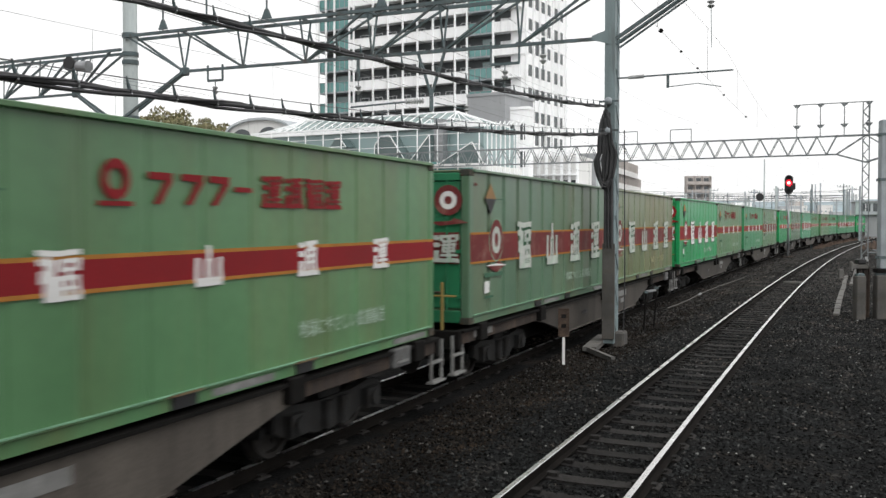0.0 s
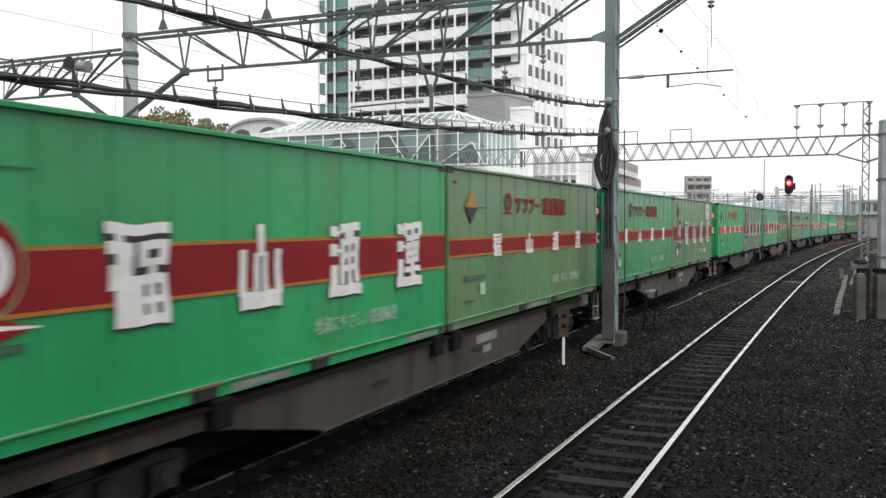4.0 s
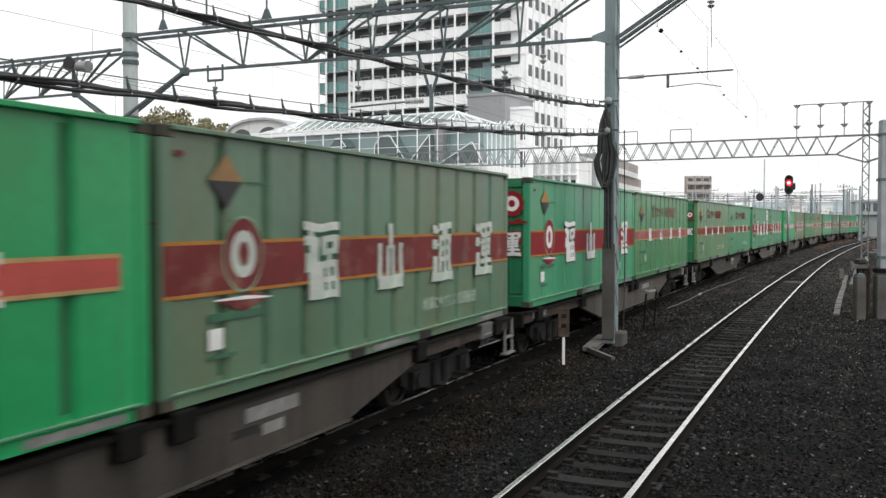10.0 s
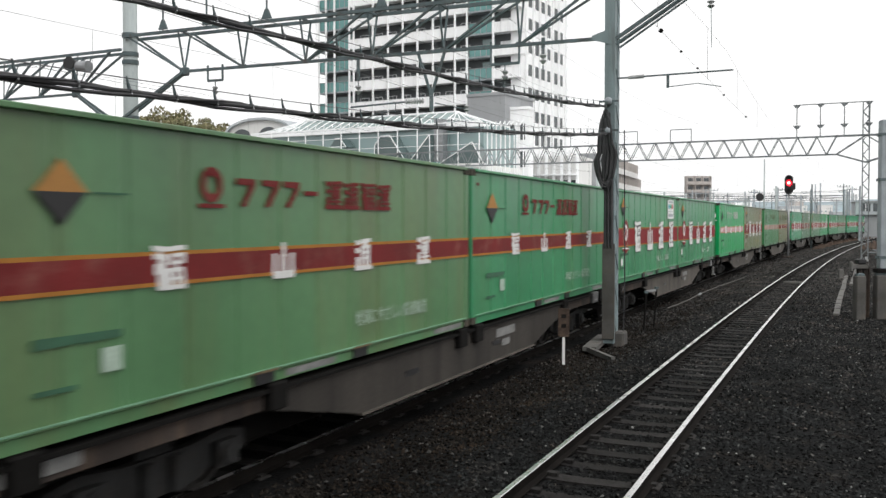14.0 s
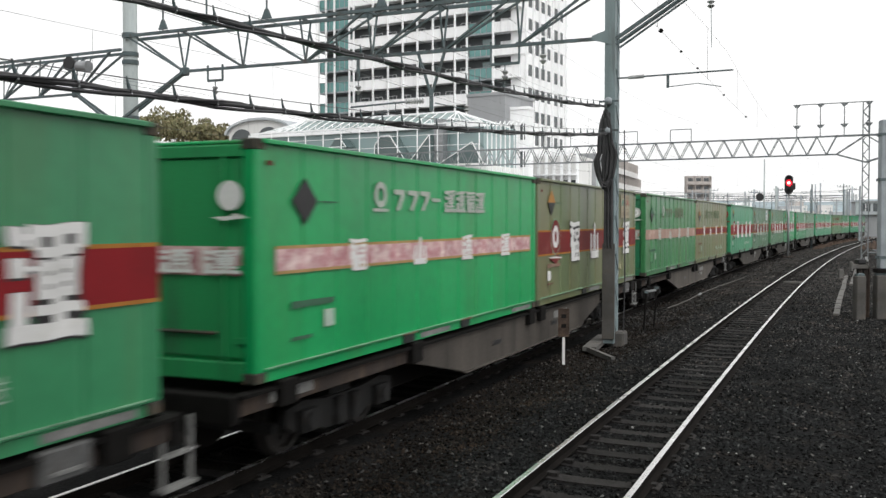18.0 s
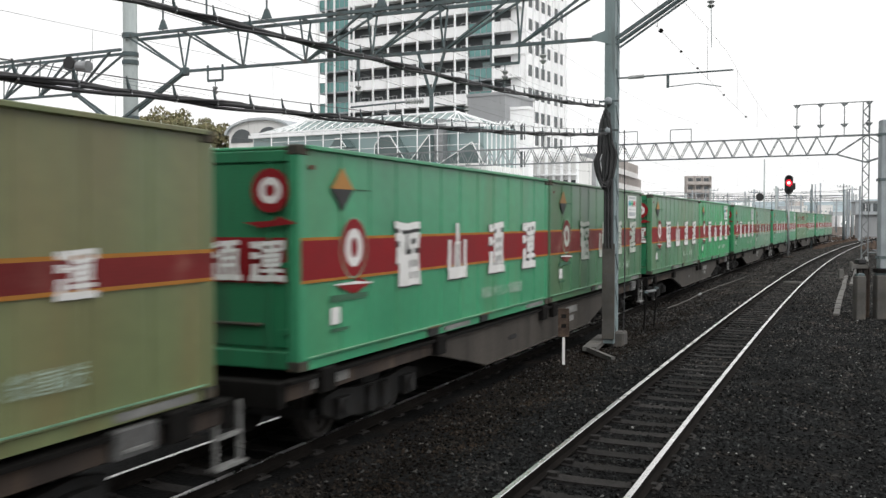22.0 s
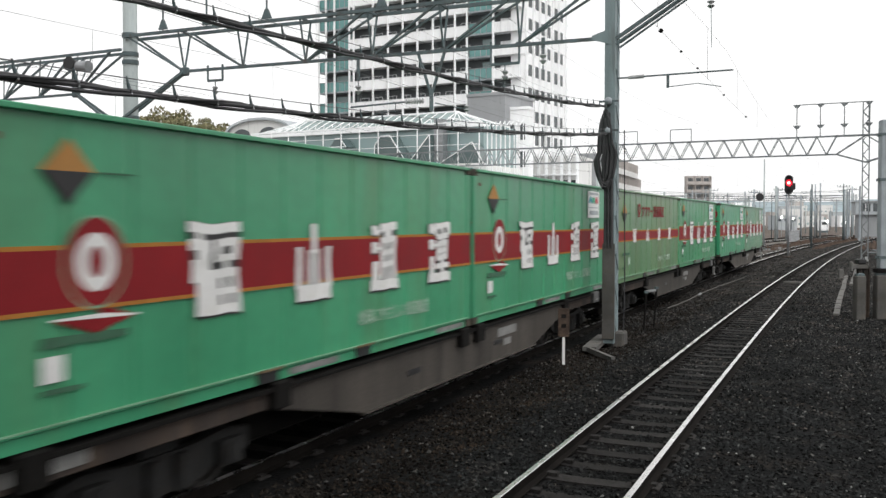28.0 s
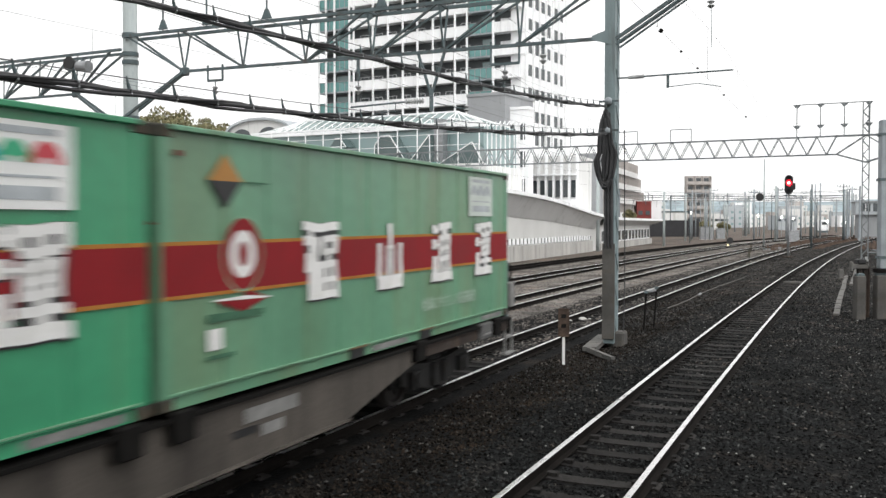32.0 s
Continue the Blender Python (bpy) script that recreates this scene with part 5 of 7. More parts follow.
# ---- cables and wires ----
def bundle(poly, reach, label):
    """A heavy cable slung under a messenger wire along the track, with its hangers; poly: its height by the distance from the mast."""
    t = thing("slung_cable", label, "cable")
    n = 60
    pts, mess = [], []
    rnd = random.Random(int(poly[3] * 10))
    for i in range(n + 1):
        d = reach * i / n
        p = MAST + ALONG * (-d - 0.35) + CROSS * 0.02
        z = poly[0] * d ** 3 + poly[1] * d * d + poly[2] * d + poly[3]
        pts.append(p + UP * (z + rnd.uniform(-0.004, 0.004)))
        mess.append(p + UP * (z + 0.10))
    part("cable", rod(bmesh.new(), pts, [0.020 + rnd.uniform(-0.002, 0.003) for _ in pts], 8), CABLE, t)
    part("cable", rod(bmesh.new(), [p + UP * (-0.028 + 0.012 * math.sin(i * 1.1)) + CROSS * 0.016 * math.cos(i * 1.1) for i, p in enumerate(pts)], 0.016, 6), CABLE, t)
    part("cable", rod(bmesh.new(), [p + UP * (0.004 - 0.020 * math.sin(i * 1.1)) - CROSS * 0.022 * math.cos(i * 1.1) for i, p in enumerate(pts)], 0.013, 6), CABLE, t)
    part("messenger_wire", rod(bmesh.new(), mess, 0.0045, 5), WIRE, t)
    s = 0.25
    while s < reach:
        u = s / reach * n
        i = min(int(u), n - 1)
        p = pts[i].lerp(pts[i + 1], u - i)
        h = part("hanger", rod(bmesh.new(), [p + UP * 0.115, p + UP * 0.06 + ALONG * 0.015, p + UP * 0.025 + ALONG * 0.03], [0.007, 0.012, 0.015], 6), STEELDARK, t, "metal hanger hook")
        part("loop", rod(bmesh.new(), [p + UP * 0.03 * math.cos(k) + CROSS * 0.03 * math.sin(k) + ALONG * 0.03 for k in (0, 1.05, 2.1, 3.14, 4.2, 5.25, 6.28)], 0.008, 5), GALV, h)
        s += 0.52


bundle((1.79e-05, 1.489e-03, -0.09368, 4.79), 19.0, "thick black cables slung on hooks towards the mast")
bundle((-1.30e-04, 4.773e-03, -0.10429, 5.415), 19.0, "second run of thick black cables slung towards the mast")


def run(label, ln, off, z, s0, s1, r=0.004, sag=0.0, span=42.0, start=8.0, name="overhead_wire"):
    pts = []
    for s in np.arange(s0, s1 + 0.1, 3.0):
        x, y, _ = on_line(ln, float(s), off)
        u = ((s - start) % span) / span
        pts.append((x, y, z - 4 * sag * u * (1 - u)))
    return tagged(part(name, rod(bmesh.new(), pts, r, 5), WIRE), label, "wire")


for ln, off, zc in ((GOODS, 0.0, 5.05), (GOODS, -4.05, 5.05), (GOODS, -8.25, 5.05), (MAIN, 0.0, 5.50)):
    thin = 0.0022 if ln is MAIN else 0.0035
    run("thin contact wire above a track", ln, off, zc, -6, 190, thin)
    run("sagging catenary wire above a track", ln, off, zc + 1.05, -6, 190, thin, 0.55)
    d = thing("dropper_wires", "short droppers between catenary and contact wire", "wire")
    for s in np.arange(-4, 60, 5.0):
        x, y, _ = on_line(ln, float(s), off)
        u = ((s - 8.0) % 42.0) / 42.0
        part("dropper", rod(bmesh.new(), [(x, y, zc), (x, y, zc + 1.05 - 2.2 * u * (1 - u))], 0.003, 4), WIRE, d)
for s_, r_ in ((1.25, 0.030), (3.0, 0.020), (4.75, 0.020), (8.5, 0.022), (13.0, 0.024)):
    x_, y_, _h = on_line(MAIN, s_)
    w_ = thing("wire_clamp", "small dark clamp on the contact wire", "wire clamp")
    part("jaw", rod(bmesh.new(), [(x_, y_, 5.50 + r_), (x_, y_, 5.50 + r_ * 0.5), (x_, y_, 5.50 - r_ * 0.5), (x_, y_, 5.50 - r_)], [r_ * 0.5, r_, r_, r_ * 0.4], 8), DARKGEAR, w_)
    part("bolt", rod(bmesh.new(), [(x_ - r_ * 1.2, y_, 5.50), (x_ + r_ * 1.2, y_, 5.50)], 0.008, 6), DARKGEAR, w_)
x_, y_, _h = on_line(MAIN, 6.4)
w_ = thing("hanging_insulator", "grey insulator hanging on a thin rod over the main track", "insulator")
part("rod", rod(bmesh.new(), [(x_, y_, 8.7), (x_, y_, 7.1), (x_ + 0.02, y_, 6.15)], 0.007, 6), STEEL, w_)
part("bell", insulator_bm((x_, y_, 7.06), 0.16, 0.075, 2), PORCELAIN, w_)
for off, z in ((-2.1, 8.9), (-6.0, 9.4), (-10.2, 9.5), (-12.0, 9.6)):
    run("thin feeder wire on the gantry posts", GOODS, off, z, -8, 190, 0.004, 0.5)


# ---- the second gantry, down the line ----
def gantry_far():
    right = Vector((29.38, 64.00, 0.31))
    right.z = 0
    cross = Vector((-0.885, 0.466, 0))
    end = right + cross * 52
    box_truss("gantry_beam", "slim grey lattice gantry beam across all tracks", right + cross * 1.9, end, 7.50, 8.78, 0.5, 78, FARGREY, 0.075, 0.05)
    laced_mast("lattice_mast", "slender four-legged lattice mast of the far gantry", (right.x, right.y, -0.1), 0.42, 0.42, 11.2, FARGREY, 0.07, 0.5, solid=False)
    t = thing("gantry_end", "knee braces of the far gantry at its mast", "gantry")
    for sg in (-0.25, 0.25):
        s = Vector((-cross.y, cross.x, 0)) * sg
        for e in (1.9, -1.9):
            part("upper_arm", beam(bmesh.new(), right + cross * e + s + UP * 8.78, right + s + UP * 8.78, 0.10), FARGREY, t)
            part("knee_brace", beam(bmesh.new(), right + cross * e + s + UP * 7.5, right + s + UP * 6.9, 0.09), FARGREY, t)
            part("brace", beam(bmesh.new(), right + cross * e + s + UP * 7.5, right + s + UP * 8.78, 0.06), FARGREY, t)
    box_truss("gantry_beam", "lattice gantry beam running on past the far mast", right - cross * 1.9, right - cross * 12, 7.50, 8.78, 0.5, 14, FARGREY, 0.075, 0.05)
    # frames that stand on the beam
    for c0, c1, h in ((-0.16, 4.53, 2.3), (12.02, 13.6, 0.95), (16.15, 17.82, 0.95), (21.6, 23.2, 0.95)):
        f = thing("wire_stand", "thin steel wire stand on top of the far gantry", "wire stand")
        n = 4 if h > 2 else 2
        for k in range(n):
            p = right + cross * (c0 + (c1 - c0) * k / (n - 1))
            part("post", beam(bmesh.new(), p + UP * 8.8, p + UP * (8.8 + h), 0.05), FARGREY, f)
            if h > 2:
                for z in (9.5, 8.8 + h - 0.12):
                    part("bracket", slab(bmesh.new(), [(-0.28, 0.14), (0.28, 0.14), (0.08, -0.1), (-0.08, -0.1)], 1, -0.03, 0.03), FARGREY, f).matrix_basis = pose(p.x, p.y, z, 0, 0, CROSS_YAW)
        part("rail", beam(bmesh.new(), right + cross * c0 + UP * (8.8 + h), right + cross * c1 + UP * (8.8 + h), 0.06), FARGREY, f)


gantry_far()


# ---- signals, poles and lineside boxes ----
def signal(x, y, z_head, lit, label, mast_z1):
    s = thing("railway_signal", label, "signal", pose(x, y, -0.3, 0, 0, -18))
    part("mast", rod(bmesh.new(), [(0, 0, 0), (0, 0, mast_z1 + 0.3)], [0.10, 0.08], 12), GALV if lit else CONCPOLE, s, smooth=True)
    z = z_head + 0.3
    if lit:
        part("footing", bx(-0.4, 0.4, -0.4, 0.4, -0.2, 0.30, bevel=0.04), RUSTDARK, s)
        bm = slab(bmesh.new(), [(0.33 * math.cos(a) , 0.33 * math.sin(a) + (0.45 if math.sin(a) > 0 else -0.45)) for a in [k * math.pi / 12 for k in range(24)]], 1, -0.06, 0.0)
        bp = part("backplate", bm, BLACK, s, "oval black backing plate")
        bp.location = (0, -0.12, z)
        for k, dz in enumerate((0.15, 0.58, -0.45)):
            part("hood", rod(bmesh.new(), [(0, -0.14, z + dz), (0, -0.40 if k else -0.28, z + dz)], 0.15 if k else 0.265, 18, False), BLACK, s)
            lens = part("lens", rod(bmesh.new(), [(0, -0.16, z + dz), (0, -0.18, z + dz)], 0.145 if k else 0.26, 18), REDLAMP if k == 0 else BLACK, s, "glowing red lens" if k == 0 else "unlit lens")
            if k == 0:
                part("bulb", rod(bmesh.new(), [(0, -0.18, z + dz), (0, -0.20, z + dz)], 0.13, 16), REDCORE, lens, "bright centre of the lens")
        part("bracket", beam(bmesh.new(), (-0.4, 0, z - 0.85), (0.55, 0, z - 0.85), 0.08), STEELDARK, s)
        part("side_lamp", bx(0.22, 0.50, -0.2, 0.15, z - 0.4, z + 0.15, bevel=0.03), BLACK, s)
        for k in range(12):
            part("rung", beam(bmesh.new(), (-0.2, 0.1, 0.6 + 0.35 * k), (0.2, 0.1, 0.6 + 0.35 * k), 0.03), GALV, s)
    else:
        part("backplate", rod(bmesh.new(), [(-0.5, 0.0, z), (-0.5, -0.1, z)], 0.47, 22), BLACK, s, "round black backing plate")
        part("bracket", beam(bmesh.new(), (-0.5, 0, z), (0, 0, z), 0.10), STEELDARK, s)
    return s


signal(27.80, 74, 5.72, True, "colour-light signal showing red beside the main track", 5.0)
signal(39.1, 112, 5.75, False, "round black signal back on a pale pole", 10.3)


def pole(x, y, z1, r, material, label, arm=0.0, base=-0.42):
    p = thing("line_pole", label, "pole", pose(x, y, base))
    part("shaft", rod(bmesh.new(), [(0, 0, 0), (0, 0, z1 - base)], [r, r * 0.8], 10), material, p, smooth=True)
    if arm:
        part("crossarm", beam(bmesh.new(), (-arm, 0, z1 - base - 0.5), (arm, 0, z1 - base - 0.5), 0.10), FARSTEEL, p)
        for sx in (-1, -0.5, 0.5, 1):
            part("insulator", rod(bmesh.new(), [(arm * sx, 0, z1 - base - 0.45), (arm * sx, 0, z1 - base - 0.2)], [0.05, 0.07], 8), PORCELAIN, p)
    return p


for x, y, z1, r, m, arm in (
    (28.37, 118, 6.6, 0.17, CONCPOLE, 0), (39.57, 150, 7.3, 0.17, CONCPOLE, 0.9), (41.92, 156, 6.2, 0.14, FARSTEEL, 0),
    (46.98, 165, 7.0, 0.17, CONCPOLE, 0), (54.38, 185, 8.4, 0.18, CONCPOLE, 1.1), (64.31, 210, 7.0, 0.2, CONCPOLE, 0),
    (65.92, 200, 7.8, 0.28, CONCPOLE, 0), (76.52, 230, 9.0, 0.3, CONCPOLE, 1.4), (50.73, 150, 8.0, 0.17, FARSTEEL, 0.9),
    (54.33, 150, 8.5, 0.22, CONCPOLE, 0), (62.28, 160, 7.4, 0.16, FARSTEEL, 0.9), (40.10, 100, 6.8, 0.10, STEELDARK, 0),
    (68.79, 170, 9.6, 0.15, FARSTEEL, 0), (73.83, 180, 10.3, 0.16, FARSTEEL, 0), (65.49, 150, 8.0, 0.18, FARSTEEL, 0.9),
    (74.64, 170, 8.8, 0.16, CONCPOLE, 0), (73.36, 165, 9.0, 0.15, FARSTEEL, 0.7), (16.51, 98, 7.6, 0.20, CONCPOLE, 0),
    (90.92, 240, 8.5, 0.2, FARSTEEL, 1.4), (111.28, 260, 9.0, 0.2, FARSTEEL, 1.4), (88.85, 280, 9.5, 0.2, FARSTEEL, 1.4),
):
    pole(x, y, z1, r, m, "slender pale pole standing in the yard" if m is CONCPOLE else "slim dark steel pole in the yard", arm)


def small_lineside():
    # name board on a white stake
    x, y = 2.49, 18.9
    b = thing("lineside_board", "small rusty board on a white stake beside the track", "sign", pose(x, y, -0.12, 0, 0, -6))
    part("stake", beam(bmesh.new(), (0, 0.02, -0.2), (0, 0.02, 1.08), 0.055), OFFWHITE, b, "white stake")
    part("board", bx(-0.115, 0.115, -0.035, -0.008, 0.53, 1.12, bevel=0.008), RUSTBOARD, b, "rusty brown board")
    for k in range(2):
        part("writing_bar", bx(-0.05, 0.05, -0.040, -0.036, 0.72 + 0.2 * k, 0.80 + 0.2 * k), SLEEPER, b)
    # two dark stakes with a crosspiece
    for px, py, h in ((5.30, 24.2, 1.02), (5.73, 24.9, 1.08)):
        k = thing("marker_stake", "thin dark steel stake in the ballast", "stake", pose(px, py, -0.08, 2, 3, 20))
        part("rod", rod(bmesh.new(), [(0, 0, 0), (0, 0, h)], 0.026, 8), DARKGEAR, k)
        part("cap", bx(-0.05, 0.05, -0.03, 0.03, h - 0.04, h + 0.02), STEELDARK, k)
        if px < 5.5:
            part("crossbar", bx(-0.02, 0.82, -0.02, 0.02, h - 0.02, h + 0.03), GALV, k, "pale bar between two stakes").rotation_euler = (0, 0, 0.69)
    # concrete trough lids by the mast
    for a, c, w in (((3.22, 20.15), (3.95, 22.4), 0.30), ((3.20, 20.1), (3.47, 18.6), 0.09)):
        d = Vector((c[0] - a[0], c[1] - a[1], 0))
        t = thing("trough_lid", "pale concrete cable trough lid lying by the mast", "cable trough")
        n = 3
        for k in range(n):
            p, q = Vector((*a, 0.0)) + d * k / n, Vector((*a, 0.0)) + d * (k + 0.95) / n
            part("slab", beam(bmesh.new(), p + UP * -0.02, q + UP * -0.02, w, 0.10), TROUGH, t)
    # pale lumps between the rails of the goods line
    for px, py, r in ((4.18, 27.4, 0.13), (4.40, 27.5, 0.06), (3.72, 27.0, 0.09), (3.55, 26.7, 0.05)):
        bm = bmesh.new()
        bmesh.ops.create_icosphere(bm, subdivisions=2, radius=r)
        for v in bm.verts:
            v.co *= 1 + 0.35 * noise.noise(v.co * 6 + Vector((px * 9, py, 0)))
            v.co.z *= 0.55
        o = part("pale_lump", bm, CONC)
        o.matrix_world = pose(px, py, -0.14, 0, 0, 40 * px)
        tagged(o, "pale stone lump lying between the goods rails", "stone")
    # pale cable lying loose on the ballast
    c = thing("loose_cable", "thin pale cable lying loose on the ballast", "cable")
    part("cable", rod(bmesh.new(), [(7.1, 29.0, 0.05), (7.7, 30.1, 0.06), (8.5, 31.8, 0.06), (9.6, 34.4, 0.06), (11.6, 38.6, 0.06), (12.9, 41.2, 0.05), (15.0, 45.5, 0.04)], 0.015, 6), TROUGH, c)
    part("sleeve", rod(bmesh.new(), [(9.55, 34.2, 0.06), (9.75, 34.7, 0.06)], 0.035, 8), GALV, c)
    # relay cabinets
    for px, py, w, h in ((45.85, 160, 2.2, 2.2), (49.82, 165, 1.5, 1.9), (51.47, 135, 1.5, 1.8)):
        c = thing("relay_cabinet", "pale grey steel lineside cabinet", "cabinet", pose(px, py, -0.42))
        part("body", bx(-w / 2, w / 2, -0.4, 0.4, 0.12, h, bevel=0.03), GALV, c)
        part("lid", bx(-w / 2 - 0.05, w / 2 + 0.05, -0.47, 0.47, h, h + 0.07, bevel=0.02), GALV, c)
        part("plinth", bx(-w / 2, w / 2, -0.42, 0.42, 0.0, 0.12), CONC, c)
        for sx in (-1, 1):
            part("door", bx(sx * w / 4 - w / 4 + 0.03, sx * w / 4 + w / 4 - 0.03, -0.42, -0.402, 0.2, h - 0.08), GALV, c)
    # dwarf signal in the yard
    d = thing("dwarf_signal", "low black shunting signal in the yard", "signal", pose(32.74, 105, -0.4))
    part("post", rod(bmesh.new(), [(0, 0, 0), (0, 0, 0.8)], 0.06, 8), STEELDARK, d)
    part("head", rod(bmesh.new(), [(0, 0.0, 1.0), (0, -0.25, 1.0)], 0.36, 14), BLACK, d)
    l = thing("dwarf_signal", "low shunting signal with a lit pale yellow lamp", "signal", pose(32.20, 104, -0.4))
    part("post", rod(bmesh.new(), [(0, 0, 0), (0, 0, 0.4)], 0.06, 8), STEELDARK, l)
    part("lamp", rod(bmesh.new(), [(0, 0, 0.5), (0, -0.2, 0.5)], 0.09, 12), LAMPYELLOW, l)
    # short stake by the third siding
    for px, py in ((29.49, 88), (23.33, 70)):
        k = thing("marker_stake", "short rusty stake by the track", "stake", pose(px, py, -0.2))
        part("rod", bx(-0.06, 0.06, -0.06, 0.06, 0, 0.85), CASTING, k)
    # flat plate between the rails of the main line
    x, y, h = on_line(MAIN, 30.6, 0.12)
    tagged(part("crossing_plate", bx(-0.40, 0.40, -0.10, 0.10, -0.05, 0.03, bevel=0.01), TROUGH), "dull plate lying across the main track", "plate").matrix_world = pose(x, y, MAIN_Z - 0.04, 0, 0, -math.degrees(h) - 12)
    # far lamps
    for px, py, pz in ((65.08, 190, 3.9), (69.99, 190, 3.6), (83.63, 200, 2.7), (87.57, 200, 2.5), (87.6, 230, 3.4), (51.3, 190, 4.5)):
        p = thing("yard_lamp", "small lit white lamp on a post in the yard", "lamp", pose(px, py, -0.42))
        part("post", rod(bmesh.new(), [(0, 0.1, 0), (0, 0.1, pz + 0.3)], 0.06, 8), FARSTEEL, p)
        part("globe", rod(bmesh.new(), [(0, 0, pz + 0.12), (0, 0, pz + 0.3), (0, 0, pz + 0.6), (0, 0, pz + 0.78)], [0.08, 0.21, 0.21, 0.08], 12), LAMPWHITE, p, "glowing white globe")


small_lineside()


def platform_end():
    """Concrete posts, a pipe post and troughs by the main track."""
    for px, py, w, h in ((12.03, 26.5, 0.27, 1.27), (12.74, 26.6, 0.42, 1.28)):
        c = thing("concrete_post", "squat grey concrete post of the platform fence", "post", pose(px, py, -0.05, 0, 0, -4))
        part("shaft", bx(-w / 2, w / 2, -0.16, 0.16, 0, h, bevel=0.025), OLDCONC, c)
        part("cap", bx(-w / 2 + 0.03, w / 2 - 0.03, -0.12, 0.12, h, h + 0.07, bevel=0.01), STEELDARK, c)
        for sx in (-1, 1):
            part("bolt", rod(bmesh.new(), [(sx * w * 0.3, -0.06, h + 0.07), (sx * w * 0.3, -0.06, h + 0.20)], 0.03, 8), DARKGEAR, c)
    k = thing("short_post", "short grey concrete marker post in the ballast", "post", pose(19.5, 45.0, -0.02))
    part("shaft", bx(-0.11, 0.11, -0.1, 0.1, -0.1, 0.46, bevel=0.02), TROUGH, k)
    part("cap", bx(-0.09, 0.09, -0.08, 0.08, 0.46, 0.49), OLDCONC, k)
    # rusty steel post with its rail and junction box
    f = thing("fence_post", "dark rusty steel post behind the concrete posts", "post", pose(12.36, 27.0, -0.1))
    part("shaft", bx(-0.13, 0.13, -0.08, 0.08, 0, 1.55, bevel=0.01), RUSTDARK, f)
    part("flange", bx(-0.15, -0.11, -0.11, 0.11, 0, 1.55), RUSTDARK, f)
    part("flange", bx(0.11, 0.15, -0.11, 0.11, 0, 1.55), RUSTDARK, f)
    part("rail", bx(-0.44, 0.10, -0.16, -0.08, 1.50, 1.64, bevel=0.02), TROUGH, f, "pale grey steel rail")
    part("rail", bx(-0.44, -0.36, -0.18, -0.06, 1.42, 1.72, bevel=0.02), TROUGH, f)
    part("junction_box", bx(-0.24, 0.02, -0.2, 0.05, 1.64, 1.79, bevel=0.03), BLACK, f, "small black junction box")
    part("insulator", rod(bmesh.new(), [(0.05, -0.1, 1.72), (0.05, -0.1, 1.86)], [0.06, 0.04], 8), PORCELAIN, f)
    # steel column standing on the wider concrete post
    c = thing("platform_column", "grey-blue steel column at the platform end", "column", pose(12.80, 26.62, 1.36, 0, 0, -10))
    part("shaft", bx(-0.15, 0.30, -0.13, 0.25, 0.06, 4.36, bevel=0.02), FARSTEEL, c)
    part("base_plate", bx(-0.24, 0.36, -0.2, 0.3, -0.06, 0.06, bevel=0.01), DARKGEAR, c)
    for z in (0.35, 2.6, 3.9):
        part("band", bx(-0.185, 0.315, -0.145, 0.265, z, z + 0.08), STEELDARK, c)
    # troughs on the ground
    for a, e, n in (((20.4, 46.4), (11.70, 27.3), 12), ((23.8, 52.8), (18.0, 40.4), 8)):
        t = thing("cable_trough", "row of grey concrete trough lids on the ballast", "cable trough")
        p, q = Vector((*a, 0.0)), Vector((*e, 0.0))
        rnd = random.Random(n)
        for k in range(n):
            o = Vector((rnd.uniform(-0.015, 0.015), 0, rnd.uniform(-0.015, 0.015)))
            part("lid", beam(bmesh.new(), p.lerp(q, k / n) + o, p.lerp(q, (k + 0.93) / n) + o, 0.17, 0.10), TROUGH, t)


platform_end()


# ---- the wall and ramp beside the yard ----
RAMP0 = Vector((5.04, 70.6, 0))
RAMPD = Vector((0.376, 0.927, 0))
RAMPN = Vector((-0.927, 0.376, 0))


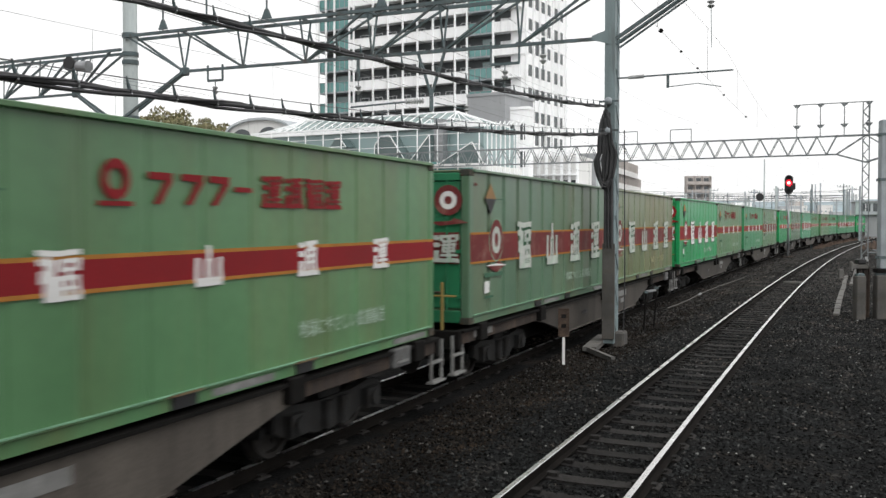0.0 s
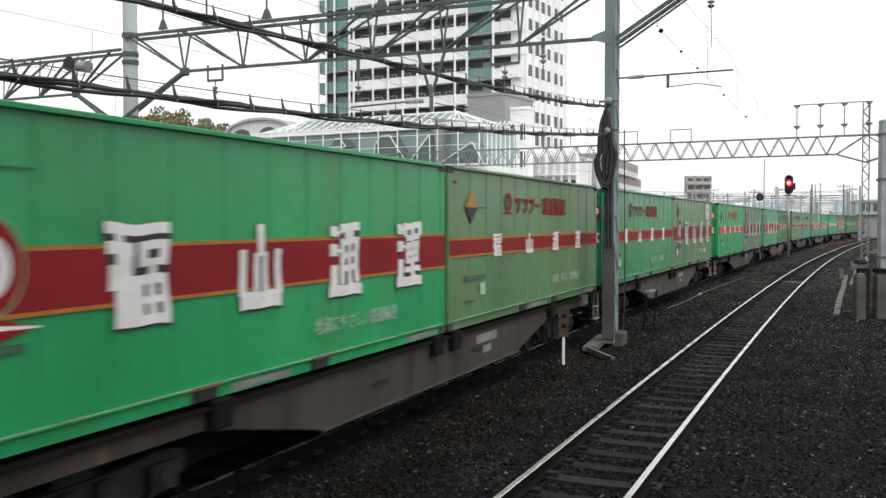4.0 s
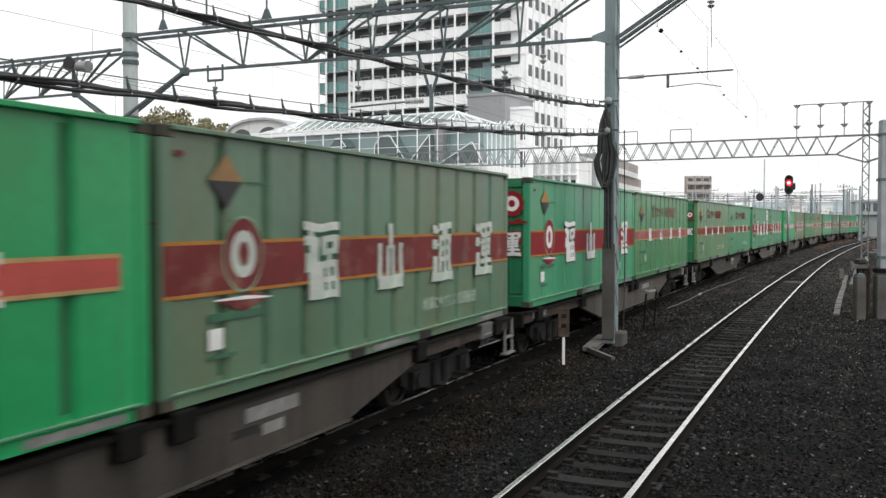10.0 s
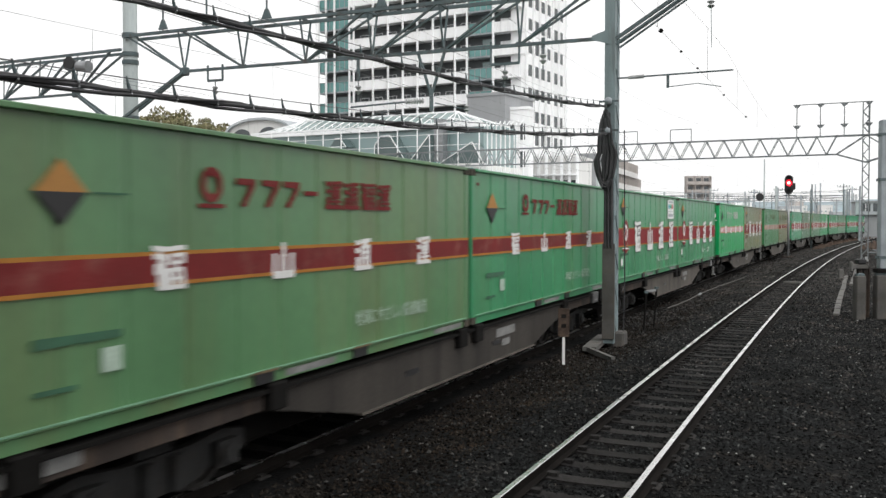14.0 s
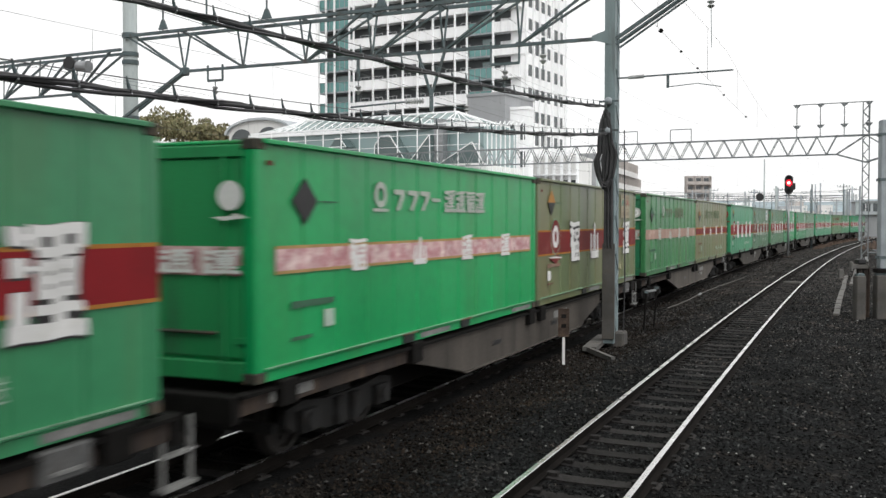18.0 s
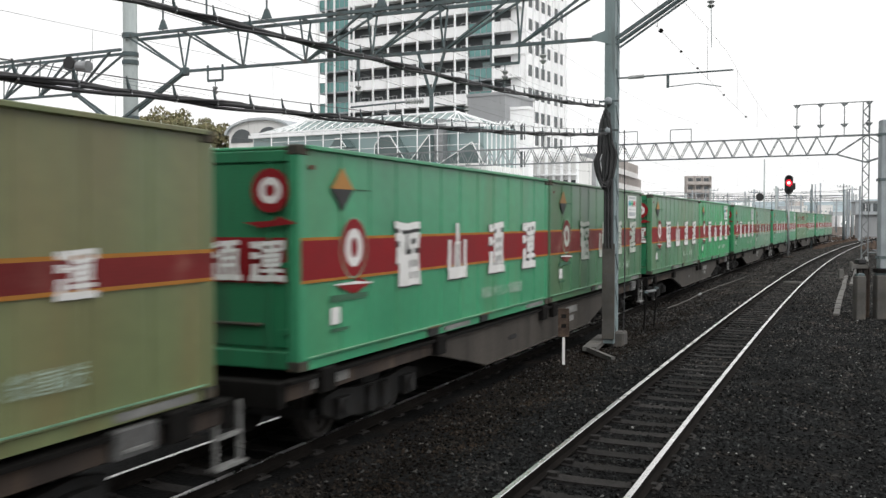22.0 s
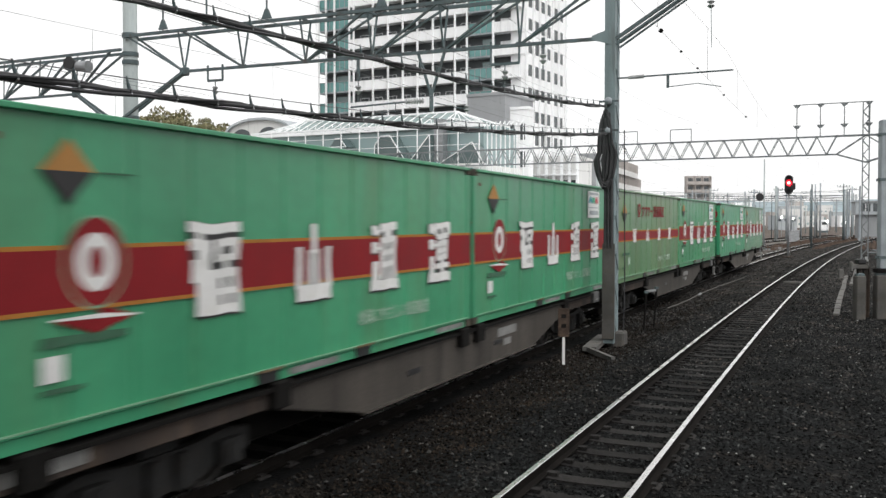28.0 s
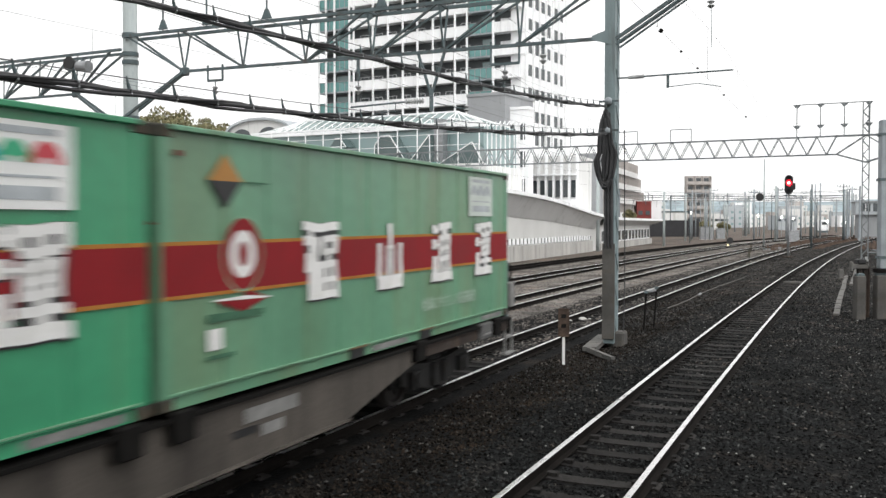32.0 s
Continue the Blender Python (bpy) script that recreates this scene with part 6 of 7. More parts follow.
def ramp_building():
    t = thing("ramp_building", "long pale concrete building under a curving ramp beside the yard", "building", kind="")
    def P(d, z, n=0.0):
        return RAMP0 + RAMPD * d + RAMPN * n + UP * z
    # roof edge by distance along the wall
    roof = [(-45, 5.6), (-14, 5.4), (0, 5.15), (7, 4.95), (14, 4.6), (21, 4.1), (28, 3.65), (34, 3.35), (42, 3.22), (62, 3.15), (73, 3.10)]
    def face(name, pts, material, label=""):
        """A wall panel given by its corners, 0.3 m thick."""
        bm = bmesh.new()
        a = [bm.verts.new(p) for p in pts]
        b = [bm.verts.new(p + RAMPN * 0.3) for p in pts]
        bm.faces.new(a)
        bm.faces.new(b[::-1])
        for i in range(len(a)):
            j = (i + 1) % len(a)
            bm.faces.new((a[i], b[i], b[j], a[j]))
        bmesh.ops.recalc_face_normals(bm, faces=bm.faces)
        return part(name, bm, material, t, label)
    bm = bmesh.new()
    for (d0, z0), (d1, z1) in zip(roof, roof[1:]):
        c = [P(d0, z0, -0.8), P(d1, z1, -0.8), P(d1, z1 - 0.30, -0.8), P(d0, z0 - 0.30, -0.8), P(d0, z0, 7), P(d1, z1, 7), P(d1, z1 - 0.3, 7), P(d0, z0 - 0.3, 7)]
        v = [bm.verts.new(p) for p in c]
        for f in ((0, 1, 2, 3), (4, 7, 6, 5), (0, 4, 5, 1), (3, 2, 6, 7)):
            bm.faces.new([v[i] for i in f])
    bmesh.ops.remove_doubles(bm, verts=bm.verts, dist=0.001)
    part("ramp_deck", bm, WHITE, t, "white curving ramp edge")
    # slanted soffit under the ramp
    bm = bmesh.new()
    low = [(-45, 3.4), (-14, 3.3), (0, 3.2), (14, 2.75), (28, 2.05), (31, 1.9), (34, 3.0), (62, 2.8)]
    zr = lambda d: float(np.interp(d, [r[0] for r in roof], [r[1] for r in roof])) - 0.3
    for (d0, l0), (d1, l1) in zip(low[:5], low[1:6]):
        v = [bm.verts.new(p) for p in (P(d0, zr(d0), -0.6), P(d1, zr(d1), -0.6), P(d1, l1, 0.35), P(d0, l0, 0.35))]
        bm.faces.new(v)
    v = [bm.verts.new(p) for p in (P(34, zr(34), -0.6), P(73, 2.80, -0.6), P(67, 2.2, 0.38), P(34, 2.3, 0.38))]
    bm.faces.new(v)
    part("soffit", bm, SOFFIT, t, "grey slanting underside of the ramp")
    face("wall", [P(-45, -0.42, 0.4), P(67, -0.42, 0.4), P(67, 2.85, 0.4), P(34, 3.05, 0.4), P(31, 2.9, 0.4), P(-45, 4.9, 0.4)], RAMPWALL, "pale rendered wall")
    face("plinth", [P(-45, -0.42, 0.05), P(29, -0.42, 0.05), P(29, 0.72, 0.05), P(-45, 0.95, 0.05)], CONC, "stained concrete plinth")
    face("plinth", [P(33, -0.42, 0.05), P(67, -0.42, 0.05), P(67, 0.35, 0.05), P(33, 0.35, 0.05)], CONC, "stained concrete plinth")
    # louvred windows in a row, then larger ones
    d = -20.0
    while d < 28.5:
        o = link("louvre", mesh_of("louvre", lambda: bx(0, 0.62, -0.06, 0.0, 0, 0.46, bevel=0.01), WHITE), None, t)
        p = P(d, 0.93 - max(0, d) * 0.004, 0.36)
        o.matrix_basis = Matrix.Translation(p) @ pose(0, 0, 0, 0, 0, math.degrees(math.atan2(RAMPD.y, RAMPD.x)))
        g = link("louvre_gap", mesh_of("louvre_gap", lambda: bx(0.64, 1.0, -0.02, 0.0, 0.02, 0.44), PANE), None, t)
        g.matrix_basis = o.matrix_basis
        d += 1.05
    d = 34.5
    while d < 65:
        o = link("window", mesh_of("ramp_window", lambda: bx(0, 1.7, -0.05, 0.0, 0, 1.35), WHITE), None, t)
        o.matrix_basis = Matrix.Translation(P(d, 0.42, 0.38)) @ pose(0, 0, 0, 0, 0, math.degrees(math.atan2(RAMPD.y, RAMPD.x)))
        for k in range(2):
            g = link("pane", mesh_of("ramp_pane", lambda: bx(0.1, 0.78, -0.07, -0.05, 0.1, 1.25), PANE), None, o)
            g.location = (0.78 * k, 0, 0)
        d += 2.3


ramp_building()


# ---- the tower and the buildings behind the yard ----
def frame_pose(c, d, z=0.0):
    """Local x along d from c."""
    return Matrix.Translation((c[0], c[1], z)) @ pose(0, 0, 0, 0, 0, math.degrees(math.atan2(d[1], d[0])))


def tower():
    C0 = (10.35, 126.0)
    F = (-0.863, 0.504)
    # local x runs along the front away from the corner, local -y... the front looks to +y
    t = thing("tower_block", "tall white apartment tower with balconies and green glass bays", "tower", frame_pose(C0, F))
    t.scale = (0.9, 0.9, 0.9)
    H0, ST, N = 11.2, 3.533, 14
    top = H0 + ST * N
    W, D = 38.2, 18.4
    part("core", bx(1.8, W - 0.2, -D + 0.6, -1.9, 0, top + 1.5), RECESS, t, "back wall behind the balconies, its shade painted dark")
    part("side_wall", bx(0.0, 1.79, -D, -0.9, 0, top + 2), WHITE, t, "white rendered side wall")
    bm = bmesh.new()
    part("roof_slab", bx(-0.1, W, -D - 0.1, 0.3, top + 2, top + 2.6), WHITE, t)
    for k in range(N):
        z = H0 + ST * k
        # main balconies
        b = part("balcony", bx(8.8, 31.5, -1.88, 0.0, z - 0.30, z - 0.02), WHITE, t)
        part("parapet", bx(8.8, 31.5, -0.12, 0.05, z - 0.34, z + 1.28), WHITE, b, "white solid balcony front")
        part("coping", bx(8.7, 31.6, -0.16, 0.09, z + 1.28, z + 1.34), GALV, b)
        for j in range(8):
            x = 9.4 + j * 2.78
            wn_ = link("window", mesh_of("tower_window", lambda: bx(0, 1.75, -0.04, 0.0, 0.05, 2.15), WHITE), None, t)
            wn_.location = (x, -1.86, z)
            for e in range(2):
                pn = link("pane", mesh_of("tower_pane", lambda: bx(0.08, 0.84, 0.0, 0.02, 0.12, 2.08), PANE), None, wn_)
                pn.location = (0.80 * e, 0, 0)
        # corner balconies that wrap round
        c = part("corner_balcony", bx(-0.1, 4.6, -1.88, 0.0, z - 0.30, z - 0.02), WHITE, t)
        part("parapet", bx(-0.12, 4.6, -0.12, 0.05, z - 0.34, z + 1.28), WHITE, c)
        wn_ = link("window", mesh_of("tower_window", None, WHITE), None, t)
        wn_.location = (2.3, -1.86, z)
        # open bays behind green glass balustrades
        for x0, x1 in ((4.7, 8.7), (31.7, 38.0)):
            g = part("glass_balustrade", bx(x0, x1, -0.32, -0.26, z - 0.10, z + 1.50), GREENPANE, t, "green glass balustrade")
            part("floor_edge", bx(x0, x1, -1.88, -0.22, z - 0.40, z - 0.12), FARSTEEL, t)
            n = 4 if x1 - x0 < 5 else 6
            for j in range(n + 1):
                part("mullion", bx(x0 + (x1 - x0) * j / n - 0.04, x0 + (x1 - x0) * j / n + 0.04, -0.25, -0.20, z - 0.1, z + 1.5), GALV, g)
            part("rail", bx(x0, x1, -0.34, -0.20, z + 1.50, z + 1.58), GALV, g)
            part("bay_window", bx(x0 + 0.3, x0 + (x1 - x0) * 0.62, -1.88, -1.84, z + 0.1, z + 2.7), WALLPANE, t, "pale green window in the bay")
        # windows of the side wall
        for dd in (3.4, 5.9, 8.2, 10.5, 13.4, 15.6):
            sw = link("side_window", mesh_of("side_window", lambda: bx(-0.03, 0.005, 0.0, 1.25, 0.3, 2.05), PANE), None, t)
            sw.location = (0, -dd - 1.25, z)
        for dd in (4.9, 9.8, 15.0, 18.0):
            fl = link("sun_shade", mesh_of("sun_shade", lambda: bx(-0.55, 0.0, -0.08, 0.08, -0.34, 0.0), WHITE), None, t)
            fl.location = (0, -dd, z + 0.1)
    # white pilasters over the full height
    for x in (8.9, 11.05, 15.1, 18.0, 20.8, 23.7, 26.7, 30.6, 31.5, 34.6, 36.4, 38.0, 4.3):
        part("pilaster", bx(x - 0.15, x + 0.15, 0.06, 0.26, 9.0, top + 2), WHITE, t, "white full-height post")
    for dd in (2.2, 4.9, 7.3, 9.7, 12.3, 14.9, 17.9):
        part("pilaster", bx(-0.34, -0.05, -dd - 0.12, -dd + 0.12, 0.0, top + 2), WHITE, t)


tower()


def facade(name, label, category, c, d, w, depth, z1, material, rows, cols, win=(1.2, 1.3), z0=-0.42, first=1.2, storey=3.0, side_cols=0, roof=None, pane=None):
    """A building of storeys: wall body, windows with panes, sills and a parapet."""
    t = thing(name, label, category, frame_pose(c, d, z0))
    h = z1 - z0
    part("wall", bx(0, w, -depth, 0, 0, h), material, t)
    part("parapet", bx(-0.1, w + 0.1, -depth - 0.1, 0.1, h, h + 0.35), roof or material, t)
    for k in range(rows):
        z = first + storey * k
        for j in range(cols):
            x = w * (j + 0.5) / cols - win[0] / 2
            g = part("window", bx(x, x + win[0], 0.0, 0.05, z, z + win[1]), pane or PANE, t)
            if c[1] < 400:
                part("sill", bx(x - 0.08, x + win[0] + 0.08, 0.0, 0.14, z - 0.10, z - 0.02), material, g)
        for j in range(side_cols):
            y = -depth * (j + 0.5) / side_cols
            part("window", bx(-0.05, 0.0, y - win[0] / 2, y + win[0] / 2, z, z + win[1]), pane or PANE, t)
    return t


# low grey block and white podium at the tower's foot
facade("grey_block", "plain grey block with a pale side at the tower foot", "building", (7.37, 110), (-0.863, 0.504), 5.1, 8, 17.9, GREYWALL, 0, 0)
facade("white_annex", "white annex with tall windows beside the tower", "building", (10.27, 110.4), (-0.93, 0.36), 3.0, 2, 16.2, WHITE, 3, 2, (0.6, 1.9), first=6.4, storey=3.3)
pod = facade("podium", "white podium with slim columns and tall dark windows", "building", (17.3, 118), (-0.93, 0.368), 13.3, 8, 10.9, OFFWHITE, 1, 13, (0.74, 2.2), first=6.3)
for k in range(14):
    part("column", bx(13.3 * k / 13 - 0.14, 13.3 * k / 13 + 0.14, 0.1, 0.65, 0, 12.4 - 0.1 * k), WHITE, pod, "slim white column")
part("canopy", bx(-0.1, 13.4, 0.0, 0.9, 9.1, 9.3), WHITE, pod)
part("balustrade", bx(-0.1, 13.4, 0.7, 0.8, 5.0, 6.1), WHITE, pod)
facade("grey_house", "plain grey concrete block behind the ramp", "building", (22.4, 135), (-0.95, 0.3), 3.3, 8, 12.4, GREYWALL, 0, 0)


def apartment(name, label, c, d, w, depth, floors, z0, material, bays, base=-0.42, storey=2.9, stepped=False, front=None):
    t = thing(name, label, "apartment block", frame_pose(c, d, base))
    part("wall", bx(0, w, -depth, -1.2, 0, z0 + storey * (floors - 3) - base), material, t)
    for k in range(floors):
        z = z0 - base + storey * k
        x0, x1 = (max(0, k - floors + 3) * w * 0.14 if stepped else 0), w
        if k >= floors - 3:
            part("wall", bx(x0, w, -depth, -1.2, z, z + storey), material, t)
        b = part("balcony", bx(x0, x1, -1.2, 0, z - 0.2, z), WHITE, t)
        part("parapet", bx(x0, x1, -0.1, 0.03, z - 0.25, z + 0.85), front or OFFWHITE, b)
        for j in range(bays):
            x = x0 + (x1 - x0) * (j + 0.2) / bays
            part("window", bx(x, x + (x1 - x0) / bays * 0.6, -1.2, -1.15, z + 0.1, z + 2.1), PANE, t)
        for j in range(bays + 1):
            part("fin", bx(x0 + (x1 - x0) * j / bays - 0.1, x0 + (x1 - x0) * j / bays + 0.1, -1.2, 0.0, z, z + storey - 0.2), material, t)
    return t


apartment("apartment_block", "white apartment block with long balconies behind the ramp", (46.5, 212.8), (-0.347, -0.938), 35.0, 9, 5, 0.8, BROWNWALL, 9, stepped=True)
apartment("apartment_block", "distant brown-grey apartment block above the yard", (96.2, 330), (-1.0, 0.0), 8.6, 4, 7, -1.2, BROWNWALL, 3, front=BROWNWALL)
facade("red_hall", "red-brown panelled hall behind the ramp", "building", (45.3, 200), (-1, 0.05), 3.1, 3, 6.8, REDWALL, 1, 2, (0.9, 0.9), first=4.6)
facade("white_shed", "plain white shed beside the yard", "building", (48.0, 202), (-1, 0.0), 2.6, 6, 7.0, WHITE, 0, 0)
facade("town_house", "low house with a dark roof", "house", (61.10, 230), (-1, 0.05), 5.4, 8, 5.0, OFFWHITE, 1, 2, (1.0, 1.0), first=2.2, roof=STEELDARK)
facade("warehouse", "white warehouse far down the line", "warehouse", (108.74, 350), (-1, 0.0), 9, 10, 4.2, OFFWHITE, 1, 5, (1.6, 0.9), first=3.2)
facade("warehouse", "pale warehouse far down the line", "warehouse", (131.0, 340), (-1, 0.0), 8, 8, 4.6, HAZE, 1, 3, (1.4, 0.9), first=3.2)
tagged(part("black_boarding", bx(43.21, 53.49, 192, 192.4, -0.42, 3.0), BLACKWALL), "long black boarded fence along the yard", "fence")


def signal_box():
    t = thing("signal_box", "grey-white station building with a glazed upper floor", "building", pose(67.9, 150, -0.42, 0, 0, -20))
    part("lower_wall", bx(0, 9, 0, 8, 0, 4.3), GREYWALL, t)
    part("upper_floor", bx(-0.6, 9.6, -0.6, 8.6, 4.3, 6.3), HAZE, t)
    for k in range(5):
        w = part("window", bx(0.2 + 1.8 * k, 1.6 + 1.8 * k, -0.66, -0.60, 4.8, 6.1), PANE, t)
        part("mullion", bx(0.86 + 1.8 * k, 0.94 + 1.8 * k, -0.70, -0.66, 4.8, 6.1), WHITE, w)
    part("roof", bx(-0.8, 10, -0.8, 9, 6.3, 6.5), GREYWALL, t)
    part("door", bx(4.0, 5.0, -0.06, 0.0, 0.1, 2.2), GREYWALL, t)
    d = thing("white_cabin", "small white cabin with a dark window far down the line", "building", pose(107.6, 262, -0.42))
    part("body", bx(0, 2.4, 0, 3, 0.5, 3.6, bevel=0.1), WHITE, d)
    part("window", bx(0.4, 2.0, -0.03, 0.0, 2.2, 3.0), PANE, d)
    part("base", bx(0.1, 2.3, 0.1, 2.9, 0, 0.5), STEELDARK, d)


signal_box()


def glass_hall():
    """Station hall with a hipped glass roof, its terrace fence and triangular skylights."""
    c, d = (2.87, 80.3), (-0.882, 0.471)
    t = thing("glass_hall", "station hall with a hipped glass roof and pale glazing", "building", frame_pose(c, d, -0.42))
    W, D = 26.0, 9.0
    ze, zr = 11.95, 13.35
    part("base", bx(-0.5, W + 4, -D, 0.0, 0, 8.2), OFFWHITE, t)
    part("glazed_wall", bx(0, W, -D + 0.3, -1.6, 8.2, ze), WALLPANE, t, "pale green glazing")
    # hipped roof panes between white ribs
    ridge0, ridge1 = 4.0, W - 4.6
    n = 26
    for k in range(n):
        x0, x1 = W * k / n, W * (k + 1) / n
        r0, r1 = min(max(x0, ridge0), ridge1), min(max(x1, ridge0), ridge1)
        bm = bmesh.new()
        p = [(x0, -1.2, ze), (x1, -1.2, ze), (r1, -4.2, zr), (r0, -4.2, zr)]
        vs = [bm.verts.new(q) for q in p] if r0 != r1 else [bm.verts.new(q) for q in p[:3]]
        bm.faces.new(vs)
        bmesh.ops.solidify(bm, geom=bm.faces[:], thickness=0.06)
        part("roof_pane", bm, ROOFPANE, t)
        part("roof_rib", beam(bmesh.new(), (x0, -1.15, ze + 0.06), (r0, -4.2, zr + 0.06), 0.07), WHITE, t, "white roof rib")
        part("roof_rib", beam(bmesh.new(), (x0, -1.15, ze + 0.06), (min(max(x0 + W / n, ridge0), ridge1), -2.7, (ze + zr) / 2 + 0.06), 0.05), WHITE, t)
    bm = bmesh.new()
    bm.faces.new([bm.verts.new(q) for q in ((0, -7.2, ze), (0, -1.2, ze), (ridge0, -4.2, zr))])
    bmesh.ops.solidify(bm, geom=bm.faces[:], thickness=0.06)
    part("hip_pane", bm, ROOFPANE, t)
    for y0 in (-1.2, -7.2):
        part("roof_rib", beam(bmesh.new(), (0, y0, ze + 0.06), (ridge0, -4.2, zr + 0.06), 0.14), WHITE, t)
    for z, y in ((ze, -1.15), (zr, -4.2)):
        part("purlin", beam(bmesh.new(), (0 if z == ze else ridge0, y, z + 0.08), (W if z == ze else ridge1, y, z + 0.08), 0.14), WHITE, t, "white roof beam")
    part("eave", bx(-0.2, W + 0.2, -1.6, -1.0, ze - 0.35, ze - 0.05), WHITE, t)
    # skylights: hipped pale glass on a low wall, dark triangular gables between them
    part("low_wall", bx(0.3, W + 2, 0.0, 0.12, 7.6, 8.5), GREENPANE, t, "grey-green glazed low wall")
    for out in ([(15.3, 10.2), (13.4, 10.2), (14.1, 11.0), (14.6, 11.0)], [(10.3, 8.3), (10.2, 10.2), (9.6, 11.0), (8.6, 11.04), (6.7, 8.3)], [(6.75, 8.3), (4.46, 10.96), (4.4, 8.3)], [(3.5, 8.3), (0.25, 10.1), (-0.9, 8.2)]):
        s = part("skylight", slab(bmesh.new(), out, 1, -1.4, 0.28), SKYPANE, t, "dark glazed skylight gable")
        for (xa, za), (xb, zb) in zip(out, out[1:]):
            part("edge", beam(bmesh.new(), (xa, 0.32, za), (xb, 0.32, zb), 0.07), WHITE, s)
    part("skylight_glass", bx(3.4, 13.2, -1.5, -1.42, 8.2, 11.4), WALLPANE, t, "pale green glass between the gables")
    part("vent_column", bx(3.5, 4.4, -1.3, -0.4, 8.2, 12.3), GALV, t, "grey duct column")
    f = thing("terrace_fence", "white steel fence along the terrace of the hall", "fence", frame_pose(c, d, -0.42))
    for k in range(12):
        x = -0.6 + k * 2.05
        part("post", beam(bmesh.new(), (x, 0.6, 7.4), (x, 0.6, 11.85), 0.08), WHITE, f)
    for z, w in ((11.85, 0.08), (10.9, 0.04), (9.9, 0.04)):
        part("rail", beam(bmesh.new(), (-0.6, 0.6, z), (22.0, 0.6, z), w), WHITE, f)
    part("deck_edge", bx(-1, 24.6, 0.1, 0.7, 7.9, 8.25), OFFWHITE, f)
    # row of white hoops and posts at the right-hand end
    r = thing("screen_posts", "row of slim white posts with hoops beside the hall", "screen", frame_pose(c, d, -0.42))
    for k in range(9):
        part("post", beam(bmesh.new(), (-1.2 - k * 0.42, 0.2, 5.0), (-1.2 - k * 0.42, 0.2, 11.6), 0.08), WHITE, r)
        part("hoop", rod(bmesh.new(), [(-1.2 - k * 0.42, 0.2, 11.2), (-1.3 - k * 0.42, 0.5, 11.7), (-1.2 - k * 0.42, 0.9, 11.3)], 0.05, 6), WHITE, r)
    # arched canopy
    a = thing("arched_canopy", "grey-white barrel-vaulted canopy with dark arches", "canopy", frame_pose((-17.45, 100), (-0.9, 0.436), -0.10))
    prof = [(3.0 + 4.6 * math.cos(k * math.pi / 14), 12.5 + 1.75 * math.sin(k * math.pi / 14)) for k in range(15)]
    inner = [(3.0 + 4.3 * math.cos(k * math.pi / 14), 12.5 + 1.50 * math.sin(k * math.pi / 14)) for k in range(15)]
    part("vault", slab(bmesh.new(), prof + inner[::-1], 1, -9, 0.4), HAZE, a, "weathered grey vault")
    part("gable", slab(bmesh.new(), inner, 1, -0.4, -0.02), OFFWHITE, a)
    # dark plates paint the shaded inside of the arches
    for x, rr in ((1.8, 1.6), (5.4, 1.5)):
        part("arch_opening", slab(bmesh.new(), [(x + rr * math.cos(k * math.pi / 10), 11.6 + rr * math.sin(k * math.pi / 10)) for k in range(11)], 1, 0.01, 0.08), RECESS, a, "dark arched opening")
    part("base", bx(-1.2, 7.2, -9, 0, 0, 12.5), OFFWHITE, a)


glass_hall()


# ---- trees and weeds ----
def leaf_cloud(centres, n, size, seed):
    rnd = random.Random(seed)
    verts, faces = [], []
    for _ in range(n):
        c, r = centres[rnd.randrange(len(centres))]
        while True:
            v = Vector((rnd.uniform(-1, 1), rnd.uniform(-1, 1), rnd.uniform(-1, 1)))
            if 0.35 < v.length < 1:
                break
        p = Vector(c) + v * r
        q = Euler((rnd.uniform(0, 6), rnd.uniform(0, 6), rnd.uniform(0, 6))).to_matrix()
        s = size * rnd.uniform(0.6, 1.4)
        k = len(verts)
        verts += [p + q @ Vector(u) * s for u in ((-0.5, 0, 0), (0, 0.28, 0.06), (0.5, 0, 0), (0, -0.28, 0.06))]
        faces.append((k, k + 1, k + 2, k + 3))
    me = bpy.data.meshes.new("leaves")
    me.from_pydata(verts, [], faces)
    return me


def tree(x, y, h, spread, seed, base=-0.42, label="broad tree with olive-brown autumn leaves behind the yard"):
    rnd = random.Random(seed)
    t = thing("tree", label, "tree", pose(x, y, base))
    part("trunk", rod(bmesh.new(), [(0, 0, 0), (0.1, 0, h * 0.3), (0, 0.1, h * 0.6), (0.1, 0, h * 0.85)], [0.28, 0.22, 0.14, 0.05], 9), BARK, t)
    cs = []
    for k in range(9):
        a = k * 2.4 + rnd.uniform(-0.3, 0.3)
        r = spread * rnd.uniform(0.35, 0.8)
        z = h * rnd.uniform(0.55, 0.88)
        e = (r * math.cos(a), r * math.sin(a), z)
        part("limb", rod(bmesh.new(), [(0, 0.05, h * 0.42), (e[0] * 0.5, e[1] * 0.5, z - 0.6), e], [0.12, 0.07, 0.03], 6), BARK, t)
        cs.append((e, spread * rnd.uniform(0.28, 0.45)))
    cs.append(((0, 0, h * 0.9), spread * 0.4))
    tagged(link("crown", leaf_cloud(cs, 2600, 0.42, seed), LEAF, t), kind="stuff")


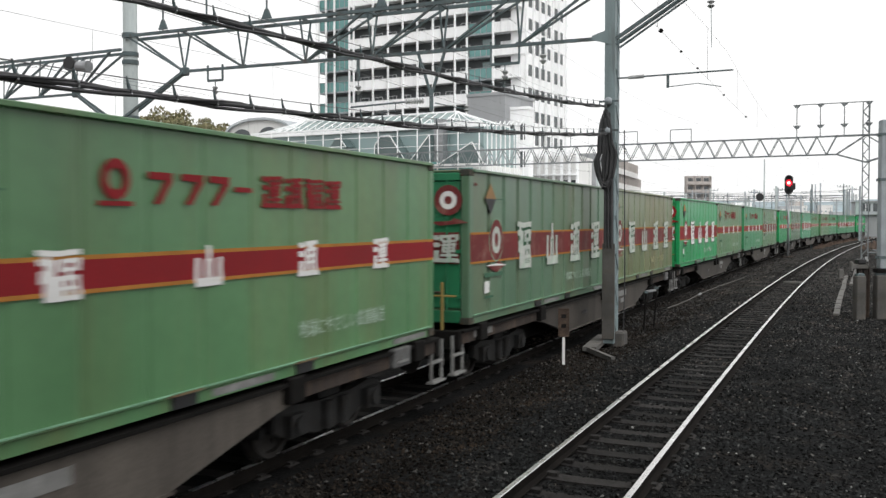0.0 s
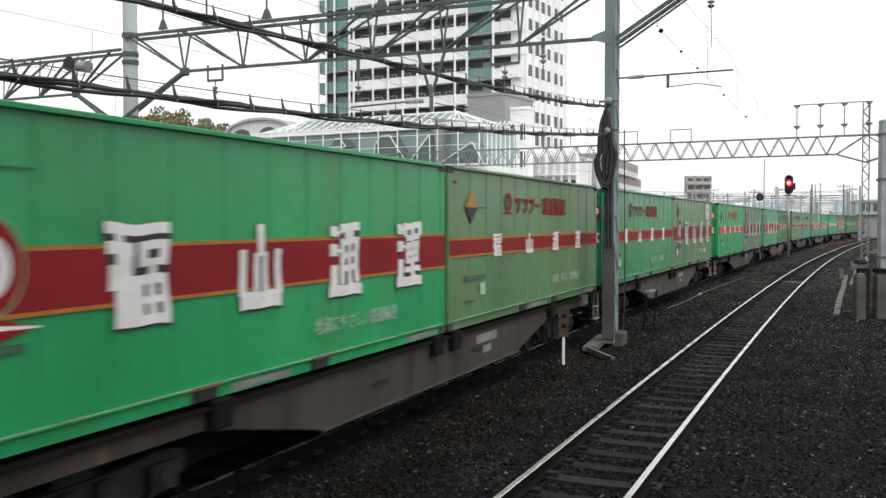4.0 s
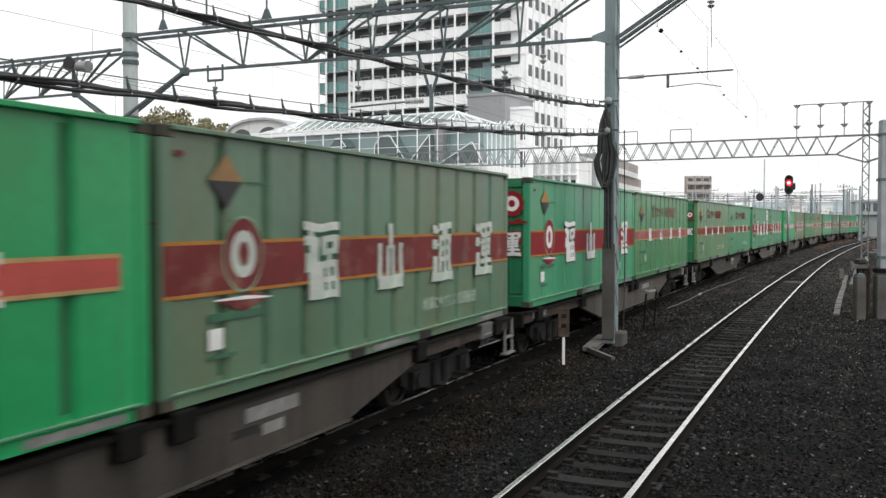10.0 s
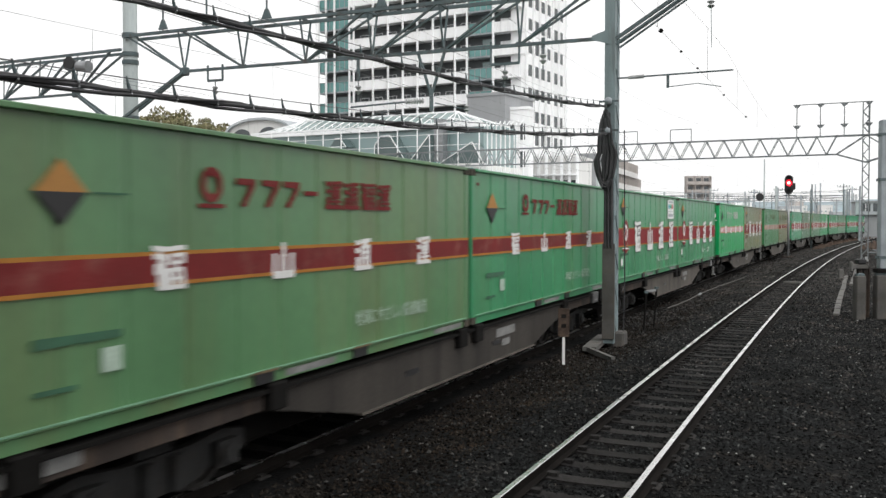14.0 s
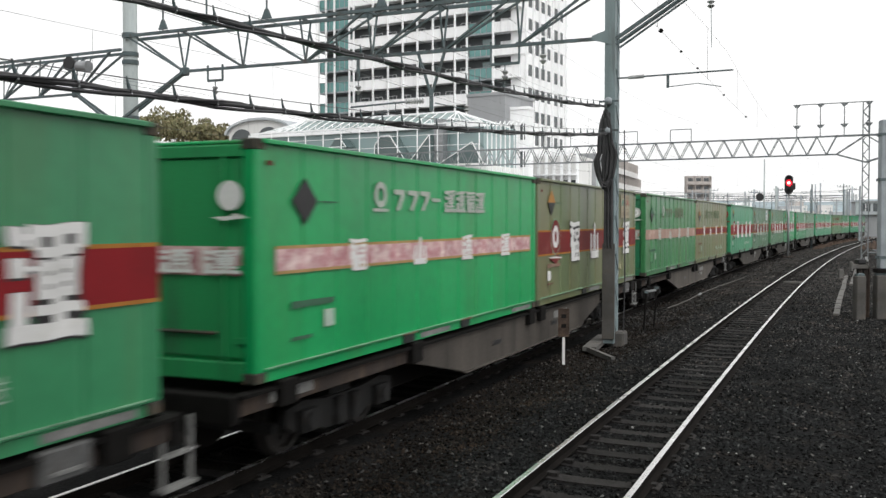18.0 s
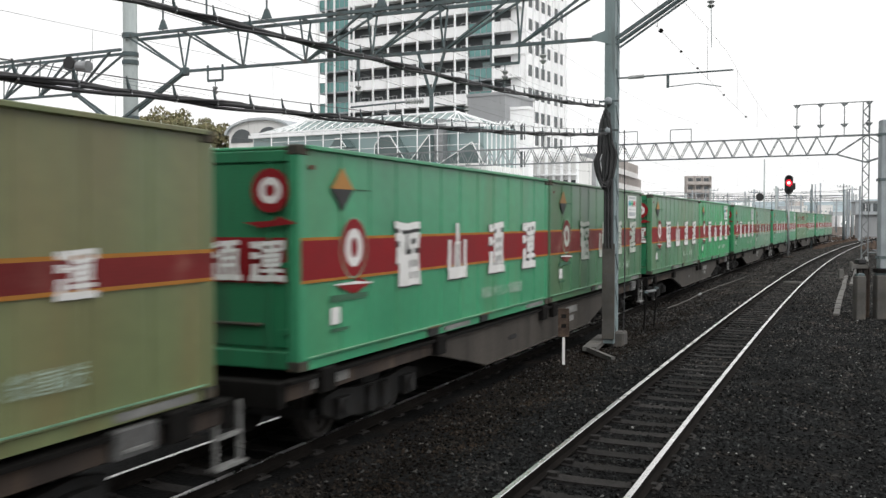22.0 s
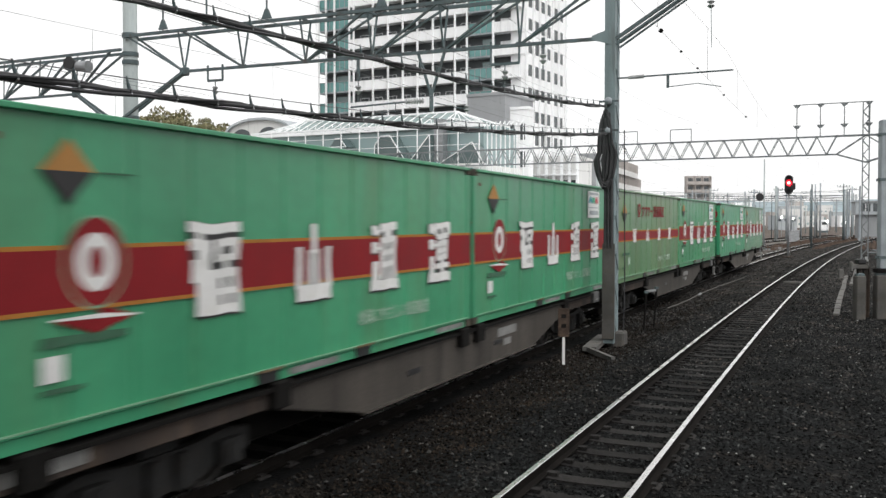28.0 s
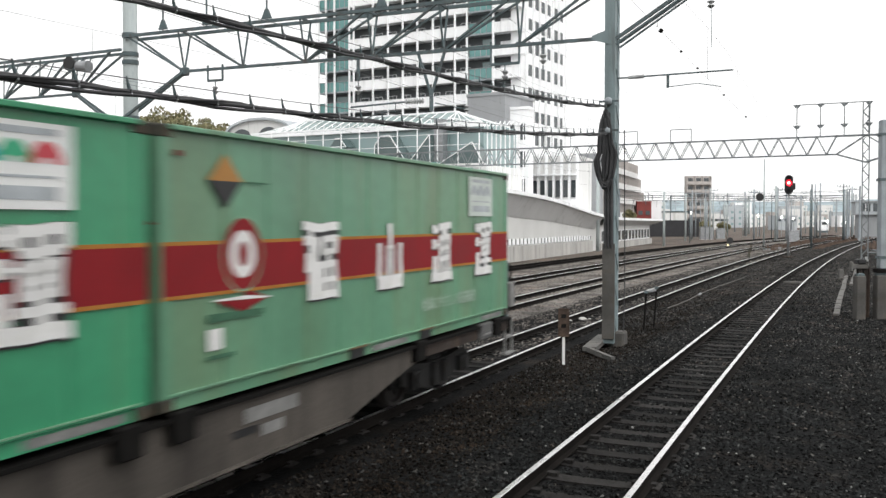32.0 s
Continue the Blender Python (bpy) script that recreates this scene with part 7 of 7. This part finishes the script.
for k, (px, py, h, sp) in enumerate(((-33.14, 108, 17.0, 3.4), (-31.61, 112, 17.2, 3.6), (-28.34, 110, 16.0, 3.0), (-27.00, 112, 15.2, 2.4), (-34.81, 106, 15.6, 3.0))):
    tree(px, py, h, sp, 20 + k)
for k, (px, py, h, sp) in enumerate(((30.35, 150, 5.0, 1.5), (66.0, 232, 2.9, 2.0), (72.0, 236, 2.6, 1.9))):
    tree(px, py, h, sp, 40 + k, label="low dark bushy tree at the edge of the yard")


def weeds():
    rnd = random.Random(9)
    verts, faces = [], []
    for _ in range(12000):
        s = rnd.uniform(88, 200)
        off = rnd.choice((rnd.uniform(1.9, 3.0), rnd.uniform(6.2, 12.0), rnd.uniform(-2.6, -1.6), rnd.uniform(6.2, 9.0)))
        x, y, _ = on_line(GOODS, s, off)
        a = rnd.uniform(0, math.pi)
        h, w = -0.35 + 0.75 * rnd.random() ** 1.6, rnd.uniform(0.015, 0.045)
        dx, dy = math.cos(a) * w, math.sin(a) * w
        k = len(verts)
        verts += [(x - dx, y - dy, -0.4), (x + dx, y + dy, -0.4), (x + dx * 1.2 + rnd.uniform(-0.06, 0.06), y + dy, h), (x - dx * 0.6, y - dy, h * rnd.uniform(0.7, 1))]
        faces.append((k, k + 1, k + 2, k + 3))
    me = bpy.data.meshes.new("weeds")
    me.from_pydata(verts, [], faces)
    tagged(link("dry_weeds", me, WEED), "reddish-brown dry weeds along the far tracks", "weeds", kind="stuff")


weeds()


def far_town():
    """Hills and the crowded roofs along the horizon."""
    verts, faces = [], []
    n = 90
    for i in range(n + 1):
        a = radians(-40 + 80 * i / n)
        z = 47 + 14 * noise.noise((i * 0.13, 3.3, 0)) + 5 * noise.noise((i * 0.7, 1.3, 0))
        for r, zz in ((1900, -2), (2000, z * 0.7), (2200, z)):
            verts.append((r * math.sin(a), r * math.cos(a), zz))
    for i in range(n):
        for j in range(2):
            k = i * 3 + j
            faces.append((k, k + 3, k + 4, k + 1))
    me = bpy.data.meshes.new("hills")
    me.from_pydata(verts, [], faces)
    # blue-grey of the hills is haze painted into their colour
    tagged(link("hills_backdrop", me, mat("hazy_wooded_hills", (0.22, 0.27, 0.29), 1.0, var=0.35, scale=0.03, fine=0.2)), "hazy blue-grey hills on the horizon", "hills", kind="structure")
    rnd = random.Random(12)
    # pale walls and panes paint the haze over the far town
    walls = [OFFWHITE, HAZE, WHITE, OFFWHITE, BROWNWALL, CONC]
    for i in range(95):
        px = rnd.uniform(1150, 1600)
        y = rnd.uniform(450, 1200)
        x = (px - 784) / 1626 * y
        w, h = rnd.uniform(6, 12), rnd.uniform(5, 9) * (1.8 if rnd.random() < 0.2 else 1)
        facade("town_house", "small distant town building with a flat roof", "house", (x + w / 2, y), (-1, rnd.uniform(-0.2, 0.2)), w, 8, h, rnd.choice(walls), max(1, int(h / 3)), max(2, int(w / 3)), (1.3, 1.2), first=1.2, pane=rnd.choice((WALLPANE, ROOFPANE)))


far_town()


def yard_clutter():
    """Further poles, cross-span wires with insulators and low boxes between the far tracks."""
    rnd = random.Random(31)
    for i in range(34):
        y = rnd.uniform(135, 330)
        x = y * rnd.uniform(0.245, 0.455)
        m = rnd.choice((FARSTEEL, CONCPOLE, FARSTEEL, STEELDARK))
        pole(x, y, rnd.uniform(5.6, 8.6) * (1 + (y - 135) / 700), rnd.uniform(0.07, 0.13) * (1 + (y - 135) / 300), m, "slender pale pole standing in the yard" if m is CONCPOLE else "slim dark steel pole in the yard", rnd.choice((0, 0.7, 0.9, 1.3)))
    for y, x0, x1, z in ((128, 24, 58, 7.2), (150, 26, 66, 7.0), (172, 33, 76, 8.3), (196, 40, 88, 8.0), (224, 50, 100, 9.2), (255, 58, 118, 9.4), (290, 72, 132, 10.6)):
        w = thing("cross_span", "thin steel cross-span wires with insulators over the yard", "overhead wire")
        for dz, sag in ((0.0, 0.5), (-0.75, 0.12)):
            part("wire", rod(bmesh.new(), [(x0 + (x1 - x0) * k / 8, y, z + dz - sag * (1 - (k / 4 - 1) ** 2)) for k in range(9)], 0.018 + y * 0.00007, 4), WIRE, w)
        for x in (x0, x1):
            part("post", rod(bmesh.new(), [(x, y, -0.42), (x, y, z + 0.5)], [0.16, 0.13], 8), FARSTEEL, w)
        n = int((x1 - x0) / 4.5)
        for k in range(1, n):
            x = x0 + (x1 - x0) * k / n + rnd.uniform(-0.8, 0.8)
            part("insulator", rod(bmesh.new(), [(x, y, z - 0.75), (x, y, z - 1.1)], [0.10, 0.12], 8), PORCELAIN if k % 2 else STEELDARK, w)
            if k % 2:
                part("dropper", beam(bmesh.new(), (x, y, z - 0.75), (x + rnd.uniform(-0.6, 0.6), y, z - 2.1), 0.06), STEELDARK, w)
    for i in range(26):
        s, off = rnd.uniform(70, 185), rnd.choice((-2.2, 3.1, 7.6, 11.6, 15.2)) + rnd.uniform(-0.4, 0.4)
        x, y, h = on_line(GOODS, s, off)
        b = thing("point_machine", "low grey metal box lying beside the yard track", "trackside box", pose(x, y, -0.42, 0, 0, rnd.uniform(0, 180)))
        w, l, t = rnd.uniform(0.15, 0.35), rnd.uniform(0.2, 0.5), rnd.uniform(0.2, 0.5)
        part("body", bx(-w, w, -l, l, 0, t, bevel=0.03), rnd.choice((GALV, TROUGH, STEELDARK, OLDCONC)), b)
        part("lid", bx(-w - 0.02, w + 0.02, -l - 0.02, l + 0.02, t, t + 0.04, bevel=0.01), rnd.choice((GALV, STEELDARK)), b)


yard_clutter()


motions()
